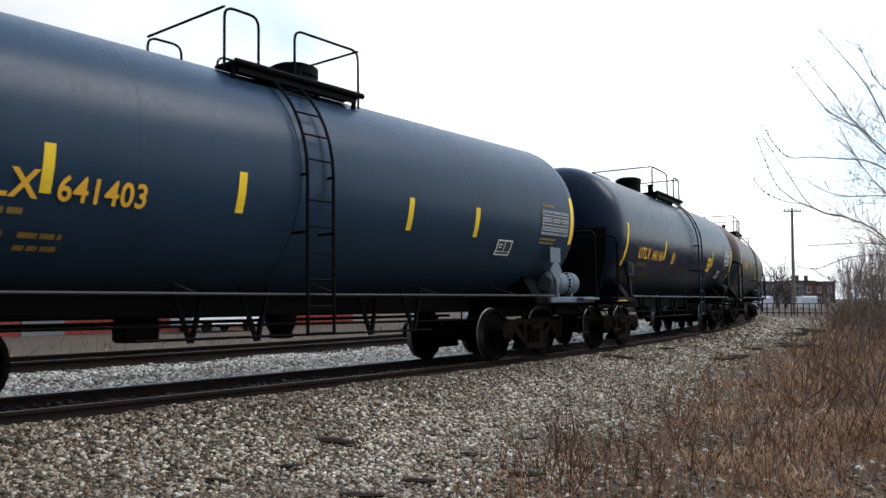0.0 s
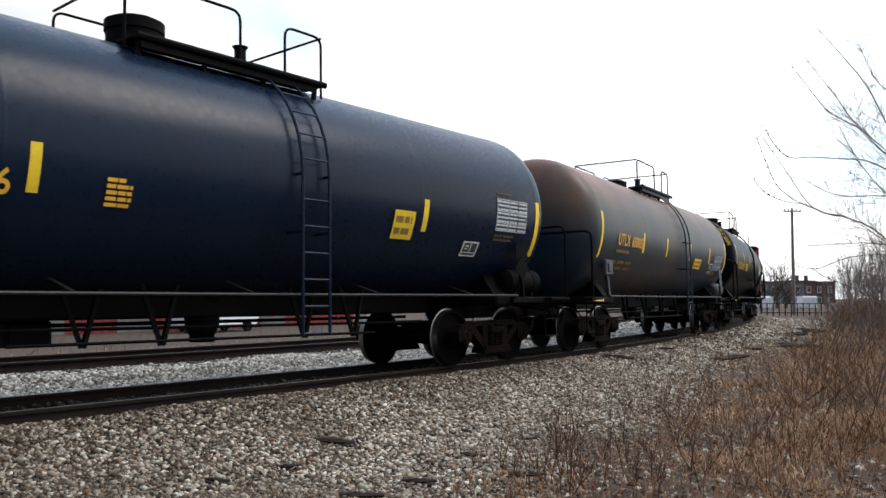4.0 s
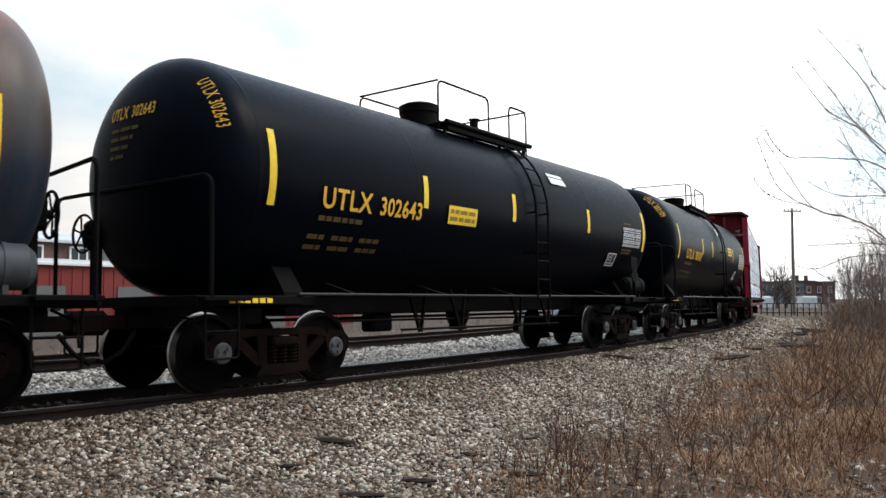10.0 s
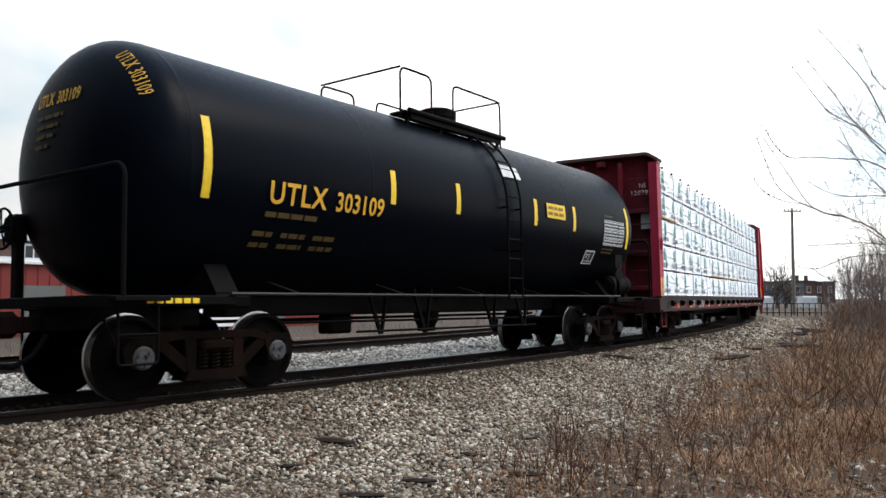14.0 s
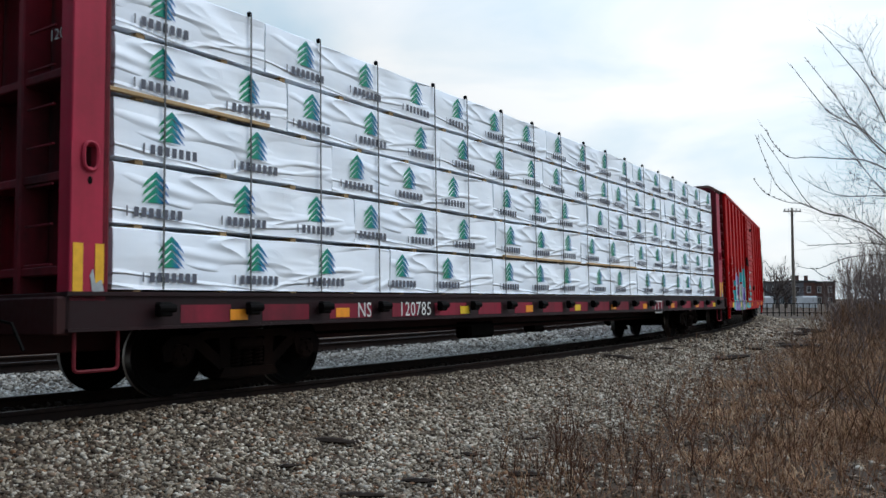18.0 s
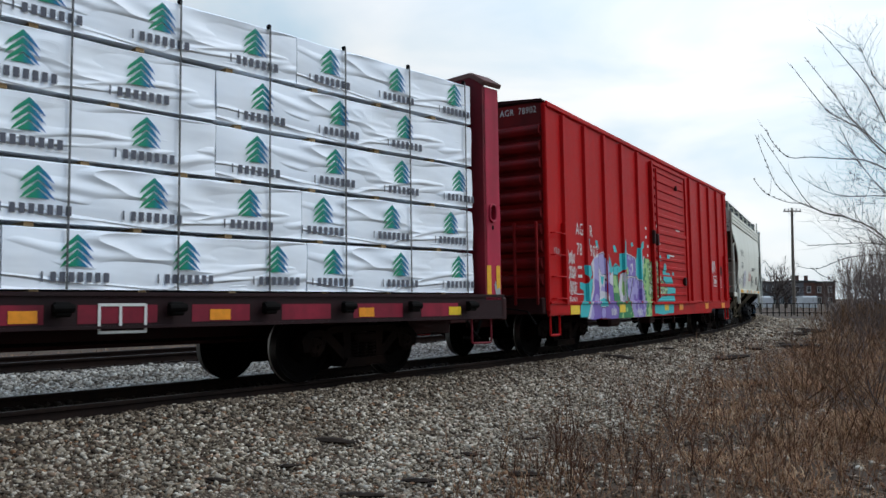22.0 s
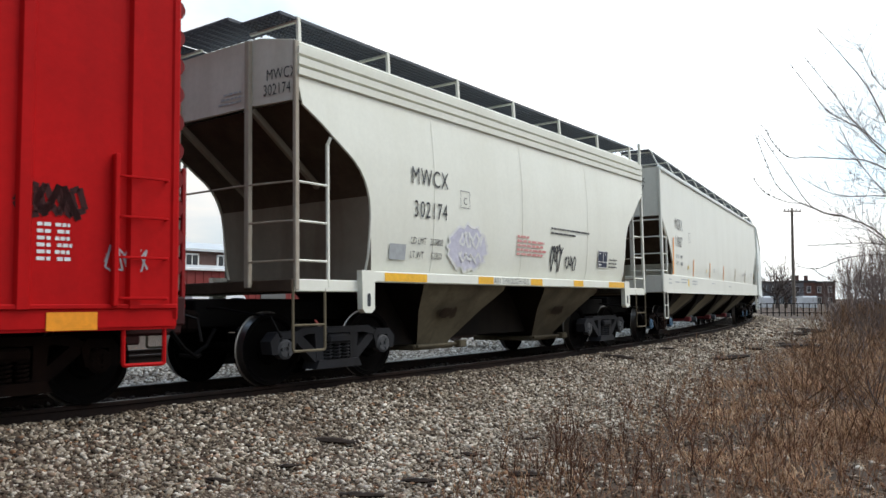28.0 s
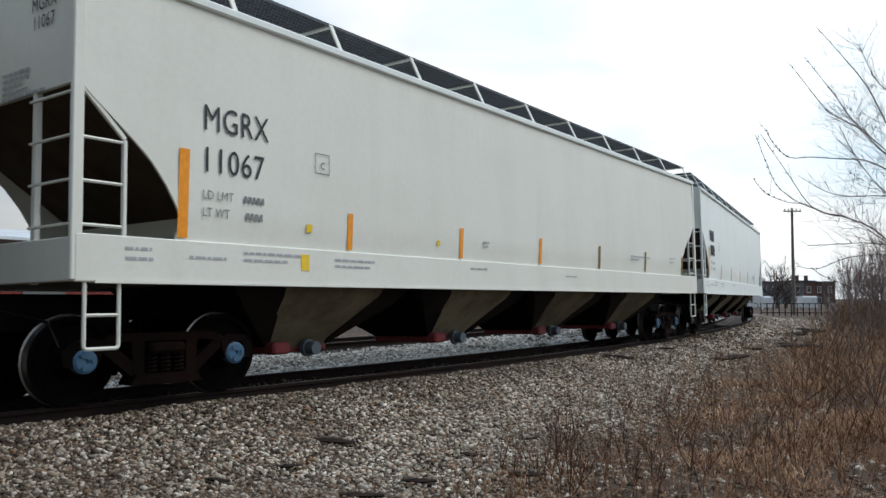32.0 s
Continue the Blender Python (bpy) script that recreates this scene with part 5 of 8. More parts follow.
        for y0, y1, z0, z1 in ((-1.44, -1.17, 4.49, 4.67), (-1.17, 1.17, 4.67, 4.67), (1.17, 1.44, 4.67, 4.49)):
            cap.bar((bx, y0, z0), (bx, y1, z1), 0.44, 0.08, 0.01)
        part("top_cap", cap, M_CAP_DIRT, bulk, "rust-grey bulkhead cap")
        # handhold ring, ladder, yellow strip on the side flange
        b = Build().tube([(bx + 0.075 * math.cos(k * math.pi / 8), -1.412, 2.43 + (0.05 if 0 < k < 8 else -0.05 if 8 < k < 16 else 0) + 0.085 * math.sin(k * math.pi / 8)) for k in range(17)], 0.020, 6)
        part("chain_ring", b, M_CRIMSON, bulk)
        part("pin_hole", Build().prism([(bx + 0.022 * math.cos(k * math.pi / 4), 2.20 + 0.04 * math.sin(k * math.pi / 4)) for k in range(8)], -1.4015, -1.405), M_BLACK_STEEL, bulk)
        for d, w, z, h in ((-0.11, 0.10, 1.36, 0.48), (0.11, 0.09, 1.41, 0.38)):
            part("edge_tape", Build().box(bx + d, -1.4035, z, w, 0.005, h), M_AMBER_TAPE, bulk, "worn orange reflective strip")
        part("scrape", Build().prism([(bx + 0.04, 1.14), (bx + 0.16, 1.15), (bx + 0.13, 1.26), (bx + 0.07, 1.22), (bx + 0.04, 1.36), (bx + 0.01, 1.30)], -1.4065, -1.409), M_GREY_MARK, bulk, "bare scraped metal")
        for z in np.arange(1.4, 4.2, 0.38):
            part("rung", Build().tube([(bx + sign * 0.25, -1.2, z), (bx + sign * 0.25, -0.75, z)], 0.014, 5), M_MAROON, bulk)
        part("hand_brake", Build().box(bx + sign * 0.32, 0.7, 1.7, 0.14, 0.3, 0.5, 0.03).lathe([(bx + sign * 0.42, 0.25), (bx + sign * 0.45, 0.25)], 18, (0, 0.7, 1.95)), M_BLACK_STEEL, car)
        part("end_sill", Build().box(bx + sign * 0.24, 0, 0.92, 0.16, 2.8, 0.36, 0.02).box(bx + sign * 0.57, 0, 0.85, 0.6, 0.36, 0.34, 0.02), M_RED_DARK, car)
        for y in (-1.38, 1.38):
            st = Build()
            loop_rail(st, [(sign * (L - 0.1), y, 0.95), (sign * (L - 0.1), y, 0.40), (sign * (L - 0.55), y, 0.40), (sign * (L - 0.55), y, 0.95)], 0.018, 0.05)
            part("sill_step", st, M_MAROON, car)
        add_coupler(car, sign * (L + 0.85), sign, M_BLACK_STEEL)
    for mark, u, v, w in (("NS", 0.92, 3.86, 0.16), ("120785", 0.72, 3.68, 0.50)):
        part("end_mark", flat_mark(lambda a, c: (-L + 0.20, -a, c), 0, 0, [text_fit(mark, 0.11, u, v, w)]), M_WHITE_MARK, car)
    part("end_patch", Build().box(-L + 0.21, -1.06, 3.02, 0.006, 0.26, 0.40), M_GREY_MARK, car, "grey repainted patch on the bulkhead")
    b = Build().tube([(-7.3, -0.5, 0.62), (7.3, -0.5, 0.60)], 0.022).tube([(-6.8, 0.6, 0.72), (6.8, 0.6, 0.72)], 0.03).box(-2.2, -0.35, 0.52, 0.9, 0.35, 0.3, 0.05).box(1.4, 0.3, 0.5, 0.55, 0.3, 0.28, 0.05)
    part("brake_rigging", b, M_BLACK_STEEL, car)
    add_trucks(car, half, "rusty")
    # the load
    cuts = ([-10.42, -5.99, -3.1, 0.92, 3.83, 7.39, 10.56], [-10.42, -6.76, -2.96, 0.6, 3.77, 7.31, 10.56], [-10.42, -7.21, -3.03, 1.0, 6.09, 10.56], [-10.42, -8.03, -4.67, -1.1, 2.4, 6.09, 10.56], [-10.42, -8.4, -4.8, -0.9, 3.77, 7.23, 10.56])
    for row, xs in enumerate(cuts):
        z0 = 1.172 + row * 0.662
        for x0, x1 in zip(xs, xs[1:]):
            for near in (True, False):
                ob = build_bundle(x0, x1, z0, z0 + 0.662, near, rng)
                place = pose((x0 + x1) / 2, -0.70 if near else 0.70, z0)
                ob.matrix_basis = place
                car_loads[car.name].append((ob, place))
    return car


build_lumber_car()

# ---- box car ----
# side red darkened for end dirt and the weaker light on these faces
M_RED_END = painted("shaded_dirty_end_paint", (0.26, 0.008, 0.009), (0.035, 0.006, 0.006), 0.9, 0.5, grit=0.6)
RIBS = (-6.69, -5.59, -4.48, -3.34, -2.19, 2.57, 3.77, 4.88, 5.98, 7.0)
M_G_PURPLE = painted("lavender_spray_paint", (0.30, 0.26, 0.52), (0.40, 0.37, 0.60), 0.6, 0.45)
M_G_DEEP = painted("deep_purple_spray_paint", (0.15, 0.085, 0.36), (0.22, 0.16, 0.42), 0.6, 0.45)
M_G_TEAL = painted("turquoise_spray_paint", (0.03, 0.42, 0.44), (0.05, 0.36, 0.40), 0.4, 0.45)
M_G_GREEN = painted("dark_green_spray_paint", (0.02, 0.17, 0.06), (0.04, 0.25, 0.10), 0.4, 0.45)
M_G_LIME = painted("lime_spray_paint", (0.30, 0.50, 0.18), (0.25, 0.42, 0.16), 0.4, 0.45)
M_G_WHITE = painted("white_spray_paint", (0.62, 0.60, 0.64), (0.45, 0.42, 0.46), 0.5, 0.5)
M_G_BLACK = painted("black_spray_paint", (0.02, 0.018, 0.02), (0.06, 0.03, 0.03), 0.4, 0.5)


def box_side_y(x, z=2.0):
    """How far the box car's near side stands out at x."""
    if z < 0.972:
        return 1.4765
    if z < 1.028:
        return 1.502
    y = 1.455
    for r in RIBS:
        if abs(x - r) < 0.055:
            return y + 0.062
        if abs(x - r) < 0.075:
            return y + 0.03
    if -1.2 < x < 2.0:
        y += 0.05 + 0.022 * (1 if math.sin(z * 2 * math.pi / 0.30) > 0 else 0) if abs(x - 0.4) < 1.45 else 0.05
    return y


def shape_in(poly, U, V):
    """Which grid points lie inside an outline."""
    inside = np.zeros(U.shape, bool)
    n = len(poly)
    for i in range(n):
        x0, y0 = poly[i]
        x1, y1 = poly[(i + 1) % n]
        if y0 == y1:
            continue
        hit = ((y0 > V) != (y1 > V)) & (U < (x1 - x0) * (V - y0) / (y1 - y0) + x0)
        inside ^= hit
    return inside


def grow(mask, k):
    out = mask.copy()
    for _ in range(k):
        m = out.copy()
        m[1:] |= out[:-1]
        m[:-1] |= out[1:]
        m[:, 1:] |= out[:, :-1]
        m[:, :-1] |= out[:, 1:]
        out = m
    return out


def build_graffiti(parent):
    """Spray paint that follows the ribs and the sill: a fine skin, coloured shape by shape."""
    step = 0.0125
    us, vs = np.arange(-6.1, 0.95, step), np.arange(0.655, 2.46, step)
    U, V = np.meshgrid(us, vs)
    sway = 0.035 * np.sin(U * 5.1 + V * 3.3) * np.sin(V * 6.7 + 1.0)
    Uw, Vw = U + 0.5 * sway, V + 0.5 * np.roll(sway, 25, 1)
    mats = dict(teal=M_G_TEAL, white=M_G_WHITE, black=M_G_BLACK, purple=M_G_PURPLE, green=M_G_GREEN, lime=M_G_LIME, deep=M_G_DEEP)
    order = list(mats)
    col = np.full(U.shape, -1)

    def paint(name, *poly, rim=0):
        m = shape_in(poly, Uw, Vw)
        if rim:
            col[grow(m, rim)] = order.index("white")
        col[m] = order.index(name)
        return m

    def spots(name, where, n, lo, hi, seed):
        rnd = random.Random(seed)
        pts = np.argwhere(where)
        for _ in range(n):
            j, i = pts[rnd.randrange(len(pts))]
            r = rnd.uniform(lo, hi)
            col[((U - U[j, i]) ** 2 + (V - V[j, i]) ** 2 < r * r) & where] = order.index(name)

    def dots(name, where, places):
        for cx, cy, r in places:
            col[((Uw - cx) ** 2 + (Vw - cy) ** 2 < r * r) & where] = order.index(name)

    def edge(name, m, k=1):
        col[grow(m, k) & ~m] = order.index(name)

    # turquoise splashes behind
    paint("teal", (-5.73, 1.73), (-5.53, 1.74), (-5.34, 1.72), (-5.30, 1.54), (-5.40, 1.46), (-5.28, 1.45), (-5.32, 1.25), (-5.48, 0.93), (-5.65, 0.70), (-6.05, 0.72), (-6.01, 1.03), (-5.79, 1.05), (-5.80, 1.24), (-5.98, 1.27), (-5.97, 1.39), (-5.68, 1.38), (-5.57, 1.46), (-5.72, 1.57))
    paint("teal", (-4.32, 2.07), (-4.16, 1.87), (-4.11, 1.74), (-3.90, 1.85), (-3.60, 1.76), (-3.60, 2.06), (-3.38, 2.10), (-3.34, 2.39), (-3.20, 2.21), (-3.17, 2.07), (-3.23, 1.76), (-4.06, 1.55), (-4.39, 1.68), (-4.46, 1.77), (-4.31, 1.74))
    paint("teal", (-2.34, 2.26), (-2.24, 2.25), (-2.16, 2.39), (-2.06, 2.38), (-2.06, 2.02), (-1.94, 2.03), (-2.12, 1.49), (-2.48, 1.62), (-2.50, 1.94), (-2.38, 2.02))
    paint("teal", (-0.43, 1.92), (-0.23, 1.98), (-0.19, 1.74), (0.14, 1.73), (0.57, 1.35), (0.55, 0.70), (-0.45, 0.68), (-1.13, 0.71), (-1.16, 1.01), (-0.25, 1.17), (-0.06, 1.39), (-0.51, 1.54))
    for drop in (((-5.07, 2.28), (-4.96, 2.28), (-4.86, 2.10), (-5.03, 2.17)), ((-4.01, 2.22), (-3.87, 2.25), (-3.74, 2.08), (-3.95, 2.07)), ((-5.58, 2.26), (-5.48, 2.29), (-5.45, 2.22), (-5.55, 2.14)), ((-0.80, 2.16), (-0.67, 2.16), (-0.50, 2.05), (-0.75, 2.03)), ((-0.11, 2.21), (0.11, 2.21), (0.15, 2.12), (-0.09, 2.09)), ((0.42, 1.78), (0.54, 1.77), (0.58, 1.64), (0.41, 1.65)), ((-1.89, 2.43), (-1.78, 2.46), (-1.80, 2.31), (-1.95, 2.23)), ((-2.79, 2.36), (-2.68, 2.40), (-2.61, 2.31), (-2.74, 2.27))):
        paint("teal", *drop)
    # first letter: lavender above, deep purple below, a thick white edge
    paint("white", (-5.35, 1.79), (-5.20, 1.90), (-4.60, 2.07), (-4.55, 2.00), (-5.12, 1.85), (-5.13, 1.66), (-5.18, 1.25), (-5.38, 0.89), (-5.52, 0.68), (-5.65, 0.68), (-5.48, 0.93), (-5.29, 1.25), (-5.25, 1.58))
    paint("white", (-4.50, 1.34), (-4.32, 1.54), (-4.06, 1.64), (-4.03, 1.20), (-4.08, 1.33))
    one = paint("purple", (-5.20, 1.88), (-4.61, 2.03), (-4.50, 1.85), (-4.38, 1.62), (-4.41, 1.42), (-4.08, 1.33), (-4.01, 0.99), (-3.76, 0.90), (-3.87, 0.65), (-5.53, 0.67), (-5.40, 0.89), (-5.20, 1.25), (-5.16, 1.66))
    col[one & (Vw < 1.42 + 0.05 * np.sin(U * 7))] = order.index("deep")
    dots("purple", one & (Vw < 1.42), ((-5.06, 1.07, 0.11), (-5.42, 0.80, 0.13), (-4.74, 0.78, 0.12), (-4.28, 1.1, 0.05), (-4.1, 0.86, 0.06)))
    edge("black", one & (Uw > -4.9))
    hole = paint("white", (-4.91, 1.72), (-4.73, 1.58), (-4.56, 1.59), (-4.61, 1.26), (-4.49, 1.11), (-4.46, 0.90), (-4.93, 0.92), (-4.89, 1.29))
    edge("black", hole)
    paint("teal", (-4.88, 1.07), (-4.63, 1.09), (-4.47, 0.98), (-4.47, 0.91), (-4.93, 0.92))
    paint("teal", (-4.82, 1.56), (-4.63, 1.55), (-4.68, 1.39), (-4.77, 1.37))
    paint("purple", (-4.72, 1.38), (-4.60, 1.30), (-4.58, 1.22), (-4.86, 1.24))
    # second letter: two greens round a white core
    two = paint("green", (-4.03, 1.58), (-3.74, 1.59), (-3.68, 1.32), (-3.63, 1.02), (-3.40, 1.02), (-3.35, 1.63), (-3.22, 1.68), (-3.19, 1.46), (-3.25, 1.28), (-2.98, 0.93), (-2.74, 0.61), (-3.85, 0.63), (-3.76, 0.90), (-3.98, 0.98), (-4.06, 1.27))
    col[two & (Uw + 0.4 * Vw < -3.22) & (Vw > 1.2)] = order.index("lime")
    spots("lime", two & (Vw < 1.3), 12, 0.03, 0.07, 4)
    spots("green", two & (Vw > 1.3), 8, 0.02, 0.05, 14)
    edge("black", two)
    core = paint("white", (-3.71, 1.32), (-3.57, 1.62), (-3.37, 1.67), (-3.40, 1.02), (-3.61, 1.00))
    paint("lime", (-3.52, 1.25), (-3.44, 1.60), (-3.40, 1.30), (-3.44, 1.12))
    edge("black", core)
    knot = paint("teal", (-4.01, 1.76), (-3.75, 1.79), (-3.75, 1.60), (-4.01, 1.59))
    edge("black", knot, 2)
    # third letter: mottled purple, white outside edge
    three = paint("purple", (-2.94, 1.53), (-2.50, 1.55), (-2.18, 1.49), (-1.89, 1.26), (-1.82, 0.92), (-1.97, 0.59), (-2.71, 0.60), (-2.94, 1.02), (-3.22, 1.28), (-3.22, 1.46))
    head = paint("deep", (-3.17, 2.10), (-2.50, 1.97), (-2.50, 1.58), (-3.19, 1.59), (-3.22, 1.76))
    spots("deep", three, 40, 0.03, 0.08, 5)
    spots("purple", head, 14, 0.02, 0.06, 15)
    edge("white", three | head, 3)
    edge("black", three | head)
    paint("white", (-2.86, 1.86), (-2.72, 1.90), (-2.68, 1.72), (-2.76, 1.66), (-2.76, 1.82))
    paint("lime", (-3.20, 1.78), (-3.02, 1.80), (-3.00, 1.62), (-3.20, 1.60))
    paint("black", (-3.0, 1.02), (-2.96, 1.02), (-2.70, 1.50), (-2.74, 1.52))
    # fourth letter: lime with dark green dots behind a white edge
    paint("white", (-1.88, 2.10), (-1.79, 2.09), (-1.93, 1.50), (-2.14, 1.50), (-2.04, 1.83))
    four = paint("lime", (-1.84, 2.06), (-1.42, 2.01), (-1.37, 1.51), (-1.35, 1.01), (-1.41, 0.64), (-1.86, 0.63), (-1.78, 1.11), (-1.96, 1.50))
    spots("green", four, 24, 0.03, 0.075, 6)
    edge("black", four)
    # worn, smeared part by the door post
    worn = shape_in([(-1.50, 1.96), (-0.85, 2.00), (-0.69, 1.53), (-0.06, 1.39), (-0.25, 1.17), (-1.20, 1.06), (-1.46, 1.11)], Uw, Vw)
    rough = np.sin(U * 31 + 5 * np.sin(V * 9)) * np.sin(V * 23 + 3 * np.sin(U * 13))
    col[worn] = order.index("lime")
    col[worn & (rough > 0.15)] = order.index("black")
    col[worn & (rough < -0.55)] = order.index("white")
    tail = shape_in([(-0.9, 1.12), (-0.86, 1.16), (0.5, 1.22), (0.5, 1.18)], Uw, Vw)
    col[tail & (col == 0)] = order.index("black")
    b = Build()
    idx, index = [], {}

    def corner(i, j):
        if (i, j) not in index:
            u, v = us[0] + i * step, vs[0] + j * step
            index[i, j] = len(b.v)
            b.v.append((u, -box_side_y(u, v) - 0.006, v))
        return index[i, j]

    for j in range(len(vs) - 1):
        for i in range(len(us) - 1):
            if col[j, i] >= 0:
                b.f.append((corner(i, j), corner(i + 1, j), corner(i + 1, j + 1), corner(i, j + 1)))
                idx.append(int(col[j, i]))
    me = bpy.data.meshes.new("graffiti")
    me.from_pydata(b.v, [], b.f)
    for name in order:
        me.materials.append(mats[name])
    me.polygons.foreach_set("material_index", idx)
    part("graffiti", me, None, parent, "purple, green and turquoise spray-painted lettering shapes")


def scribble(rng, u0, v0, w, h, n, r=0.014):
    """Hand-drawn loops as a thin painted line."""
    pts = []
    for i in range(n):
        t = i / (n - 1)
        pts.append((u0 + w * (t + 0.10 * math.sin(i * 2.1)), v0 + h * (0.5 + 0.45 * math.sin(i * 1.7 + rng.uniform(-0.6, 0.6)))))
    out = []
    for a, b in zip(pts, pts[1:]):
        d = Vector((b[0] - a[0], b[1] - a[1]))
        if d.length < 1e-6:
            continue
        nrm = Vector((-d.y, d.x)).normalized() * r
        out.append(([(a[0] + nrm.x, a[1] + nrm.y), (a[0] - nrm.x, a[1] - nrm.y), (b[0] - nrm.x, b[1] - nrm.y), (b[0] + nrm.x, b[1] + nrm.y)], [(0, 1, 2, 3)]))
    return out


def build_box_car():
    rng = random.Random(31)
    centre, half, L = 97.45, 5.89, 7.45
    car = tagged(new("box_car"), "bright red box car with graffiti along its lower side", "box car", "freight train")
    TRAIN.append((car, centre, half, 2))
    car_loads[car.name] = []
    for y in (-1, 1):
        w = part("side_wall", Build().box(0, y * 1.435, 2.73, 2 * L, 0.04, 3.92), M_RED_CAR, car, "red riveted steel side")
        rib = Build().prism([(-0.075, 0.0), (0.075, 0.0), (0.05, 0.06), (-0.05, 0.06)], 0.98, 4.56, "xy").mesh("side_rib", M_RED_CAR)
        for x in RIBS:
            part("side_rib", rib, None, w, at=pose(x, y * 1.455, 0, 0, 0, 180 if y < 0 else 0))
        b = Build().box(0, y * 1.44, 0.80, 9.6, 0.07, 0.30, 0.01)
        b.prism([(-L, 0.80), (-5.0, 0.80), (-4.7, 0.66), (-4.7, 1.0), (-L, 1.0)], y * 1.405, y * 1.475)
        b.prism([(L, 0.80), (5.0, 0.80), (4.7, 0.66), (4.7, 1.0), (L, 1.0)], y * 1.405, y * 1.475)
        b.box(0, y * 1.475, 1.0, 2 * L, 0.05, 0.05, 0.01)
        part("side_sill", b, M_RED_CAR, car)
        part("top_chord", Build().box(0, y * 1.45, 4.64, 2 * L, 0.10, 0.11, 0.02), M_RED_CAR, car)
        # door
        d = Build().box(0.4, y * 1.485, 2.72, 3.05, 0.035, 3.50, 0.006)
        door = part("door", d, M_RED_CAR, car, "red sliding door with pressed ribs")
        pr = Build().prism([(0.0, -0.05), (0.03, -0.03), (0.03, 0.03), (0.0, 0.05)], -1.36, 1.36, "yz").mesh("pressed_rib", M_RED_CAR)
        for k in range(15):
            part("pressed_rib", pr, None, door, at=pose(0.4, y * 1.50, 1.20 + k * 0.222, 0, 0, 0 if y > 0 else 180))
        fr = Build()
        for x in (-1.16, 1.96):
            fr.box(x, y * 1.50, 2.72, 0.11, 0.09, 3.55, 0.012)
        fr.box(0.4, y * 1.50, 4.46, 3.2, 0.08, 0.08, 0.012).box(0.7, y * 1.50, 0.97, 4.2, 0.07, 0.07, 0.012).box(0.4, y * 1.50, 2.78, 3.0, 0.07, 0.09, 0.01)
        part("door_frame", fr, M_RED_CAR, car)
        part("lock_rod", Build().tube([(-0.93, y * 1.555, 1.1), (-0.93, y * 1.555, 4.35)], 0.022, 6), M_RED_CAR, door)
        for x, z, w_, h_ in ((-0.93, 2.55, 0.12, 0.30), (1.55, 1.55, 0.16, 0.22), (-1.22, 2.6, 0.10, 0.34), (0.9, 4.05, 0.06, 0.14)):
            part("door_latch", Build().box(x, y * 1.545, z, w_, 0.08, h_, 0.02), M_RED_DARK, door)
    # ends with deep horizontal pressings
    for sign in (-1, 1):
        e = part("end_wall", Build().box(sign * (L - 0.02), 0, 2.78, 0.04, 2.86, 3.81), M_RED_END, car, "red end wall with deep horizontal pressings")
        pr = Build().prism([(0.0, -0.125), (0.085, -0.085), (0.115, -0.03), (0.115, 0.02), (0.09, 0.07), (0.0, 0.115)], -1.37, 1.37, "xz").mesh("end_pressing", M_RED_END)
        for k in range(10):
            part("end_pressing", pr, None, e, at=pose(sign * L, 0, 1.42 + k * 0.305, 0, 0, 0 if sign > 0 else 180))
        for y in (-1.43, 1.43):
            part("corner_post", Build().box(sign * (L - 0.02), y, 2.75, 0.09, 0.09, 3.8, 0.02), M_RED_CAR, car)
        for y in (-1, 1):
            for k in range(7):
                z = 1.08 + k * 0.40
                if z < 2.5:
                    ld = Build()
                    loop_rail(ld, [(sign * (L - 0.12), y * 1.45, z), (sign * (L - 0.12), y * 1.545, z), (sign * (L - 0.62), y * 1.545, z), (sign * (L - 0.62), y * 1.45, z)], 0.014, 0.04, 5)
                    part("grab_iron", ld, M_RED_CAR, car)
            part("ladder_stile", Build().box(sign * (L - 0.65), y * 1.50, 1.75, 0.05, 0.09, 1.5, 0.01), M_RED_CAR, car)
        el = Build()
        for k in range(4):
            el.tube([(sign * (L + 0.17), -1.30, 1.1 + k * 0.42), (sign * (L + 0.17), -0.86, 1.1 + k * 0.42)], 0.014, 5)
        for y in (-1.30, -0.86):
            el.box(sign * (L + 0.15), y, 1.72, 0.05, 0.05, 1.5, 0.01)
        part("end_ladder", el, M_RED_END, car)
        part("end_sill", Build().box(sign * (L + 0.05), 0, 0.95, 0.18, 2.8, 0.30, 0.02).box(sign * (L + 0.35), 0, 0.85, 0.7, 0.40, 0.36, 0.03).box(sign * (L + 0.16), 0, 1.14, 0.34, 1.5, 0.03), M_RED_DARK, car)
        for y in (-1.42, 1.42):
            st = Build()
            loop_rail(st, [(sign * (L - 0.1), y, 0.85), (sign * (L - 0.1), y, 0.42), (sign * (L - 0.52), y, 0.42), (sign * (L - 0.52), y, 0.85)], 0.022, 0.03)
            part("sill_step", st, M_RED_CAR, car)
        add_coupler(car, sign * (L + 0.85), sign, M_BLACK_STEEL)
    roof = Build()
    n = 20
    roof.prism([(-1.47, 4.66), (-1.44, 4.70), (0, 4.80), (1.44, 4.70), (1.47, 4.66), (0, 4.74)], -L, L, "yz")
    for k in range(n + 1):
        x = -L + 2 * L * k / n
        roof.prism([(-1.45, 4.69), (-1.40, 4.735), (0, 4.835), (1.40, 4.735), (1.45, 4.69), (0, 4.76)], x - 0.04, x + 0.04, "yz")
    part("roof", roof, M_RED_DARK, car)
    part("floor", Build().box(0, 0, 1.0, 2 * L, 2.8, 0.1), M_RED_DARK, car)
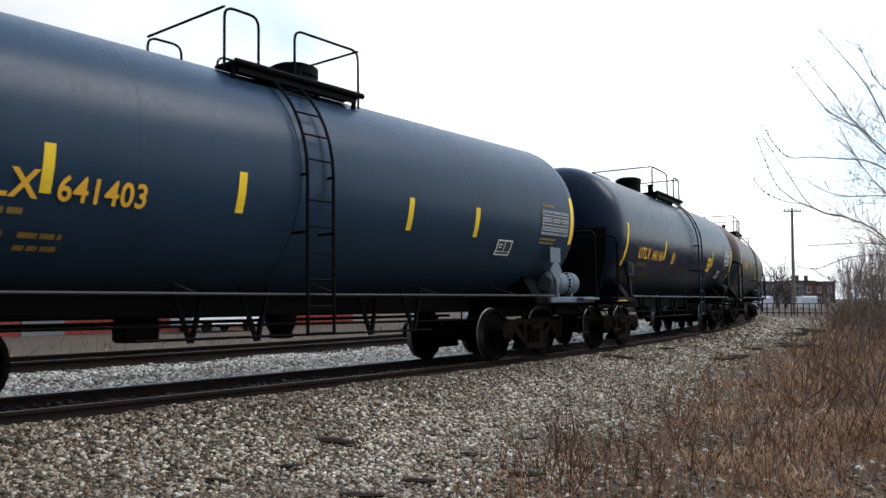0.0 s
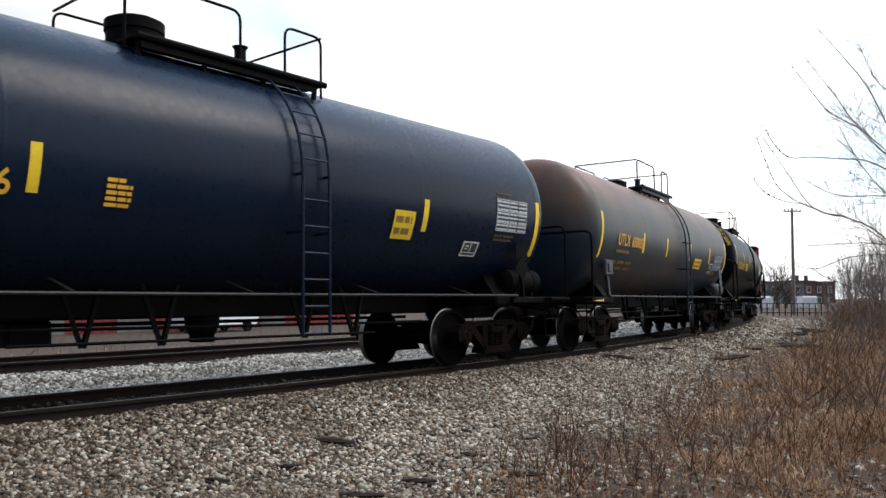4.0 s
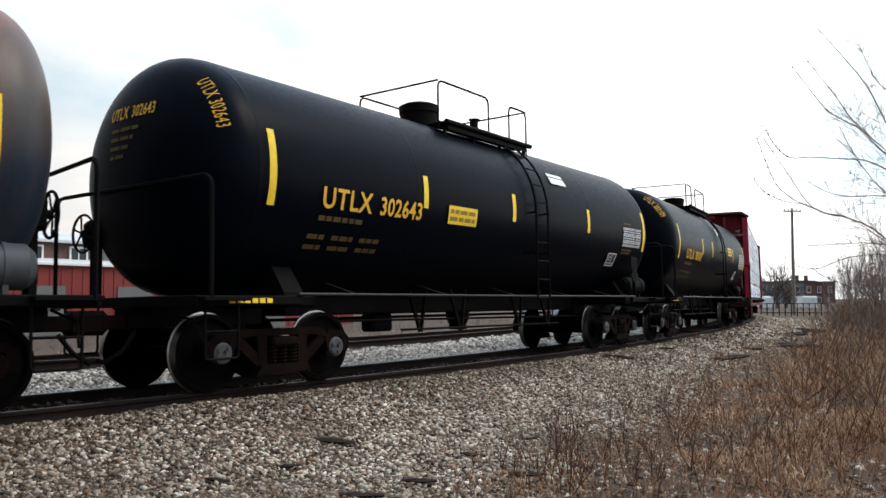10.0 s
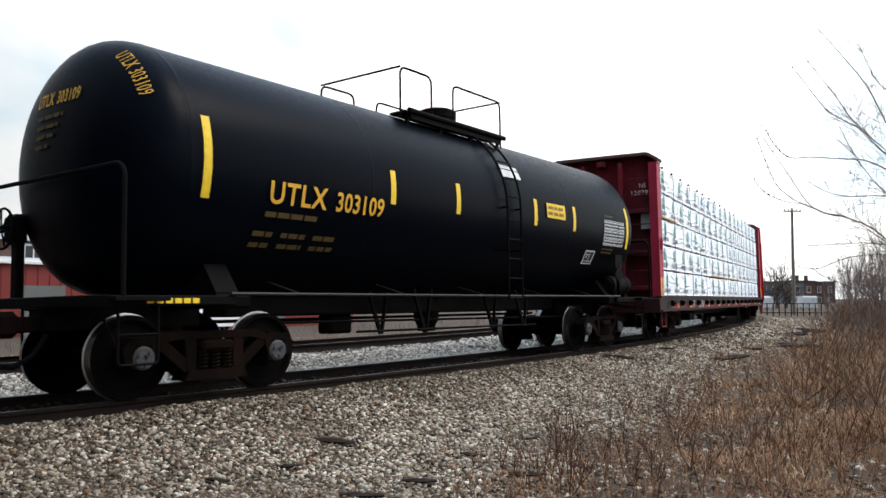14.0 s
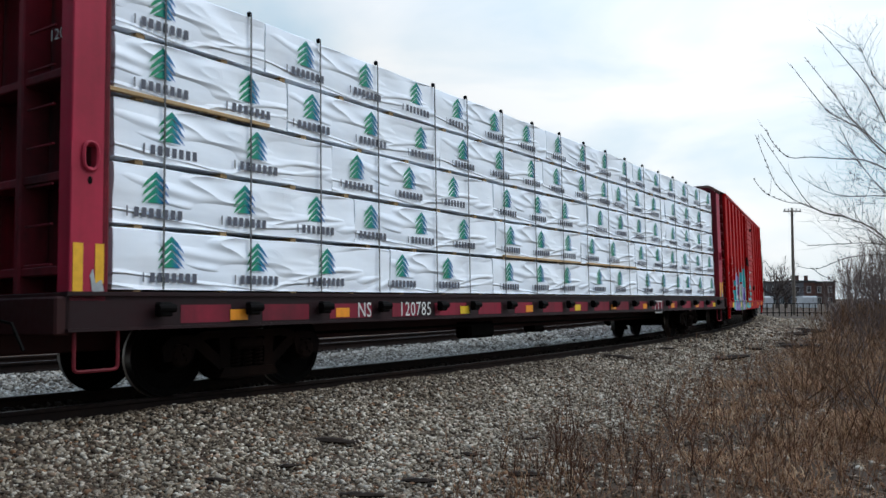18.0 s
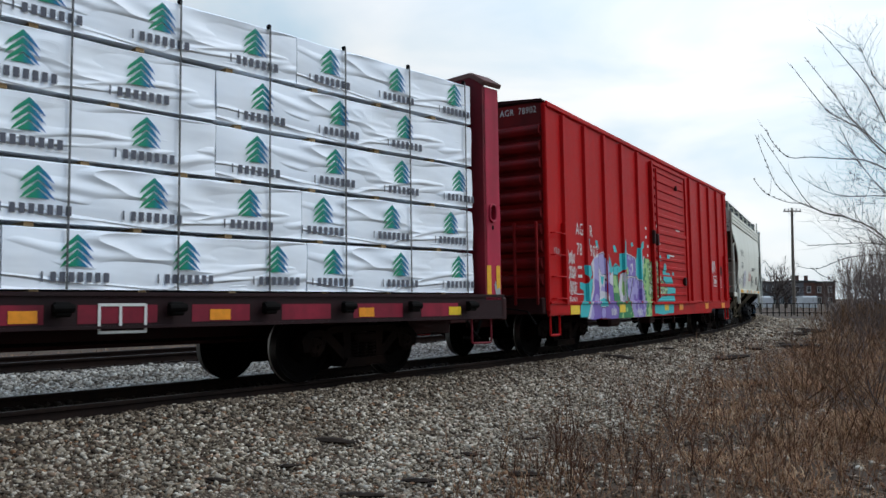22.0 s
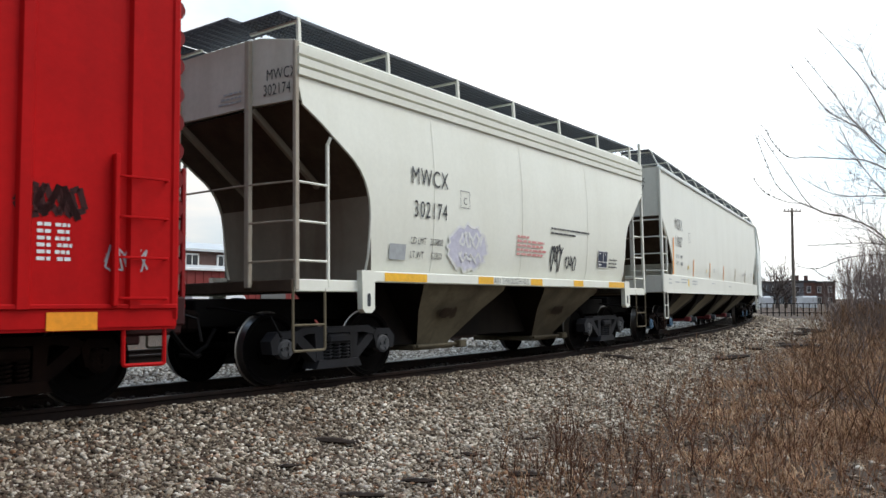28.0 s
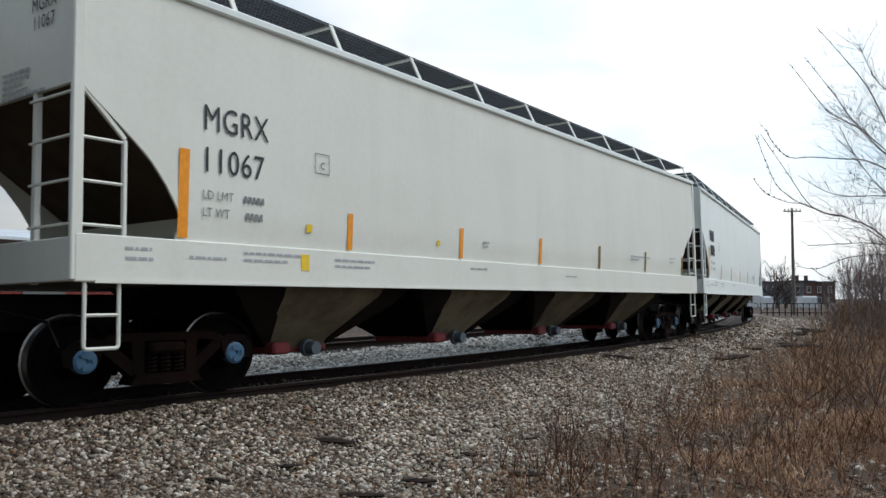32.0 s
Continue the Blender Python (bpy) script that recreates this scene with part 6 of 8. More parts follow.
    b = Build().box(0, 0, 0.78, 2 * L + 0.4, 0.34, 0.42, 0.02).tube([(-4.6, -0.7, 0.55), (4.6, -0.7, 0.53)], 0.02).box(-2.6, -0.8, 0.60, 0.7, 0.35, 0.32, 0.05).box(0.4, -1.2, 0.60, 0.06, 0.06, 0.35).box(1.5, -1.2, 0.60, 0.06, 0.06, 0.35).box(-0.6, -1.1, 0.58, 0.4, 0.3, 0.22, 0.03)
    for x in np.arange(-6, 6.1, 1.5):
        b.box(x, 0, 0.90, 0.09, 2.75, 0.16)
    part("underframe", b, M_RED_DARK, car)
    flat = lambda u, v: (u, -1.463, v)
    for mark, u in (("AG", -6.12), ("R", -5.38)):
        part("reporting_mark", flat_mark(flat, 0, 0, [text_at(mark, 0.24, u, 2.33, 0.78, 1.15)]), M_WHITE_MARK, car, "white painted car letters")
    for digits, u in (("78", -6.10), ("902", -5.38)):
        part("car_number", flat_mark(flat, 0, 0, [text_at(digits, 0.24, u, 1.93, 0.78, 1.15)]), M_WHITE_MARK, car)
    part("end_mark", flat_mark(lambda u, v: (-L - 0.008, -u, v), 0, 0, [text_at("AGR", 0.12, 0.55, 4.50, 0.8, 1.1), text_at("78902", 0.12, 0.93, 4.50, 0.8, 1.1)]), M_WHITE_MARK, car)
    sm = []
    for k in range(3):
        sm += word_bars(rng, -6.05, 1.66 - 0.17 * k, 0.22, 0.06, (0.03, 0.05), 0.02) if k < 2 else [rect(-6.15, 1.16, 0.42, 0.018)]
    for k in range(6):
        sm += word_bars(rng, 6.10, 1.75 - 0.064 * k, 0.12, 0.034, (0.04, 0.07), 0.015) + word_bars(rng, 6.26 + 0.02 * (k % 2), 1.75 - 0.064 * k, 0.13, 0.034, (0.03, 0.06), 0.012)
    for k in range(8):
        sm += [rect(rng.uniform(-0.9, -0.75) if k % 2 else rng.uniform(-1.7, -1.5), 2.1 + 0.11 * k, 0.12, 0.06)]
    sm += [rect(0.1, 2.18, 0.5, 0.035), rect(0.9, 2.9, 0.4, 0.03)]
    part("stencil_print", flat_mark(lambda u, v: (u, -box_side_y(u, v) - 0.005, v), 0, 0, sm), M_WHITE_MARK, car)
    sq = [rect(5.28, 1.47, 0.46, 0.03), rect(5.28, 1.77, 0.46, 0.03), rect(5.28, 1.47, 0.03, 0.33), rect(5.71, 1.47, 0.03, 0.33), rect(5.38, 1.55, 0.10, 0.15), rect(5.54, 1.55, 0.10, 0.15)]
    part("test_stencil", flat_mark(flat, 0, 0, sq), M_WHITE_MARK, car)
    part("white_scrawl", flat_mark(flat, 0, 0, scribble(rng, 5.05, 1.86, 0.55, 0.45, 16, 0.02)), M_WHITE_MARK, car, "white scrawled paint tag")
    for u, v, w in ((-6.55, 1.72, 0.32), (-6.55, 1.42, 0.38), (-6.50, 1.14, 0.34), (-6.55, 0.84, 0.38)):
        part("white_scrawl", flat_mark(flat, 0, 0, scribble(rng, u, v, w, 0.30, 20, 0.010)), M_WHITE_MARK, car, "white scrawled paint tag")
    part("pale_scrawl", flat_mark(flat, 0, 0, scribble(rng, -7.2, 1.85, 0.30, 0.18, 12, 0.008)), M_GREY_MARK, car)
    part("dark_scrawl", flat_mark(flat, 0, 0, scribble(rng, 5.92, 1.80, 0.58, 0.36, 30, 0.030)), M_RED_DARK, car, "smeared dark paint tag")
    part("pale_scrawl", flat_mark(flat, 0, 0, scribble(rng, 6.72, 1.32, 0.42, 0.3, 22, 0.009)), M_GREY_MARK, car)
    for x in (-6.30, -3.55, -0.1, 1.3, 4.2, 6.42):
        part("reflective_tape", Build().box(x, -1.482, 0.865, 0.46 if abs(x) > 6 else 0.38, 0.006, 0.17), M_ORANGE_TAPE if x > 0 else M_YELLOW_TAPE, car)
    build_graffiti(car)
    for u, v in ((-4.30, 0.72), (-2.52, 0.68)):
        part("white_scrawl", flat_mark(lambda a, c: (a, -1.493, c), 0, 0, scribble(rng, u, v, 0.34, 0.17, 16, 0.010)), M_WHITE_MARK, car, "small white scrawl over purple paint")
    add_trucks(car, half, "rusty")
    return car


build_box_car()


# ---- covered hoppers ----
M_FADED_RED = painted("faded_red_print", (0.58, 0.20, 0.19), (0.62, 0.45, 0.40), 0.5, 0.6)
M_GATE_RED = painted("dull_red_gate_paint", (0.24, 0.04, 0.045), (0.10, 0.03, 0.03), 0.6, 0.6)
M_LABEL_NAVY = painted("navy_label", (0.015, 0.022, 0.05), (0.03, 0.035, 0.06), 0.3, 0.5)
M_FAINT_INK = painted("worn_grey_print", (0.16, 0.17, 0.17), (0.4, 0.4, 0.37), 0.5, 0.6)
M_DUSTY_PANEL = painted("dusty_cream_panel", (0.42, 0.39, 0.31), (0.24, 0.20, 0.14), 0.7, 0.6, grit=0.5)
# rust and dust tones, darkened in colour for the shade inside the hopper ends
M_END_RUST_SHADE = painted("shaded_rusty_slope_paint", (0.085, 0.062, 0.045), (0.035, 0.022, 0.015), 0.8, 0.8, gloss=0.1)
M_END_DUST_SHADE = painted("shaded_dusty_end_paint", (0.25, 0.225, 0.18), (0.10, 0.07, 0.048), 0.7, 0.6, grit=0.5)
M_END_POST = painted("rust_streaked_post_paint", (0.40, 0.365, 0.30), (0.20, 0.145, 0.10), 0.75, 0.6, grit=0.5)
M_END_WALL = painted("grimy_cream_end_paint", (0.62, 0.605, 0.53), (0.42, 0.375, 0.30), 0.6, 0.55, grit=0.4)
M_LILAC = painted("pale_lilac_spray", (0.50, 0.49, 0.58), (0.60, 0.59, 0.62), 0.6, 0.5)
def cut_sheet(b, prof, cut_l, cut_r, nx, thick=0.03):
    """A side sheet: prof gives (y, z) from foot to top, the cuts give its ends at each z; it has an inner face too."""
    rows = []
    for y, z in prof:
        x0, x1 = cut_l(z), cut_r(z)
        out = [(x0 + (x1 - x0) * k / nx, y, z) for k in range(nx + 1)]
        inn = [(x, y - math.copysign(thick, y), zz) for x, _, zz in reversed(out)]
        rows.append(out + inn + out[:1])
    return b.sheet(rows)


def cut_line(pts):
    """Ends of a sheet by height, from (x, z) corners."""
    zs, xs = [p[1] for p in pts], [p[0] for p in pts]
    return lambda z: float(np.interp(z, zs, xs))


def grating(b, x0, x1, y0, y1, z, step=0.12):
    """Bars of a walkway grating."""
    for x in np.arange(x0, x1, step):
        b.box(x, (y0 + y1) / 2, z, 0.022, abs(y1 - y0), 0.028)
    for y in np.linspace(y0, y1, 9):
        b.box((x0 + x1) / 2, y, z, x1 - x0, 0.022, 0.036)
    return b


def end_ladder(car, x, y, z0, z1, sign, material, lean=0.0, wide=0.42):
    b = Build()
    for dx in (0, -sign * wide):
        b.box(x + dx, y, (z0 + z1) / 2, 0.05, 0.045, z1 - z0, 0.008)
    z = z0 + 0.2
    while z < z1 - 0.02:
        b.tube([(x, y, z), (x - sign * wide, y, z)], 0.014, 5)
        z += 0.38
    return part("ladder", b, material, car)


def bay_faces(car, rows):
    """A discharge bay: dusty tan side faces, and sloping ends blackened for grime and shade."""
    for k, (name, material, label) in enumerate((("bay_side", M_SHADED_DUST, "dusty tan bay side"), ("bay_end", M_GRIME_SHADE, "black sloping bay end, grime and shade in its colour")) * 2):
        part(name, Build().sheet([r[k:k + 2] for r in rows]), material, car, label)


def build_small_hopper():
    rng = random.Random(41)
    centre, half = 111.65, 4.2
    car = tagged(new("covered_hopper"), "cream two-bay covered hopper with white graffiti tag", "hopper car", "freight train")
    TRAIN.append((car, centre, half, 2))
    car_loads[car.name] = []
    P, L = M_HOPPER, 5.42
    prof = [(1.40, 1.42), (1.46, 1.65), (1.50, 2.0), (1.516, 2.2), (1.525, 2.4), (1.53, 2.52), (1.53, 2.64), (1.53, 2.76), (1.53, 2.88), (1.53, 3.0), (1.522, 3.14), (1.512, 3.28), (1.50, 3.45), (1.46, 3.80)]
    cl = cut_line([(-4.03, 1.40), (-4.03, 2.17), (-4.06, 2.40), (-4.13, 2.60), (-4.22, 2.74), (-4.37, 2.88), (-4.66, 3.07), (-4.97, 3.28), (-5.22, 3.42), (-5.33, 3.49), (-5.33, 4.2)])
    cr = cut_line([(4.50, 1.40), (4.50, 2.17), (4.52, 2.40), (4.60, 2.60), (4.68, 2.72), (4.80, 2.84), (5.08, 3.06), (5.30, 3.26), (5.52, 3.42), (5.64, 3.49), (5.64, 4.2)])
    REACH = {-1: 5.33, 1: 5.64}
    for y in (-1, 1):
        side = part("side_sheet", cut_sheet(Build(), [(y * a, z) for a, z in prof], cl, cr, 24), P, car, "cream bowed side sheet")
        for k in range(3):
            z = 3.86 + k * 0.13
            cor = Build()
            cor.prism([(y * 1.44, z - 0.06), (y * 1.50, z - 0.045), (y * 1.505, z + 0.045), (y * 1.44, z + 0.06)], -REACH[-1], REACH[1], "yz")
            part("chord_rib", cor, P, car)
        part("top_chord", Build().box((REACH[1] - REACH[-1]) / 2, y * 1.42, 4.0, REACH[1] + REACH[-1], 0.05, 0.46), P, car, "ribbed cream top chord")
        for x in (-2.6, 0.0, 2.6):
            rows = [[(x - 0.02, y * (a + 0.003), z), (x, y * (a + 0.009), z), (x + 0.02, y * (a + 0.003), z)] for a, z in prof]
            part("side_seam", Build().sheet(rows), P, side)
        part("side_sill", Build().box(0.21, y * 1.49, 1.37, 8.62, 0.10, 0.15, 0.015), P, car)
        for sign in (-1, 1):
            at = REACH[sign] - 1.20
            part("jacking_pad", Build().prism([(sign * (at - 0.13), 1.45), (sign * (at + 0.13), 1.45), (sign * (at + 0.12), 0.94), (sign * (at + 0.06), 0.89), (sign * (at - 0.06), 0.89), (sign * (at - 0.12), 0.94)], y * 1.46, y * 1.55), P, car)
            part("pad_slot", Build().prism([(sign * at + 0.033 * math.cos(k * math.pi / 8), 1.06 + (0.055 if 0 < k < 8 else -0.055 if k > 8 else 0) + 0.033 * math.sin(k * math.pi / 8)) for k in range(16)], y * 1.552, y * 1.556), M_DARK_MARK, car, "oblong slot in the jacking pad")
    # roof
    roof = Build().prism([(-1.45, 4.22), (-1.40, 4.27), (-0.8, 4.40), (0.8, 4.40), (1.40, 4.27), (1.45, 4.22)], -REACH[-1], REACH[1], "yz")
    part("roof", roof, P, car)
    part("hatch", Build().box(0, 0, 4.46, 9.6, 0.65, 0.12, 0.03), P, car, "long trough roof hatch")
    for y in (-1, 1):
        walk_b = grating(Build(), -L - 0.1, L + 0.1, y * 0.66, y * 1.36, 4.56, 0.055)
        part("running_board", walk_b, M_GRATE, car, "dark grey steel grating walkway")
        for k in range(7):
            x = -L + 0.2 + k * (2 * L - 0.4) / 6
            post = Build().bar((x, y * 1.39, 4.24), (x, y * 1.37, 4.58), 0.05, 0.04).bar((x, y * 1.37, 4.535), (x, y * 0.5, 4.535), 0.05, 0.03)
            part("walk_bracket", post, P, car)
    for sign in (-1, 1):
        E, cut = REACH[sign], (lambda z: -cl(z)) if sign < 0 else cr
        # the end wall stands out a little between its two posts
        plan = [(E, -1.45), (E + 0.09, -0.72), (E + 0.09, 0.72), (E, 1.45)]
        arch = [4.25, 4.37, 4.37, 4.25]
        wall = [[(sign * (x - d), y, z if z < 4 else t) for (x, y), t in zip(plan, arch)] for d, z in ((0, 3.51), (0, 4.3), (0.05, 4.3), (0.05, 3.51), (0, 3.51))]
        part("end_wall", Build().sheet(wall), M_END_WALL, car, "grimy cream end wall with bent corners")
        # the hopper's end: sloping above, upright below, in line with the cut of the side sheets
        ends = lambda z: [(sign * (cut(z) - 0.02), y, z) for y in (-1.49, -0.7, 0, 0.7, 1.49)]
        part("slope_sheet", Build().sheet([ends(z) for z in (3.50, 3.38, 3.25, 3.07, 2.88, 2.74, 2.60, 2.45)]), M_END_RUST_SHADE, car, "rust-brown sloping end sheet, shade put into its colour")
        part("inner_bulkhead", Build().sheet([ends(z) for z in (2.45, 2.0, 1.6, 1.22)]), M_END_DUST_SHADE, car, "end panel with brown dust and shade in its colour")
        for y in (-0.72, 0.72):
            part("end_post", Build().box(sign * (E + 0.12), y, 2.78, 0.07, 0.085, 3.12, 0.01), M_END_POST, car, "rust-streaked upright end post")
            part("end_brace", Build().bar((sign * (E + 0.07), y, 3.48), (sign * (cut(2.7) + 0.02), y, 2.62), 0.07, 0.09, 0.01), M_END_DUST_SHADE, car)
        part("shear_plate", Build().box(sign * (E - 0.62), 0, 1.20, 1.4, 2.84, 0.04), M_SHADED_DUST, car)
        for y in (-1, 1):
            part("end_platform", Build().box(sign * (E - 0.53), y * 1.44, 1.24, 1.14, 0.05, 0.15, 0.01), P, car)
        part("end_beam", Build().box(sign * (E + 0.06), 0, 1.24, 0.05, 2.9, 0.15, 0.01), M_END_RUST_SHADE, car, "dark brown end beam")
        part("end_walkway", grating(Build(), sign * E - 0.35, sign * E + 0.35, -0.60, 0.62, 4.60, 0.055), M_GRATE, car, "dark grey crosswise grating")
        for y in (-1.45, 1.45):
            part("corner_post", Build().box(sign * (E + 0.005), y, 2.71 if sign < 0 else 2.94, 0.07, 0.055, 3.06 if sign < 0 else 3.52, 0.01), M_END_POST if sign < 0 else P, car)
            for z in (1.54, 2.02, 2.50):
                part("ladder_rung", Build().tube([(sign * E, y, z), (sign * (E - 0.54), y, z)], 0.016, 5), P, car)
            part("ladder_stile", Build().box(sign * (E - 0.54), y, 2.13, 0.045, 0.04, 1.82, 0.008).bar((sign * (E - 0.54), y, 3.02), (sign * (E - 0.57), y * 1.02, 3.12), 0.045, 0.04), P, car)
            st = Build()
            loop_rail(st, [(sign * (E + 0.06), y, 1.2), (sign * (E + 0.06), y, 0.45), (sign * (E - 0.48), y, 0.45), (sign * (E - 0.48), y, 1.2)], 0.018, 0.04)
            st.tube([(sign * (E + 0.06), y, 0.76), (sign * (E - 0.48), y, 0.76)], 0.015, 5)
            part("sill_step", st, M_SHADED_DUST, car)
            for z in (1.54, 2.02, 2.50):
                part("end_rung", Build().tube([(sign * (E + 0.03), y, z), (sign * (E + 0.14), y / 2, z)], 0.014, 5), M_END_POST, car)
        part("end_rail", Build().tube([(sign * (E + 0.16), -0.72, 2.50), (sign * (E + 0.16), 0.72, 2.50)], 0.014, 5), M_END_POST, car)
        if sign > 0:
            hub, wy, wz = E + 0.14, -0.55, 2.12
            part("brake_gear", Build().box(E - 0.08, -0.42, 1.95, 0.16, 0.22, 0.46, 0.05).box(E - 0.10, -0.40, 1.50, 0.10, 0.12, 0.60, 0.02).tube([(E - 0.05, -0.50, 2.1), (E - 0.05, -0.62, 3.3)], 0.016, 6).tube([(E - 0.15, -0.40, 1.4), (E - 0.45, -0.1, 2.0), (E - 0.7, 0.2, 2.5)], 0.018, 6).tube([(E, wy, wz), (hub, wy, wz)], 0.03, 8), M_BLACK_STEEL, car, "black upright brake gear")
            b = Build().tube([(hub, wy + 0.27 * math.cos(k * math.pi / 12), wz + 0.27 * math.sin(k * math.pi / 12)) for k in range(25)], 0.015, 6)
            for k in range(5):
                b.tube([(hub + 0.02, wy, wz), (hub, wy + 0.27 * math.cos(k * 1.257), wz + 0.27 * math.sin(k * 1.257))], 0.011, 5)
            part("brake_wheel", b, M_GREY_FITTING, car, "spoked hand brake wheel")
        part("draft_sill", Build().box(sign * (E - 0.35), 0, 0.92, 1.7, 0.36, 0.36, 0.02), M_BLACK_STEEL, car)
        add_coupler(car, sign * (E + 0.65), sign, M_BLACK_STEEL)
    # two bays
    for cx in (-1.50, 2.22):
        rows = []
        for hx, hy, z in ((1.17, 1.36, 1.35), (1.14, 1.32, 1.22), (0.87, 1.02, 0.90), (0.45, 0.66, 0.42), (0.43, 0.62, 0.34)):
            rows.append([(cx - hx, -hy, z), (cx + hx, -hy, z), (cx + hx, hy, z), (cx - hx, hy, z), (cx - hx, -hy, z)])
        bay_faces(car, rows)
        part("outlet_gate", Build().box(cx, 0, 0.32, 1.1, 1.36, 0.09, 0.02).tube([(cx - 0.55, -0.74, 0.34), (cx + 0.75, -0.74, 0.34)], 0.03).box(cx + 0.60, -0.77, 0.34, 0.2, 0.15, 0.12, 0.02), M_SHADED_DUST, car)
        part("handling_mark", flat_mark(lambda u, v: (u, -0.66 - 0.54 * (v - 0.42) / 0.63 - 0.02, v), 0, 0, scribble(rng, cx - 0.35, 0.78, 0.42, 0.16, 26, 0.03)), M_END_RUST_SHADE, car, "brown smear on the bay")
    part("centre_sill", Build().box(0, 0, 0.95, 9.0, 0.3, 0.3, 0.02), M_BLACK_STEEL, car)
    # added black plates fill the dark areas between and beside the bays
    part("bay_divider", Build().prism([(-0.38, 1.32), (1.08, 1.32), (1.66, 0.46), (-0.94, 0.46)], -0.56, 0.56), M_GRIME_SHADE, car, "black plate added to fill the dark gap between bays")
    for sign in (-1, 1):
        part("bay_end_plate", Build().prism([(0.36 + sign * 3.9, 1.32), (0.36 + sign * 2.98, 1.32), (0.36 + sign * 2.30, 0.38), (0.36 + sign * 2.85, 0.38)], -0.58, 0.58), M_GRIME_SHADE, car, "black plate added for the dark area beside the bay")

    def skin(u, v):
        y = float(np.interp(v, [z for _, z in prof], [a for a, _ in prof]))
        return (u, -y - 0.018, v)

    part("reporting_mark", flat_mark(skin, 0, 0, [text_at("MWCX", 0.25, -3.18, 2.72, 0.74, 1.14)]), M_DARK_MARK, car, "dark blue-grey car letters")
    part("car_number", flat_mark(skin, 0, 0, [text_at("302174", 0.24, -3.12, 2.25, 0.72, 1.14)]), M_DARK_MARK, car)
    for words, u, v in (("LD LMT", -3.16, 1.86), ("LT WT", -3.16, 1.66), ("233800", -2.70, 1.86), ("52200", -2.66, 1.66)):
        part("load_limit_print", flat_mark(skin, 0, 0, [text_at(words, 0.10, u, v, 0.72, 1.05)]), M_DARK_MARK, car)
    corner = lambda u, v: (-REACH[-1] - 0.09 * (1.45 - u) / 0.73 - 0.012, -u, v)
    part("end_mark", flat_mark(corner, 0, 0, [text_at("MWCX", 0.14, 0.99, 3.80, 0.72, 1.05)]), M_DARK_MARK, car)
    part("end_number", flat_mark(corner, 0, 0, [text_at("302174", 0.14, 0.94, 3.61, 0.70, 1.05)]), M_DARK_MARK, car)
    part("end_stencil", flat_mark(lambda u, v: (-REACH[-1] - 0.102, -u, v), 0, 0, [q for k in range(3) for q in word_bars(rng, 0.22 - 0.05 * k, 3.72 - 0.06 * k, 0.34 + 0.05 * k, 0.025, (0.05, 0.10), 0.02)]), M_GREY_MARK, car)
    part("grey_label", flat_mark(skin, 0, 0, [rect(-3.62, 1.62, 0.36, 0.22)]), M_GREY_MARK, car)
    part("square_label", flat_mark(skin, 0, 0, [rect(-1.95, 2.48, 0.26, 0.009), rect(-1.95, 2.74, 0.26, 0.009), rect(-1.95, 2.48, 0.009, 0.27), rect(-1.70, 2.48, 0.009, 0.27), text_at("C", 0.11, -1.87, 2.54, 0.9)]), M_DARK_MARK, car)
    bars = []
    for k in range(5):
        bars += word_bars(rng, -0.20, 2.13 - k * 0.075, (0.40, 0.96, 0.92, 1.04, 0.95)[k], 0.042, (0.06, 0.2), 0.025)
    part("warning_notice", flat_mark(skin, 0, 0, bars), M_FADED_RED, car, "faded red warning notice")
    bars = []
    for k in range(2):
        bars += word_bars(rng, 1.02, 2.36 - 0.085 * k, 1.6 - 0.6 * k, 0.034, (0.05, 0.16), 0.02)
    for k in range(3):
        bars += word_bars(rng, 3.62, 1.88 - 0.075 * k, 0.42, 0.028, (0.05, 0.12), 0.02)
    part("stencil_print", flat_mark(skin, 0, 0, bars), M_DARK_MARK, car)
    part("inspection_label", flat_mark(skin, 0, 0, [rect(3.08, 1.72, 0.45, 0.34)]), M_LABEL_NAVY, car, "dark blue inspection label")
    part("label_frame", flat_mark(lambda u, v: (u, skin(u, v)[1] - 0.004, v), 0, 0, [rect(3.08, 1.72, 0.45, 0.012), rect(3.08, 2.048, 0.45, 0.012), rect(3.08, 1.72, 0.012, 0.34), rect(3.518, 1.72, 0.012, 0.34), rect(3.32, 1.84, 0.018, 0.21), rect(3.08, 1.83, 0.45, 0.014), rect(3.14, 1.99, 0.05, 0.03), rect(3.42, 1.97, 0.03, 0.06), rect(3.12, 1.765, 0.14, 0.03)]), M_WHITE_MARK, car)
    # tags
    tag = []
    cx, cy = -1.70, 1.87
    n = 34
    edge = [(cx + (0.52 + 0.05 * math.sin(k * 3.1)) * math.cos(2 * math.pi * k / n), cy + (0.33 + 0.04 * math.sin(k * 2.3)) * math.sin(2 * math.pi * k / n)) for k in range(n)]
    tag.append((edge + [(cx, cy)], [(k, (k + 1) % n, n) for k in range(n)]))
    part("tag_fill", flat_mark(skin, 0, 0, tag), M_LILAC, car, "grey filled graffiti cloud")
    ring = []
    for k in range(n):
        a, c = edge[k], edge[(k + 1) % n]
        ring.append(([a, c, (cx + (c[0] - cx) * 1.09, cy + (c[1] - cy) * 1.12), (cx + (a[0] - cx) * 1.09, cy + (a[1] - cy) * 1.12)], [(0, 1, 2, 3)]))
    part("tag_outline", flat_mark(lambda u, v: (u, skin(u, v)[1] - 0.004, v), 0, 0, ring + scribble(rng, -1.96, 1.85, 0.65, 0.28, 18, 0.02) + scribble(rng, -1.96, 1.62, 0.6, 0.2, 14, 0.018)), M_WHITE_MARK, car, "white spray-painted outline")
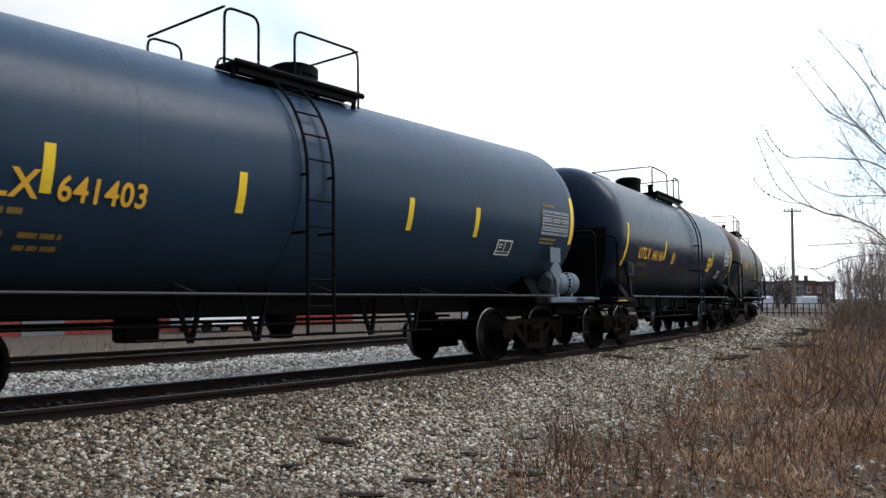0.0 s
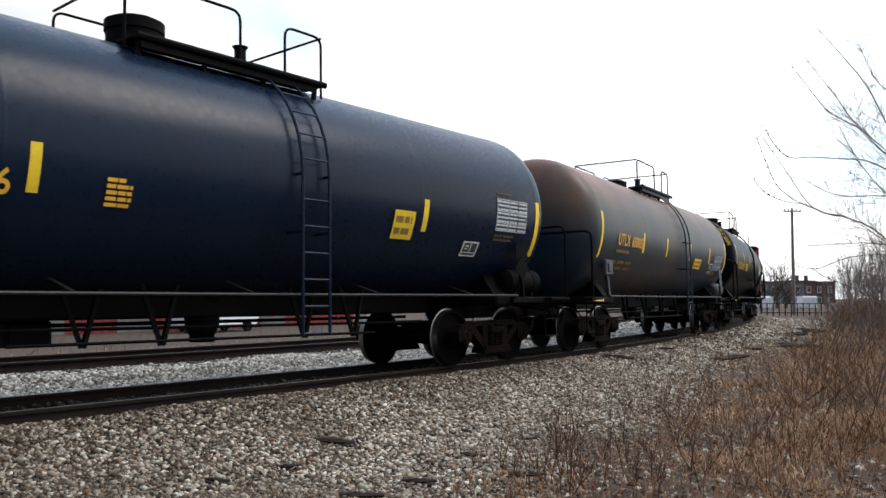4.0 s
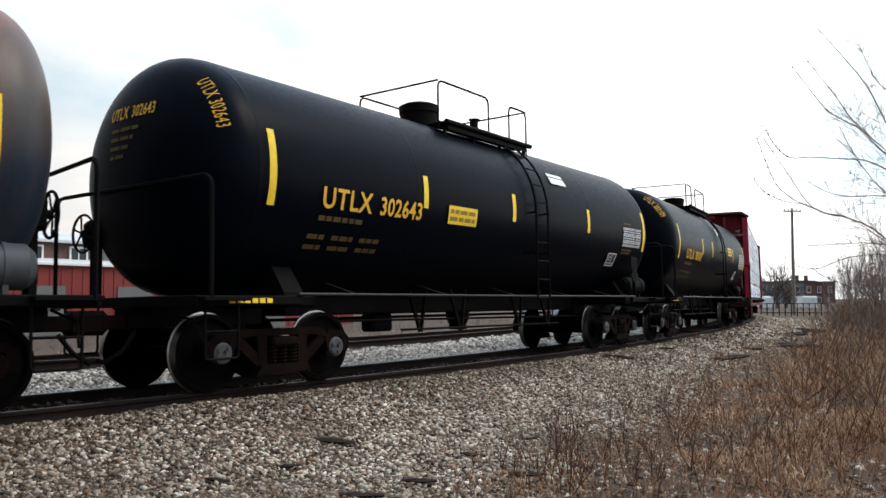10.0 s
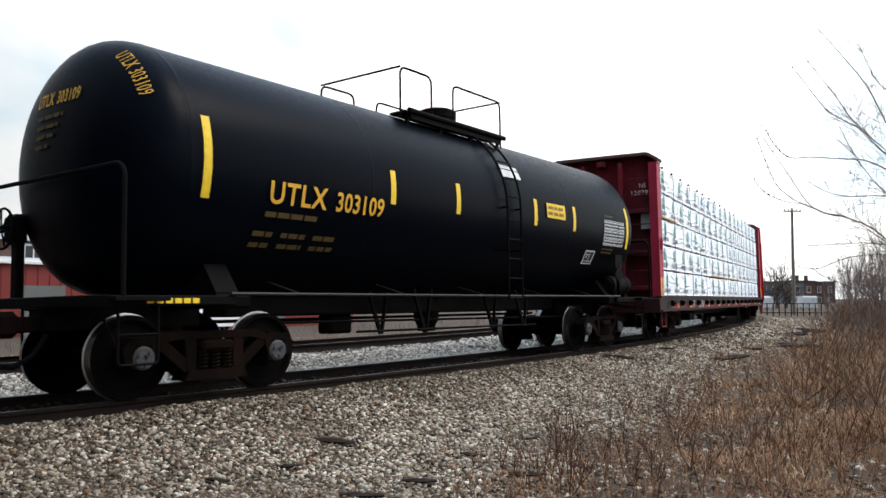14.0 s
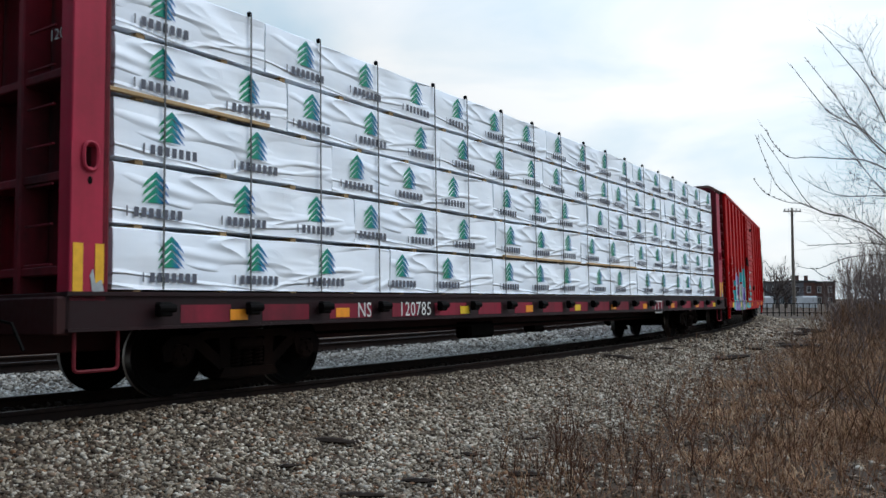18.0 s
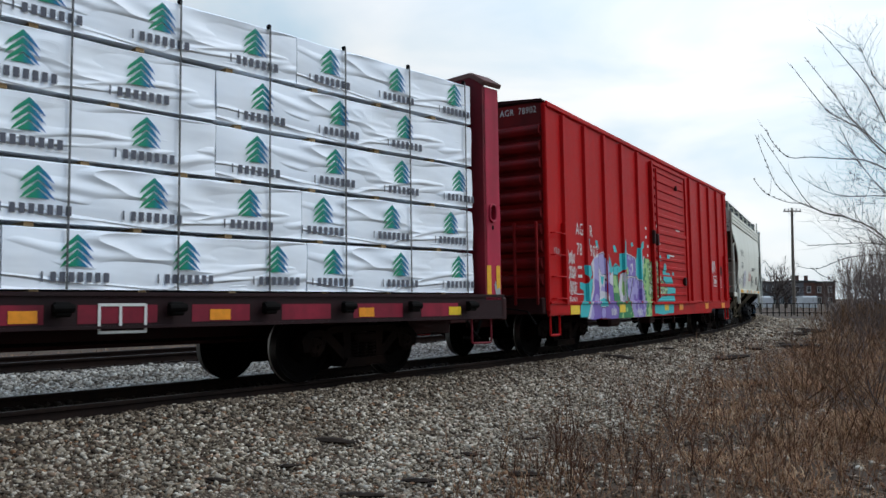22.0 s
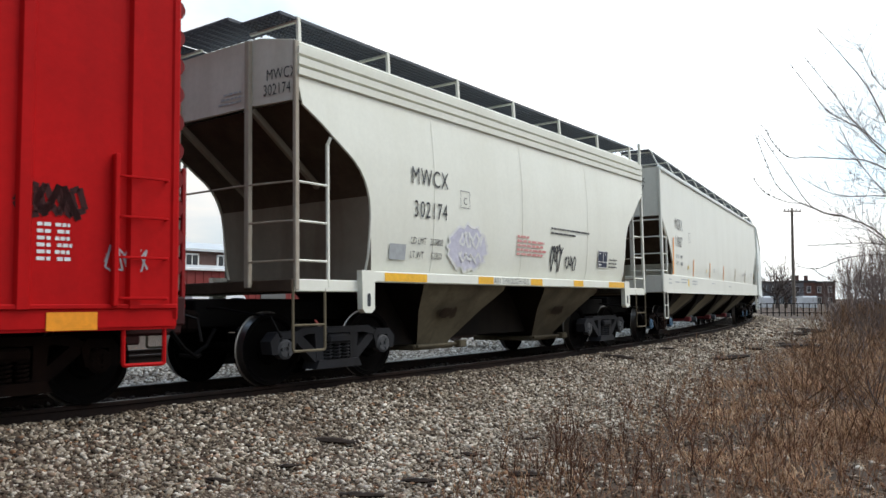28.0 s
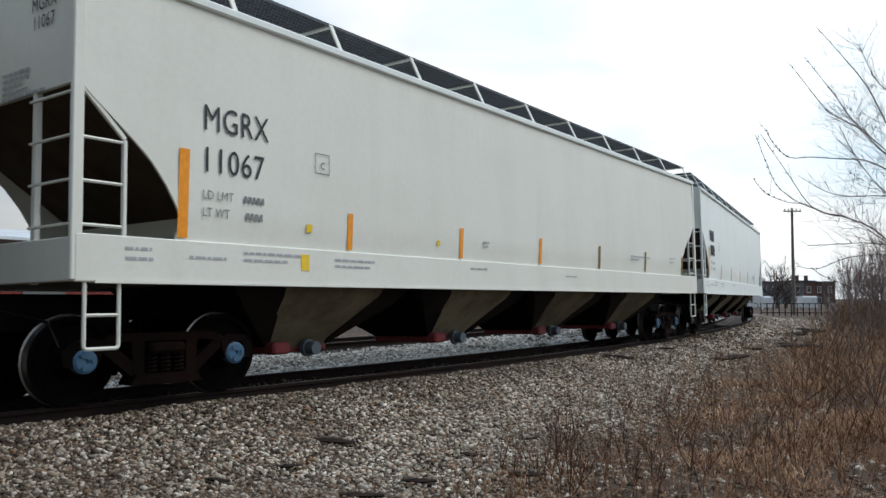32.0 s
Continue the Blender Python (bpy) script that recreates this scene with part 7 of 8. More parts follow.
    part("dark_scrawl", flat_mark(skin, 0, 0, scribble(rng, 1.02, 1.55, 0.46, 0.58, 17, 0.016) + scribble(rng, 1.08, 1.92, 0.40, 0.14, 7, 0.014) + scribble(rng, 1.62, 1.60, 0.46, 0.32, 15, 0.015)), M_DARK_MARK, car, "black scrawled paint tag")
    sk = lambda u, v: (u, -1.543, v)
    for x0, w in ((-3.79, 0.95), (-1.48, 0.45), (0.20, 0.42), (1.87, 0.42), (3.5, 0.8)):
        part("reflective_tape", flat_mark(sk, 0, 0, [rect(x0, 1.312, w, 0.115)]), M_AMBER_TAPE, car)
    part("sill_text", flat_mark(sk, 0, 0, [text_at("ARI THROUGH SILL", 0.10, -1.01, 1.325, 0.86, 1.08)]), M_DARK_MARK, car)
    add_trucks(car, half, "pale")
    return car


def build_long_hopper(centre, label, mark, number, first, paint):
    rng = random.Random(51 if first else 52)
    half = 7.74
    car = tagged(new("covered_hopper"), label, "hopper car", "freight train")
    TRAIN.append((car, centre, half, 2))
    car_loads[car.name] = []
    P, L = paint, 9.12
    prof = [(1.46, 1.68), (1.49, 2.0), (1.50, 2.8), (1.49, 3.6), (1.47, 4.30)]
    cl = cut_line([(-8.0, 1.68), (-7.92, 1.92), (-8.12, 2.25), (-8.33, 2.51), (-8.56, 2.70), (-9.08, 3.12), (-L, 3.2), (-L, 4.4)])
    for y in (-1, 1):
        dense = [(y * float(np.interp(z, [q[1] for q in prof], [q[0] for q in prof])), z) for z in np.linspace(1.68, 4.30, 24)]
        part("side_sheet", cut_sheet(Build(), dense, cl, lambda z: -cl(z), 16), P, car, "pale smooth side sheet")
        part("side_sill", Build().box(0, y * 1.47, 1.465, 2 * L, 0.07, 0.46, 0.012).box(0, y * 1.46, 1.24, 2 * L - 0.4, 0.12, 0.03), P, car, "deep pale side sill")
        part("top_chord", Build().box(0, y * 1.47, 4.33, 2 * L + 0.05, 0.10, 0.11, 0.02), M_HOPPER_GREY, car)
        walk_b = grating(Build(), -L - 0.05, L + 0.05, y * 0.55, y * 1.24, 4.79, 0.06)
        part("running_board", walk_b, M_GRATE, car, "dark grey steel grating walkway")
        for k in range(11):
            x = -L + 0.15 + k * (2 * L - 0.3) / 10
            part("walk_bracket", Build().bar((x, y * 1.45, 4.37), (x, y * 1.25, 4.79), 0.07, 0.02).bar((x, y * 1.24, 4.765), (x, y * 0.5, 4.765), 0.05, 0.03), P, car)
    part("roof", Build().prism([(-1.45, 4.36), (-0.8, 4.46), (0.8, 4.46), (1.45, 4.36), (0.8, 4.42), (-0.8, 4.42)], -L, L, "yz"), P, car)
    part("hatch", Build().box(0, 0, 4.52, 2 * L - 1.6, 0.6, 0.12, 0.03), P, car, "long trough roof hatch")
    for sign in (-1, 1):
        part("end_wall", Build().box(sign * (L - 0.03), 0, 3.75, 0.05, 2.88, 1.22, 0.01), P, car)
        part("slope_sheet", Build().sheet([[(sign * (L - 0.05), y, 3.16) for y in (-1.44, 0, 1.44)], [(sign * 6.6, y, 1.45) for y in (-1.44, 0, 1.44)]]), M_END_RUST_SHADE, car, "sloping end sheet, shade put into its dark colour")
        part("inner_bulkhead", Build().box(sign * 7.4, 0, 1.68, 0.05, 2.84, 0.7), P, car)
        part("shear_plate", Build().box(sign * 8.2, 0, 1.27, 1.8, 2.86, 0.04), M_SHADED_DUST, car)
        b = Build()
        for y in (-0.72, 0.72):
            b.box(sign * (L - 0.04), y, 2.2, 0.07, 0.07, 1.95, 0.01)
        b.box(sign * (L + 0.0), 0, 1.45, 0.06, 2.9, 0.42, 0.012)
        part("end_post", b, P, car)
        for y in (-1.47, 1.47):
            part("corner_post", Build().box(sign * (L - 0.02), y, 2.80, 0.12, 0.06, 3.1, 0.012), P, car)
            for k in range(3):
                z = 1.78 + k * 0.42
                part("ladder_rung", Build().tube([(sign * L, y, z), (sign * (L - 0.52), y, z)], 0.017, 5), P, car)
            part("ladder_stile", Build().box(sign * (L - 0.52), y, 2.15, 0.045, 0.05, 1.0, 0.008), P, car)
            part("ladder_brace", Build().bar((sign * (L - 0.05), y, 3.12), (sign * (L - 0.52), y, 2.66), 0.04, 0.04), P, car)
            st = Build()
            loop_rail(st, [(sign * (L - 0.12), y, 1.25), (sign * (L - 0.12), y, 0.60), (sign * (L - 0.48), y, 0.60), (sign * (L - 0.48), y, 1.25)], 0.02, 0.04)
            st.tube([(sign * (L - 0.12), y, 0.92), (sign * (L - 0.48), y, 0.92)], 0.017, 5)
            part("sill_step", st, P, car)
        for k in range(4):
            part("end_rung", Build().tube([(sign * (L + 0.03), -1.47, 1.78 + k * 0.42), (sign * (L + 0.03), -0.72, 1.78 + k * 0.42)], 0.017, 5), P, car)
        wheel = Build().box(sign * (L + 0.05), 0.5, 2.1, 0.12, 0.25, 0.5, 0.03)
        wheel.tube([(sign * (L + 0.16), 0.5 + 0.27 * math.cos(k * math.pi / 9), 2.2 + 0.27 * math.sin(k * math.pi / 9)) for k in range(19)], 0.018, 5)
        for k in range(4):
            wheel.tube([(sign * (L + 0.15), 0.5, 2.2), (sign * (L + 0.16), 0.5 + 0.27 * math.cos(k * 1.57), 2.2 + 0.27 * math.sin(k * 1.57))], 0.012, 4)
        part("brake_wheel", wheel, M_BLACK_STEEL, car, "spoked hand brake wheel")
        part("draft_sill", Build().box(sign * 8.6, 0, 0.95, 1.9, 0.36, 0.40, 0.02), M_BLACK_STEEL, car)
        add_coupler(car, sign * (L + 0.55), sign, M_BLACK_STEEL)
    for k, cx in enumerate((-5.35, -1.75, 1.85, 5.45)):
        rows = []
        for y in (-1, 1):
            face = [[(cx - 0.95, y * 1.38, 1.32), (cx + 1.00, y * 1.38, 1.32)], [(cx - 0.90, y * 1.27, 1.12), (cx + 0.92, y * 1.27, 1.12)], [(cx - 0.62, y * 0.60, 0.52), (cx + 0.52, y * 0.60, 0.52)], [(cx - 0.58, y * 0.58, 0.44), (cx + 0.50, y * 0.58, 0.44)]]
            part("bay_side", Build().sheet(face), M_SHADED_DUST, car, "dusty tan bay side")
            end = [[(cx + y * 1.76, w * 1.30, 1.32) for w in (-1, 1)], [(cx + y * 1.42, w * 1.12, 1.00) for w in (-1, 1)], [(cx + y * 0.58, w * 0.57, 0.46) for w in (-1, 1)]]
            part("bay_end", Build().sheet(end), M_GRIME_SHADE, car, "black sloping bay end, grime and shade in its colour")
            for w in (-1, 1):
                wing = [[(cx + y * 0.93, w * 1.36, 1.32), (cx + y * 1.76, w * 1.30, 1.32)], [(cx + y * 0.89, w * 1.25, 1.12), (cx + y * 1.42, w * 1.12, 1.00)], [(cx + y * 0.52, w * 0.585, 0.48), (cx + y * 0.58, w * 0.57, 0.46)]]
                part("bay_wing", Build().sheet(wing), M_GRIME_SHADE, car, "black bay corner, grime and shade in its colour")
        g = Build().box(cx, 0, 0.42, 1.15, 1.15, 0.10, 0.02).box(cx - 0.45, -0.66, 0.44, 0.30, 0.20, 0.16, 0.03)
        gate = part("outlet_gate", g, M_GATE_RED, car, "red discharge gate")
        part("gate_pipe", Build().lathe([(-0.84, 0.09), (-0.70, 0.09), (-0.70, 0.12), (-0.64, 0.12)], 16, (cx + 0.1, 0, 0.42), "y"), M_GREY_FITTING, gate)
    part("centre_sill", Build().box(0, 0, 1.0, 15.0, 0.3, 0.3, 0.02), M_BLACK_STEEL, car)

    def skin(u, v):
        y = float(np.interp(v, [q[1] for q in prof], [q[0] for q in prof]))
        return (u, -y - 0.016, v)

    for name, words, h, u, v, w in (("reporting_mark", mark, 0.29, -7.66, 2.92, 0.93), ("car_number", number, 0.28, -7.64, 2.46, 0.84)):
        if first:
            part(name, flat_mark(skin, 0, 0, [text_fit(words, h, u, v, w)]), M_DARK_MARK, car, "dark grey painted characters")
        else:
            part(name, flat_mark(skin, 0, 0, [rect(u + 0.22 * k, v - 0.04, 0.16, 0.33) for k in range(4)]), M_DARK_MARK, car)
    for words, u, v in (("LD LMT", -7.68, 2.16), ("LT WT", -7.68, 1.97)):
        part("load_limit_print", flat_mark(skin, 0, 0, [text_at(words, 0.10, u, v, 0.85)]), M_FAINT_INK, car)
    for u, v, w in ((-7.1, 2.165, 0.33), (-7.07, 1.975, 0.28)):
        part("weight_print", flat_mark(skin, 0, 0, word_bars(rng, u, v, w, 0.08, (0.04, 0.05), 0.02)), M_FAINT_INK, car)
    for name, words, u, v in (("end_mark", mark, 0.66, 3.97), ("end_number", number, 0.68, 3.78)):
        shapes = [text_at(words, 0.14, u, v, 0.8)] if first else [rect(u + 0.10 * k, v, 0.07, 0.14) for k in range(4)]
        part(name, flat_mark(lambda a, c: (-L - 0.012, -a, c), 0, 0, shapes), M_DARK_MARK, car)
    part("end_stencil", flat_mark(lambda a, c: (-L - 0.012, -a, c), 0, 0, [q for k in range(5) for q in word_bars(rng, 0.10, 3.40 - 0.065 * k, (0.55, 0.52, 0.4, 0.5, 0.85)[k], 0.03, (0.05, 0.12), 0.02)]), M_GREY_MARK, car, "rows of small grey stencilling")
    part("square_label", flat_mark(skin, 0, 0, [rect(-5.95, 2.66, 0.26, 0.009), rect(-5.95, 2.91, 0.26, 0.009), rect(-5.95, 2.66, 0.009, 0.26), rect(-5.70, 2.66, 0.009, 0.26), text_at("C", 0.09, -5.86, 2.72, 0.9)]), M_DARK_MARK, car)
    part("reflective_tape", flat_mark(skin, 0, 0, [rect(-7.98, 1.72, 0.13, 0.95)]), M_ORANGE_TAPE, car)
    for k in range(6):
        x = -5.33 + k * 2.65
        part("reflective_tape", flat_mark(skin, 0, 0, [rect(x, 1.72, 0.10, 0.48)]), M_ORANGE_TAPE if k < 3 else M_FADED_YELLOW, car)
    bars = []
    for x, z, w in ((-8.6, 1.46, 0.35), (-8.6, 1.56, 0.3), (-7.85, 1.5, 0.5), (-7.1, 1.58, 0.9), (-7.1, 1.5, 0.7), (-5.6, 1.56, 0.8), (-5.6, 1.48, 0.7), (-2.4, 1.55, 0.5), (1.0, 1.5, 0.5), (-2.0, 2.0, 0.2), (-2.0, 1.93, 0.2), (4.4, 2.05, 1.2), (4.4, 1.98, 0.5), (7.0, 2.1, 0.4), (7.0, 2.0, 0.3)):
        bars += word_bars(rng, x, z, w, 0.03, (0.04, 0.14), 0.02)
    part("stencil_print", flat_mark(lambda u, v: (u, min(skin(u, v)[1], -1.512 if v < 1.7 else 0), v), 0, 0, bars), M_GREY_MARK, car)
    if first:
        part("yellow_dot", flat_mark(skin, 0, 0, [rect(-6.1, 1.90, 0.10, 0.10), rect(-3.3, 1.88, 0.07, 0.09)]), M_YELLOW_TAPE, car)
        part("yellow_dot", flat_mark(lambda u, v: (u, -1.511, v), 0, 0, [rect(-6.2, 1.42, 0.14, 0.2)]), M_YELLOW_TAPE, car)
    add_trucks(car, half, "blue" if first else "grey")
    return car


build_small_hopper()
build_long_hopper(127.60, "pale cream four-bay covered hopper with orange strips", "MGRX", "11067", True, M_HOPPER_PALE)
build_long_hopper(146.75, "light grey four-bay covered hopper behind a cream one", "", "", False, M_HOPPER_GREY)


# ---- plants ----
M_GRASS = pebbles("dead_grass", [(0.0, (0.071, 0.031, 0.016)), (0.22, (0.427, 0.237, 0.123)), (0.45, (0.285, 0.136, 0.070)), (0.66, (0.532, 0.331, 0.184)), (0.80, (0.779, 0.559, 0.353)), (0.88, (0.342, 0.153, 0.077)), (1.0, (0.043, 0.021, 0.012))], 0.95, 1.1, stain=((0.17, 0.086, 0.044), 0.9, 0.6))
M_TWIG = pebbles("dry_twig", [(0.0, (0.071, 0.029, 0.015)), (0.5, (0.237, 0.106, 0.055)), (1.0, (0.494, 0.306, 0.167))], 0.95, 6.0)
M_GREY_TWIG = pebbles("grey_twig", [(0.0, (0.07, 0.055, 0.05)), (0.5, (0.13, 0.105, 0.095)), (1.0, (0.20, 0.165, 0.15))], 0.95, 6.0)
M_FAR_TWIG = pebbles("hazy_far_twig", [(0.0, (0.10, 0.075, 0.065)), (0.5, (0.16, 0.12, 0.105)), (1.0, (0.22, 0.175, 0.16))], 0.95, 6.0)
M_RED_TWIG = pebbles("red_brown_thicket", [(0.0, (0.045, 0.022, 0.012)), (0.5, (0.15, 0.076, 0.040)), (1.0, (0.32, 0.20, 0.115))], 0.95, 6.0)
M_WEED = pebbles("dark_weed_stem", [(0.0, (0.034, 0.014, 0.009)), (0.6, (0.095, 0.042, 0.024)), (1.0, (0.19, 0.10, 0.058))], 0.95, 6.0)
M_LEAF = pebbles("dead_leaf", [(0.0, (0.07, 0.033, 0.02)), (0.5, (0.15, 0.08, 0.045)), (1.0, (0.24, 0.15, 0.085))], 0.9, 20.0)


def stuff_mesh(name, label, category, verts, tris, material):
    """One joined mesh from arrays."""
    V, F = np.asarray(verts, np.float32), np.asarray(tris, np.int32)
    me = bpy.data.meshes.new(name)
    me.vertices.add(len(V))
    me.vertices.foreach_set("co", V.reshape(-1))
    me.loops.add(F.size)
    me.loops.foreach_set("vertex_index", F.reshape(-1))
    me.polygons.add(len(F))
    me.polygons.foreach_set("loop_start", np.arange(0, F.size, 3, dtype=np.int32))
    me.polygons.foreach_set("loop_total", np.full(len(F), 3, np.int32))
    me.update(calc_edges=True)
    me.materials.append(material)
    return tagged(new(name, me), label, category, kind="stuff")


def blade_field(places, rng):
    """Bent grass blades: each place is (x, y, z, height, width)."""
    P = np.array(places)
    n = len(P)
    a = rng.uniform(0, 2 * math.pi, n)
    bend = P[:, 3] * rng.uniform(0.3, 1.6, n)
    dx, dy = np.cos(a), np.sin(a)
    wx, wy = -dy * P[:, 4] / 2, dx * P[:, 4] / 2
    V = np.zeros((n, 5, 3))
    for i, (t, k) in enumerate(((0, 1), (0, -1), (0.55, 0.8), (0.55, -0.8), (1, 0))):
        V[:, i, 0] = P[:, 0] + dx * bend * t * t + wx * k
        V[:, i, 1] = P[:, 1] + dy * bend * t * t + wy * k
        V[:, i, 2] = P[:, 2] - 0.02 + P[:, 3] * t * (1 - 0.25 * t * bend / (P[:, 3] + 1e-6))
    F = np.array([(0, 1, 3), (0, 3, 2), (2, 3, 4)])[None] + (np.arange(n) * 5)[:, None, None]
    return V.reshape(-1, 3), F.reshape(-1, 3)


def verge(l, s):
    """How thickly dead grass grows: 0 on bare ballast, 1 in the verge."""
    e = verge_edge(s)
    return 0.04 * ease(e - 1.6, e - 0.4, l) + 0.96 * ease(e - 0.5, e + 1.0, l + 0.7 * noise.noise((s * 0.45, l * 0.7, 2)))


def build_grass():
    rnd, rng = random.Random(71), np.random.default_rng(72)
    near, low = [], []
    tries = 0
    while len(near) < 118000 and tries < 460000:
        tries += 1
        y = 3.0 + 48 * rnd.random() ** 2.0
        x = y * rnd.uniform(-0.12, 0.75)
        l, s = side_of(x, y)
        v = verge(l, s)
        if l < 1.9 or rnd.random() > v * (0.42 + 0.9 * noise.noise((x * 0.9, y * 0.9, 9))) * (0.55 + 0.45 * ease(6, 10, y)):
            continue
        tall = 0.06 + 0.125 * ease(0.3, 2.4, l - verge_edge(s)) * ease(5.5, 10.5, y) + 0.05 * ease(1, 3, l - verge_edge(s)) * (0.6 + 0.4 * noise.noise((x * 0.5, y * 0.5, 4)))
        h = tall * rnd.uniform(0.4, 1.5) * (0.8 + 0.7 * noise.noise((x * 0.55, y * 0.55, 14)))
        near.append((x, y, ground_height(x, y, l, s), h, rnd.uniform(0.0026, 0.0085) * (1 + y * 0.06)))
    # the verge goes on round and behind the camera
    for _ in range(26000):
        x, y = rnd.uniform(-12, 26), rnd.uniform(-14, 32)
        if y > 3.0 and -0.12 < x / y < 0.75:
            continue
        l, s = side_of(x, y)
        if l > 3.0 and rnd.random() < verge(l, s) and math.hypot(x, y) > 0.8:
            near.append((x, y, ground_height(x, y, l, s), rnd.uniform(0.08, 0.3), rnd.uniform(0.010, 0.02)))
    V, F = blade_field(near, rng)
    stuff_mesh("dead_grass", "brown dead grass over the verge", "grass", V, F, M_GRASS)
    far = []
    for _ in range(9000):
        s, l = rnd.uniform(-8, 60), -rnd.uniform(8.2, 17)
        x, y, a = on_line(s, l)
        far.append((x, y, ground_height(x, y, l, s), rnd.uniform(0.04, 0.14), rnd.uniform(0.012, 0.02)))
    V, F = blade_field(far, rng)
    stuff_mesh("bank_grass", "brown dead grass on the bank behind the second track", "grass", V, F, M_GRASS)
    # litter of dead leaves on the stones by the verge
    lv = []
    while len(lv) < 9000:
        y = 4.0 + 16 * rnd.random() ** 1.5
        x = y * rnd.uniform(-0.6, 0.7)
        l, s = side_of(x, y)
        if 1.7 < l < 9 and rnd.random() < 0.12 + verge(l, s):
            lv.append((x, y, ground_height(x, y, l, s) + 0.025, rnd.uniform(0.012, 0.035), 0.02))
    P = np.array(lv)
    n = len(P)
    V = np.zeros((n, 4, 3))
    a = rng.uniform(0, 6.28, n)
    for i, (u, w) in enumerate(((1, 0), (0, 0.6), (-1, 0), (0, -0.6))):
        V[:, i, 0] = P[:, 0] + P[:, 3] * (u * np.cos(a) - w * np.sin(a))
        V[:, i, 1] = P[:, 1] + P[:, 3] * (u * np.sin(a) + w * np.cos(a))
        V[:, i, 2] = P[:, 2] + rng.uniform(-0.008, 0.02, n)
    F = np.array([(0, 1, 2), (0, 2, 3)])[None] + (np.arange(n) * 4)[:, None, None]
    stuff_mesh("leaf_litter", "scattered brown dead leaves", "leaves", V.reshape(-1, 3), F.reshape(-1, 3), M_LEAF)


build_grass()


class Twigs:
    """Collects thin three-sided twigs for one mesh."""

    def __init__(self):
        self.v, self.f = [], []

    def add(self, pts, r0, r1):
        n = len(pts)
        k = len(self.v)
        for i, p in enumerate(pts):
            d = pts[min(i + 1, n - 1)] - pts[max(i - 1, 0)]
            d.normalize()
            a = d.cross(Vector((0.3, 0.2, 1)) if abs(d.z) < 0.95 else Vector((1, 0, 0)))
            a.normalize()
            c = d.cross(a)
            r = r0 + (r1 - r0) * i / (n - 1)
            for w in (0, 2.094, 4.189):
                self.v.append(p + (a * math.cos(w) + c * math.sin(w)) * r)
        for i in range(n - 1):
            for j in range(3):
                q = k + i * 3
                u, w = q + j, q + (j + 1) % 3
                self.f += [(u, w, w + 3), (u, w + 3, u + 3)]
        self.f.append((k + (n - 1) * 3, k + (n - 1) * 3 + 1, k + (n - 1) * 3 + 2))


def sprout(tw, rng, p, d, length, r, depth, rise=0.15, spread=0.7, kids=4, segs=5):
    """A limb that wanders, tapers and bears smaller ones."""
    pts, dirs = [p.copy()], []
    dd = d.normalized()
    for i in range(segs):
        dd = (dd + Vector((rng.gauss(0, 0.10), rng.gauss(0, 0.10), rng.gauss(0, 0.08) + rise * 0.12))).normalized()
        pts.append(pts[-1] + dd * (length / segs))
        dirs.append(dd.copy())
    tw.add(pts, r, r * (0.45 if depth else 0.25))
    if depth <= 0:
        return
    for k in range(kids):
        t = rng.uniform(0.25, 1.0)
        i = min(segs - 1, int(t * segs))
        base = pts[i].lerp(pts[i + 1], t * segs - i)
        side = dirs[i].cross(Vector((rng.gauss(0, 1), rng.gauss(0, 1), rng.gauss(0, 1)))).normalized()
        nd = (dirs[i] * (1 - spread * 0.4) + side * spread + Vector((0, 0, rise))).normalized()
        sprout(tw, rng, base, nd, length * rng.uniform(0.35, 0.62), r * 0.5, depth - 1, rise, spread, max(2, kids - 1), max(3, segs - 1))


def twig_part(name, tw, material, parent, label=""):
    me = bpy.data.meshes.new(name)
    me.from_pydata([tuple(p) for p in tw.v], [], tw.f)
    me.materials.append(material)
    return part(name, me, None, parent, label)


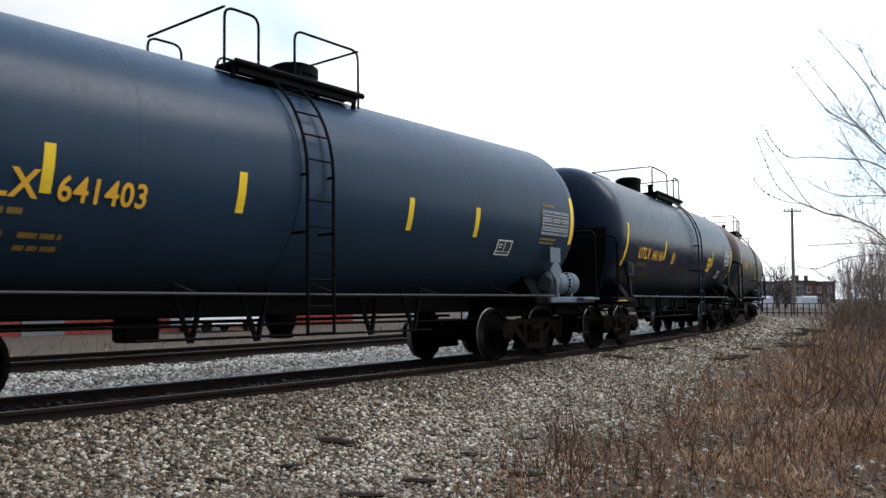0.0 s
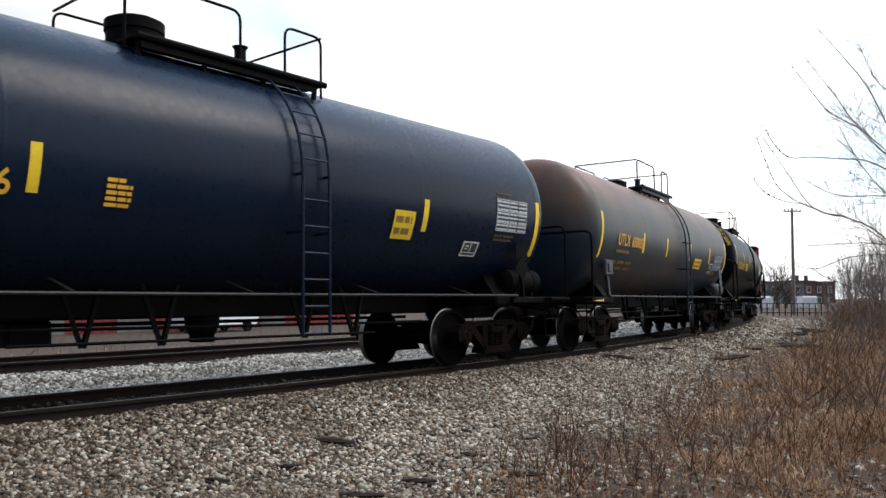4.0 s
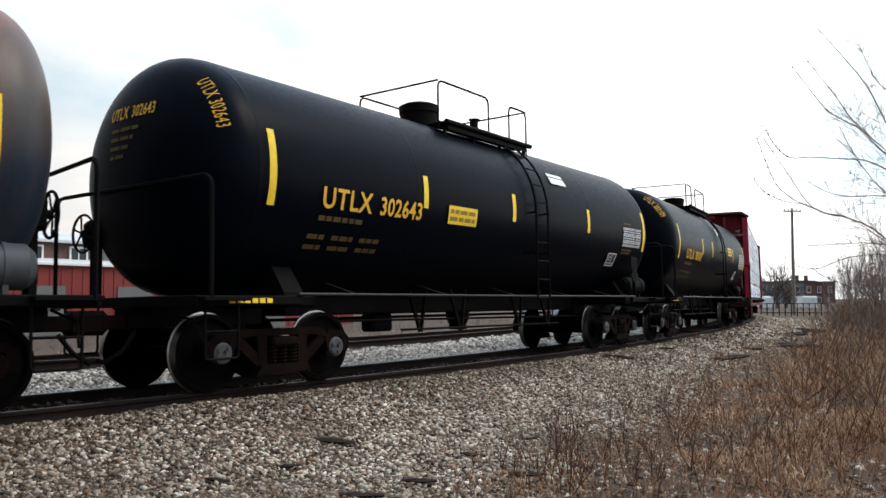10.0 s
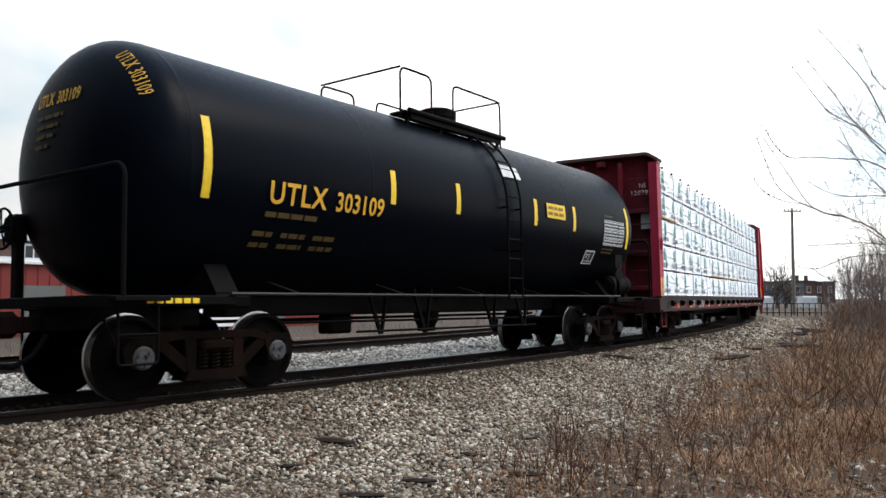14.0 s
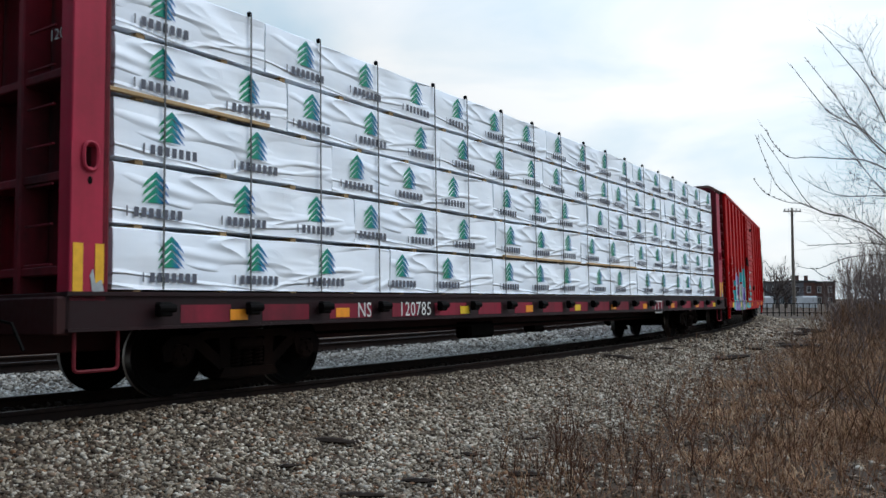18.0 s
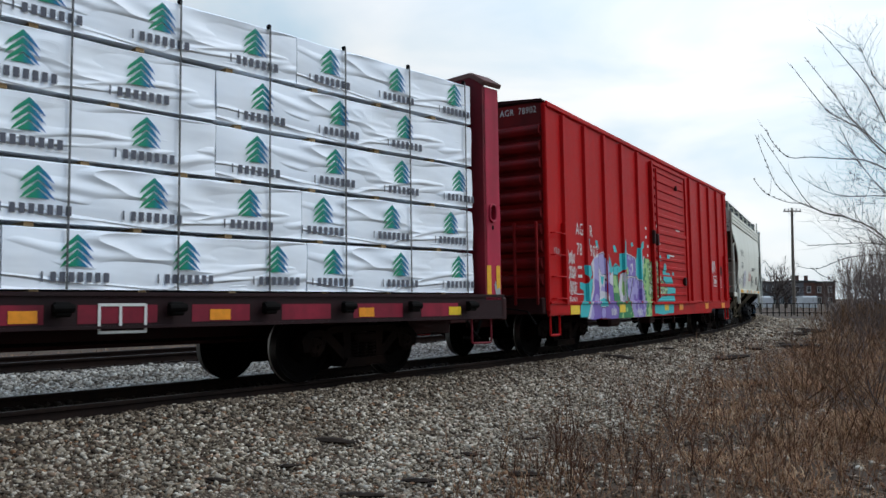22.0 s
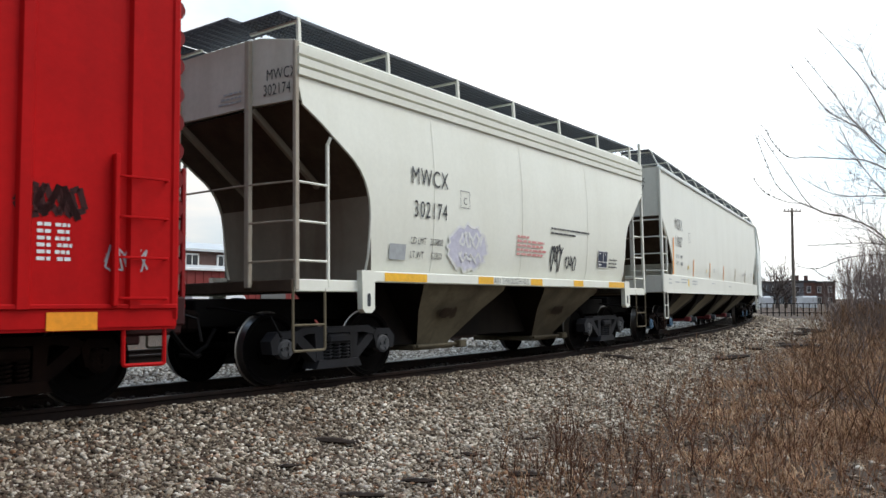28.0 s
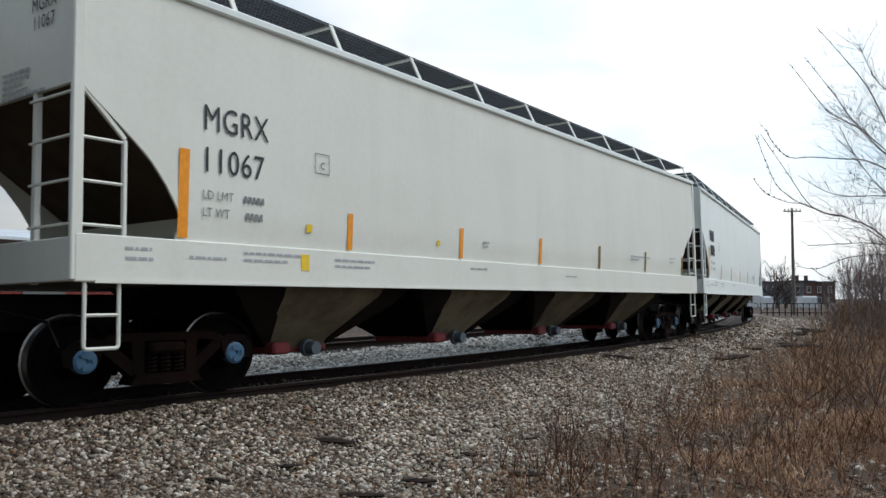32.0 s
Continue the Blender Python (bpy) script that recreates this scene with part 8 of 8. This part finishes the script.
def build_weeds():
    """Dry branching weeds standing in the verge."""
    rng = random.Random(81)
    spots = [(1.03, 6.45, 0.9), (0.94, 6.62, 0.75), (1.16, 6.7, 0.7), (3.25, 11.9, 0.95), (1.5, 6.5, 0.5), (2.3, 7.6, 0.6), (3.4, 6.9, 0.55), (2.6, 11.0, 0.6), (4.3, 11.6, 0.7), (0.90, 6.9, 0.62), (1.05, 7.3, 0.55), (1.55, 7.6, 0.5), (1.2, 8.2, 0.6), (2.15, 10.5, 0.75), (2.0, 9.0, 0.5), (3.0, 10.4, 0.5), (3.55, 9.3, 0.55), (2.4, 7.4, 0.5), (3.9, 12.0, 0.6), (0.55, 7.6, 0.4), (4.6, 10.0, 0.7), (1.75, 6.6, 0.45), (3.1, 7.0, 0.5), (0.68, 6.8, 0.5), (0.86, 7.0, 0.45), (1.0, 6.55, 0.6), (1.12, 7.05, 0.5), (1.45, 7.5, 0.5), (1.75, 7.6, 0.55), (2.55, 8.9, 0.95), (2.7, 7.5, 0.6), (3.3, 7.6, 0.6), (1.75, 6.7, 0.5), (3.2, 9.6, 0.7), (3.7, 9.2, 0.65), (3.65, 7.5, 0.6), (4.6, 9.3, 0.75), (2.75, 6.9, 0.55), (2.1, 6.8, 0.5)]
    for x, y, h in spots:
        z = ground_height(x, y)
        weed = tagged(new("dry_weed"), "dead branching weed with thin reddish-brown stems", "weed", "dry weeds in the verge")
        weed.location = (x, y, z)
        for k in range(rng.choice((2, 3, 3))):
            tw = Twigs()
            d = Vector((rng.gauss(0, 0.28), rng.gauss(0, 0.28), 1))
            sprout(tw, rng, Vector((rng.gauss(0, 0.02), rng.gauss(0, 0.02), -0.02)), d, h * rng.uniform(0.6, 1.0), 0.0046, 2, 0.4, 0.5, 4)
            twig_part("stem", tw, M_WEED, weed)
    # finer stalks between them, too many to count
    tw = Twigs()
    for _ in range(2300):
        y = 4.5 + 20 * rng.random() ** 1.4
        x = y * rng.uniform(0.0, 0.62)
        l, s = side_of(x, y)
        if rng.random() > verge(l, s):
            continue
        z = ground_height(x, y, l, s)
        sprout(tw, rng, Vector((x, y, z - 0.02)), Vector((rng.gauss(0, 0.25), rng.gauss(0, 0.25), 1)), rng.uniform(0.10, 0.38), 0.0026 + 0.00018 * y, 1, 0.3, 0.6, 4, 4)
    stuff_mesh("dry_stalks", "thin dry stalks among the dead grass", "weeds", [tuple(p) for p in tw.v], tw.f, M_TWIG)


build_weeds()


BOUGHS = (
    (8.8, ((5.1, 2.58), (4.92, 2.9), (4.81, 3.12), (4.67, 3.41), (4.47, 3.7), (4.17, 4.12)), 0.016),
    (9.2, ((5.51, 2.52), (5.13, 2.84), (4.9, 3.06), (4.68, 3.16), (4.46, 3.26), (4.25, 3.48), (4.0, 3.79)), 0.015),
    (9.1, ((5.13, 2.80), (4.85, 3.01), (4.66, 3.17), (4.51, 3.36), (4.36, 3.54), (4.12, 3.84)), 0.010),
    (8.6, ((5.15, 2.25), (4.79, 2.46), (4.57, 2.58), (4.33, 2.61), (4.04, 2.64), (3.8, 2.64), (3.63, 2.79), (3.54, 2.95)), 0.014),
    (9.0, ((5.36, 1.47), (4.99, 1.75), (4.76, 1.9), (4.42, 2.01), (4.22, 2.05), (4.06, 2.18), (3.88, 2.49), (3.61, 2.96)), 0.017),
    (8.95, ((4.22, 2.05), (3.96, 2.17), (3.76, 2.36), (3.65, 2.64), (3.55, 2.95)), 0.008),
    (9.05, ((4.45, 2.01), (4.29, 2.04), (4.08, 2.14), (3.86, 2.18), (3.65, 2.29), (3.53, 2.46)), 0.008),
)
BOUGHS_LOW = (
    (9.5, ((5.74, 2.17), (5.28, 2.31), (4.9, 2.32), (4.61, 2.39), (4.29, 2.57)), 0.012),
    (9.3, ((5.6, 1.58), (5.15, 1.74), (4.5, 1.72), (4.21, 1.7)), 0.009),
    (8.9, ((5.35, 1.37), (4.92, 1.56), (4.45, 1.54), (4.14, 1.42), (3.93, 1.45)), 0.009),
    (8.5, ((5.15, 0.9), (4.69, 1.03), (4.41, 1.19), (4.1, 1.33), (3.97, 1.42)), 0.010),
    (9.7, ((6.2, 3.2), (5.7, 3.5), (5.3, 3.7), (5.1, 4.2)), 0.014),
    (9.9, ((6.2, 1.9), (5.7, 2.2), (5.25, 2.6), (5.0, 3.0)), 0.012),
    (9.8, ((6.1, 1.2), (5.6, 1.6), (5.2, 1.9), (4.9, 2.1)), 0.012),
    (10.2, ((6.5, 4.0), (7.3, 4.6), (8.0, 5.6)), 0.03),
)


def bough_path(pts, y):
    """A smooth run through a bough's bends, swaying a little to and fro."""
    out = []
    n = len(pts)
    for i in range(n - 1):
        p0, p1, p2, p3 = (Vector(pts[max(0, min(n - 1, k))]) for k in (i - 1, i, i + 1, i + 2))
        for w in (0, 0.25, 0.5, 0.75):
            q = 0.5 * (2 * p1 + (p2 - p0) * w + (2 * p0 - 5 * p1 + 4 * p2 - p3) * w**2 + (3 * p1 - p0 - 3 * p2 + p3) * w**3)
            out.append(Vector((q[0], y + 0.12 * math.sin(q[0] * 2.3 + y * 5), q[1])))
    out.append(Vector((pts[-1][0], y + 0.12 * math.sin(pts[-1][0] * 2.3 + y * 5), pts[-1][1])))
    return out


def build_tree():
    """The bare tree that stands beside the camera's view and hangs its boughs into it."""
    rng = random.Random(91)
    tree = tagged(new("bare_tree"), "leafless tree with long arching grey-brown boughs", "tree")
    fx, fy = 6.45, 9.4
    foot = Vector((fx, fy, ground_height(fx, fy)))
    tree.location = foot
    tw = Build()
    trunk = [Vector((0, 0, -0.05)), Vector((0.02, 0.05, 0.8)), Vector((-0.05, 0.0, 1.7)), Vector((-0.02, -0.05, 2.7)), Vector((0.1, 0.0, 3.8)), Vector((0.2, 0.1, 5.2)), Vector((0.15, 0.2, 6.6))]
    tw.tube(trunk, [0.15, 0.125, 0.11, 0.095, 0.075, 0.05, 0.025], 9)
    part("trunk", tw, M_BARK, tree)
    for y, pts, r in BOUGHS + BOUGHS_LOW:
        path = [p - foot for p in bough_path(pts, y)]
        if pts[0][0] > 5.05:
            z = max(0.5, path[0].z - 0.6)
            path = [Vector((0, 0, z)), Vector((0, 0, z)).lerp(path[0], 0.5) + Vector((0, 0, 0.1))] + path
        n = len(path)
        b = Twigs()
        b.add(path, r * 0.78, 0.0034)
        for k in range(int(n * 2.6)):
            i = rng.randrange(1, n - 1)
            inner = ease(4.35, 5.1, path[i].x + fx)
            d = (path[i + 1] - path[i - 1]).normalized()
            up = Vector((rng.gauss(0, 0.4), rng.gauss(0, 0.5), rng.uniform(-0.3, 0.9)))
            if rng.random() < 0.05 + 0.9 * inner:
                sprout(b, rng, path[i], d * 0.55 + up * 0.75, rng.uniform(0.12, 0.34) + 0.4 * inner * rng.random(), 0.0028, 2 if inner > 0.75 else 1 if inner > 0.3 else 0, 0.25, 0.9, 4, 5)
            else:
                q = path[i] + (d * 0.3 + up * 0.5) * rng.uniform(0.03, 0.07)
                b.add([path[i], path[i].lerp(q, 0.5), q], 0.004, 0.002)
        twig_part("bough", b, M_GREY_TWIG, tree, "thin arching bough with fine twigs")


build_tree()


def build_shrubs():
    """Thicket beside the line: each shrub a sheaf of bare stems."""
    rng = random.Random(95)
    spots = []
    for _ in range(150):
        s = rng.uniform(15, 72)
        l = verge_edge(s) + rng.uniform(2.2, 10)
        x, y, a = on_line(s, l)
        if x / y < 0.435 + 0.0004 * s or math.hypot(x - 6.3, y - 9.3) < 1:
            continue
        spots.append((x, y, l, s))
    for x, y in ((5.15, 9.4), (5.9, 10.6), (5.6, 12.0), (6.7, 12.6), (6.9, 14.2)):
        spots.insert(0, (x, y, 9.0, 12))
    for x, y, l, s in spots[:80]:
        z = ground_height(x, y)
        h = rng.uniform(0.55, 1.05) * (1 + 0.012 * y)
        sh = tagged(new("bare_shrub"), "bare tangled brown shrub beside the railway", "shrub", "thicket beside the line")
        sh.location = (x, y, z)
        tw = Twigs()
        for k in range(30):
            d = Vector((rng.gauss(0, 0.6), rng.gauss(0, 0.6), 1))
            sprout(tw, rng, Vector((rng.gauss(0, 0.45), rng.gauss(0, 0.45), -0.05)), d, h * rng.uniform(0.5, 1.1), 0.005 + 0.00025 * y, 1, 0.2, 0.6, 5, 4)
        twig_part("twig_mass", tw, M_RED_TWIG if rng.random() < 0.75 else M_GREY_TWIG, sh)
    # far woods
    tw = Twigs()
    for _ in range(520):
        y = rng.uniform(45, 150)
        x = y * rng.uniform(0.475, 0.80)
        if y > 70 and x / y < 0.5:
            continue
        h = y * rng.uniform(0.035, 0.075) * (0.55 + 0.45 * ease(0.47, 0.54, x / y))
        r = 0.012 + 0.0004 * y
        sprout(tw, rng, Vector((x, y, -0.6)), Vector((rng.gauss(0, 0.12), rng.gauss(0, 0.12), 1)), h, r, 2, 0.5, 0.5, 5, 4)
    stuff_mesh("far_woods", "distant bare woodland beyond the thicket", "woods", [tuple(p) for p in tw.v], tw.f, M_FAR_TWIG)
    tw = Twigs()
    for _ in range(420):
        s, l = rng.uniform(-6, 70), -rng.uniform(12, 24)
        x, y, a = on_line(s, l)
        z = ground_height(x, y, l, s)
        sprout(tw, rng, Vector((x, y, z)), Vector((rng.gauss(0, 0.4), rng.gauss(0, 0.4), 1)), rng.uniform(0.2, 0.6), 0.010, 1, 0.2, 0.6, 5, 4)
    stuff_mesh("bank_brush", "low bare brush on the bank behind the tracks", "brush", [tuple(p) for p in tw.v], tw.f, M_GREY_TWIG)


build_shrubs()


# ---- buildings and the far end of the view ----
def brick_wall(name, a, b_, mortar):
    m, nt, p = principled(name, a, 0.9)
    t = nt.nodes.new("ShaderNodeTexBrick")
    t.inputs["Scale"].default_value, t.inputs["Mortar Size"].default_value = 4.4, 0.02
    t.inputs["Color1"].default_value, t.inputs["Color2"].default_value, t.inputs["Mortar"].default_value = (*a, 1), (*b_, 1), (*mortar, 1)
    co = nt.nodes.new("ShaderNodeTexCoord")
    mp = nt.nodes.new("ShaderNodeMapping")
    mp.inputs["Rotation"].default_value = (radians(90), 0, 0)
    nt.links.new(co.outputs["Object"], mp.inputs["Vector"])
    nt.links.new(mp.outputs["Vector"], t.inputs["Vector"])
    col = mix_node(nt, 1.0, t.outputs["Color"], ramp_node(nt, noise_node(nt, 0.8, 5.0), [(0.3, (0.7, 0.7, 0.7)), (0.7, (1.15, 1.12, 1.1))]), "MULTIPLY")
    nt.links.new(col, p.inputs["Base Color"])
    return m


M_BRICK = brick_wall("dark_brown_brick", (0.09, 0.048, 0.042), (0.12, 0.062, 0.052), (0.14, 0.12, 0.105))
M_RED_BRICK = brick_wall("red_brown_brick", (0.12, 0.050, 0.042), (0.15, 0.065, 0.05), (0.16, 0.13, 0.11))
M_RED_SIDING = painted("red_metal_siding", (0.20, 0.032, 0.028), (0.12, 0.03, 0.026), 0.5, 0.6)
M_PALE_ROOF = painted("pale_metal_roof", (0.55, 0.58, 0.58), (0.4, 0.41, 0.4), 0.5, 0.6)
M_TRIM = painted("white_trim", (0.72, 0.72, 0.70), (0.5, 0.5, 0.48), 0.3, 0.6)
M_PANEL = painted("grey_door_panel", (0.13, 0.135, 0.13), (0.09, 0.085, 0.08), 0.4, 0.6)
M_GREY_WALL = painted("grey_clapboard", (0.16, 0.165, 0.18), (0.11, 0.11, 0.12), 0.4, 0.7)
M_DARK_ROOF = speckled("dark_shingles", [(0.3, (0.04, 0.038, 0.04)), (0.7, (0.09, 0.085, 0.085))], 5.0)
M_PANE = principled("window_pane", (0.02, 0.025, 0.03), 0.08)[0]
M_WHITE_BODY = painted("white_vehicle_paint", (0.78, 0.79, 0.80), (0.6, 0.6, 0.6), 0.2, 0.35)
M_POLE = speckled("weathered_pole_timber", [(0.3, (0.13, 0.105, 0.085)), (0.7, (0.24, 0.20, 0.165))], 10.0, 0.95, stretch=(1, 1, 0.1))


def window_part(parent, x, z, w, h, y, facing=-1):
    """A framed window on a wall whose outer face is at y."""
    win = part("window", Build().box(x, y + facing * 0.03, z, w, 0.06, h), M_PANE, parent)
    fr = Build()
    for dx in (-w / 2, w / 2):
        fr.box(x + dx, y + facing * 0.05, z, 0.09, 0.10, h + 0.09)
    for dz in (-h / 2, h / 2):
        fr.box(x, y + facing * 0.05, z + dz, w + 0.09, 0.10, 0.09)
    fr.box(x, y + facing * 0.055, z, 0.05, 0.09, h)
    part("frame", fr, M_TRIM, win, "white window frame")
    part("sill", Build().box(x, y + facing * 0.10, z - h / 2 - 0.07, w + 0.25, 0.2, 0.06), M_TRIM, win)


def build_depot():
    """The long low building behind the second track; x runs along it, -y to the tracks."""
    m = Matrix.LocRotScale((-20.1, 40.0, -0.75), Euler((0, 0, 0.977)), None)
    d = thing("depot_building", "long low red-sided brick building with pale metal roof", "building", at=m)
    x0, x1 = -34, 24
    mid, wide = (x0 + x1) / 2, x1 - x0
    part("red_wall", Build().box(mid, 0.1, 1.78, wide, 0.2, 3.56), M_RED_SIDING, d, "red sided lower wall")
    part("band", Build().box(mid, -0.04, 3.62, wide, 0.36, 0.16, 0.02), M_TRIM, d, "white gutter band")
    part("brick_wall", Build().box(mid, 1.0, 4.15, wide, 0.25, 1.3), M_BRICK, d, "dark brown brick upper wall")
    part("lean_roof", Build().prism([(-0.1, 3.56), (-0.1, 3.68), (0.95, 3.95), (0.95, 3.85)], x0, x1, "yz"), M_PALE_ROOF, d)
    part("roof", Build().prism([(0.55, 4.75), (0.55, 4.90), (6.5, 5.75), (12.5, 4.9), (12.5, 4.75), (6.5, 5.6)], x0 - 0.3, x1 + 0.3, "yz"), M_PALE_ROOF, d, "pale metal roof")
    part("back_wall", Build().box(mid, 12.0, 2.4, wide, 0.25, 4.7), M_BRICK, d)
    for x in (x0 + 0.1, x1 - 0.1):
        part("gable", Build().prism([(0.9, 0), (12.1, 0), (12.1, 4.8), (6.5, 5.6), (0.9, 4.8)], x - 0.1, x + 0.1, "yz"), M_BRICK, d)
    x = x0 + 2.2
    k = 0
    while x < x1 - 1:
        if k % 4 == 3:
            part("panel", Build().box(x, 0.86, 4.18, 2.2, 0.06, 0.75), M_PANEL, d)
        else:
            window_part(d, x, 4.20, 0.95, 0.72, 0.875)
        x += 2.45
        k += 1
    rib = Build().box(0, -0.01, 1.75, 0.05, 0.05, 3.5).mesh("siding_rib", M_RED_SIDING)
    for i in range(int(wide / 0.6)):
        part("siding_rib", rib, None, d, at=pose(x0 + 0.3 + i * 0.6, 0, 0))
    for x in np.arange(x0 + 3, x1 - 3, 5.2):
        part("loading_door", Build().box(x, -0.035, 1.25, 2.2, 0.06, 2.5), M_PANEL, d, "grey loading door")


build_depot()


def build_van(name, label, at):
    """A parked box van: body, cab, windows, wheels."""
    v = thing(name, label, "van", at=at)
    part("body", Build().prism([(-2.3, 0.35), (2.1, 0.35), (2.35, 0.6), (2.35, 1.05), (1.75, 1.25), (1.25, 2.05), (0.9, 2.2), (-2.2, 2.2), (-2.35, 2.0)], -0.95, 0.95), M_WHITE_BODY, v)
    part("windscreen", Build().prism([(1.72, 1.29), (1.80, 1.29), (1.32, 2.03), (1.25, 2.03)], -0.85, 0.85), M_PANE, v)
    for y in (-0.955, 0.955):
        part("side_window", Build().box(0.75, y, 1.65, 0.9, 0.02, 0.55), M_PANE, v)
        for x in (-1.4, 1.45):
            part("wheel", Build().lathe([(y - 0.10, 0.33), (y + 0.02, 0.33), (y + 0.03, 0.2)], 18, (x, 0, 0.33), "y"), M_BLACK_STEEL, v)
    part("bumper", Build().box(2.38, 0, 0.5, 0.12, 1.8, 0.2, 0.04), M_DARK_MARK, v)
    return v


build_van("parked_van", "white van parked by the red building", Matrix.LocRotScale((-12.8, 45.2, -0.78), Euler((0, 0, 0.977)), None))
build_van("parked_van", "white van parked behind the pipe fence", Matrix.LocRotScale((51.8, 115.0, -0.7), Euler((0, 0, 1.45)), None))
build_van("parked_van", "white van parked beside brick houses", Matrix.LocRotScale((46.6, 118.0, -0.7), Euler((0, 0, 1.6)), None))


def build_pole():
    x, y = 34.55, 79.0
    z = ground_height(x, y)
    p = thing("utility_pole", "weathered wooden utility pole with a crossarm", "utility pole", at=pose(x, y, z))
    h = 10.1 - z
    part("shaft", Build().tube([(0, 0, -0.2), (0.0, 0, h * 0.5), (0.03, 0, h)], [0.17, 0.145, 0.11], 12), M_POLE, p)
    part("crossarm", Build().box(0.02, -0.12, h - 0.35, 1.75, 0.10, 0.13, 0.01), M_POLE, p)
    for dx in (-0.75, -0.35, 0.4, 0.8):
        part("insulator", Build().lathe([(h - 0.28, 0.02), (h - 0.2, 0.05), (h - 0.14, 0.06), (h - 0.08, 0.03)], 10, (dx, -0.12, 0), "z"), M_GREY_FITTING, p)
    part("brace", Build().bar((-0.4, -0.1, h - 0.4), (0.0, -0.1, h - 0.95), 0.04, 0.03).bar((0.4, -0.1, h - 0.4), (0.0, -0.1, h - 0.95), 0.04, 0.03), M_GREY_FITTING, p)
    wire = Build()
    for dx in (-0.75, 0.8):
        pts = [(dx + 50 * t, -0.12 + 30 * t, h - 0.1 - 4.0 * t * (1 - t)) for t in np.linspace(0, 1, 12)]
        wire.tube(pts, 0.012, 4)
    part("wire", wire, M_BLACK_STEEL, p)


build_pole()


def build_fence():
    """Pipe barrier across the end of the lane."""
    y = 74.5
    z = -0.45
    f = thing("pipe_fence", "dark pipe fence across the end of the gravel", "fence", at=pose(32.6, y, z))
    rail = Build().tube([(-3.2, 0, 0), (3.2, 0, 0)], 0.04, 6).mesh("rail", M_BLACK_STEEL)
    for h in (0.25, 1.10):
        part("rail", rail, None, f, at=pose(0, 0, h))
    post = Build().tube([(0, 0, -0.2), (0, 0, 1.15)], 0.045, 6).mesh("post", M_BLACK_STEEL)
    for k in range(12):
        part("post", post, None, f, at=pose(-3.1 + k * 0.56, 0, 0))


build_fence()


def build_house(name, label, x, y, w, d, h, wall, rows, cols, chimneys, turn=0.0):
    z = -0.8
    b = thing(name, label, "house", at=Matrix.LocRotScale((x, y, z), Euler((0, 0, turn)), None))
    part("wall", Build().box(0, 0, h / 2, w, d, h), wall, b)
    part("roof", Build().box(0, 0, h + 0.12, w + 0.5, d + 0.5, 0.25, 0.04), M_DARK_ROOF, b)
    part("cornice", Build().box(0, -d / 2 - 0.12, h - 0.15, w, 0.25, 0.3, 0.04), M_DARK_ROOF, b)
    for r in range(rows):
        for c in range(cols):
            window_part(b, (c + 0.5) * w / cols - w / 2, 1.5 + r * 2.9, 0.95, 1.6, -d / 2)
    for cx in chimneys:
        part("chimney", Build().box(cx, 0, h + 0.8, 0.8, 0.8, 1.6, 0.03).box(cx, 0, h + 1.6, 0.95, 0.95, 0.2, 0.03), M_RED_BRICK, b)
    return b


build_house("row_house", "grey two-storey house half hidden behind the train", 88.8, 220, 7.2, 9, 6.4, M_GREY_WALL, 2, 3, ())
build_house("row_house", "narrow grey two-storey house beyond the track", 94.7, 219, 3.6, 9, 6.6, M_GREY_WALL, 2, 1, ())
build_house("row_house", "brown brick two-storey house with chimneys", 98.3, 220, 3.4, 9, 6.6, M_RED_BRICK, 2, 1, (-1.2, 1.3))
build_house("row_house", "low brown brick house by bare woods", 103.0, 221, 5.8, 9, 6.4, M_BRICK, 2, 2, ())


def build_far_tree(x, y, h, seed):
    rng = random.Random(seed)
    t = tagged(new("bare_tree"), "distant leafless tree with a rounded crown", "tree")
    t.location = (x, y, -0.7)
    part("trunk", Build().tube([(0, 0, 0), (0.1, 0, h * 0.25), (0.0, 0.1, h * 0.45)], [0.28, 0.22, 0.14], 8), M_BARK, t)
    tw = Twigs()
    for k in range(16):
        d = Vector((rng.gauss(0, 0.8), rng.gauss(0, 0.8), 1.0))
        sprout(tw, rng, Vector((0, 0, h * rng.uniform(0.2, 0.45))), d, h * rng.uniform(0.4, 0.55), 0.08, 2, 0.2, 0.7, 6, 5)
    twig_part("crown", tw, M_GREY_TWIG, t)


build_far_tree(44.5, 107.0, 6.6, 5)
build_far_tree(46.5, 109.0, 5.2, 6)
build_far_tree(69.0, 128.0, 6.0, 7)

# ---- the train rolls by ----

def motions():
    wheel_times = [i / 10 for i in range(321)]
    for car, centre, half, axles in TRAIN:
        rows = []
        for t in ROW_TIMES:
            rows.append((t, car_pose(centre - rolled(t), half)))
        walk(car, rows)
        for truck, side in car_trucks[car.name]:
            walk(truck, [(t, truck_pose(centre - rolled(t), half, side)) for t in TRUCK_TIMES])
            for wheelset, dx, r in truck_wheels[truck.name]:
                walk(wheelset, [(t, pose(dx, 0, r, 0, -math.degrees(rolled(t) / r) % 360, 0)) for t in wheel_times])
        for load, place in car_loads[car.name]:
            walk(load, [(t, m @ place) for t, m in rows])


motions()
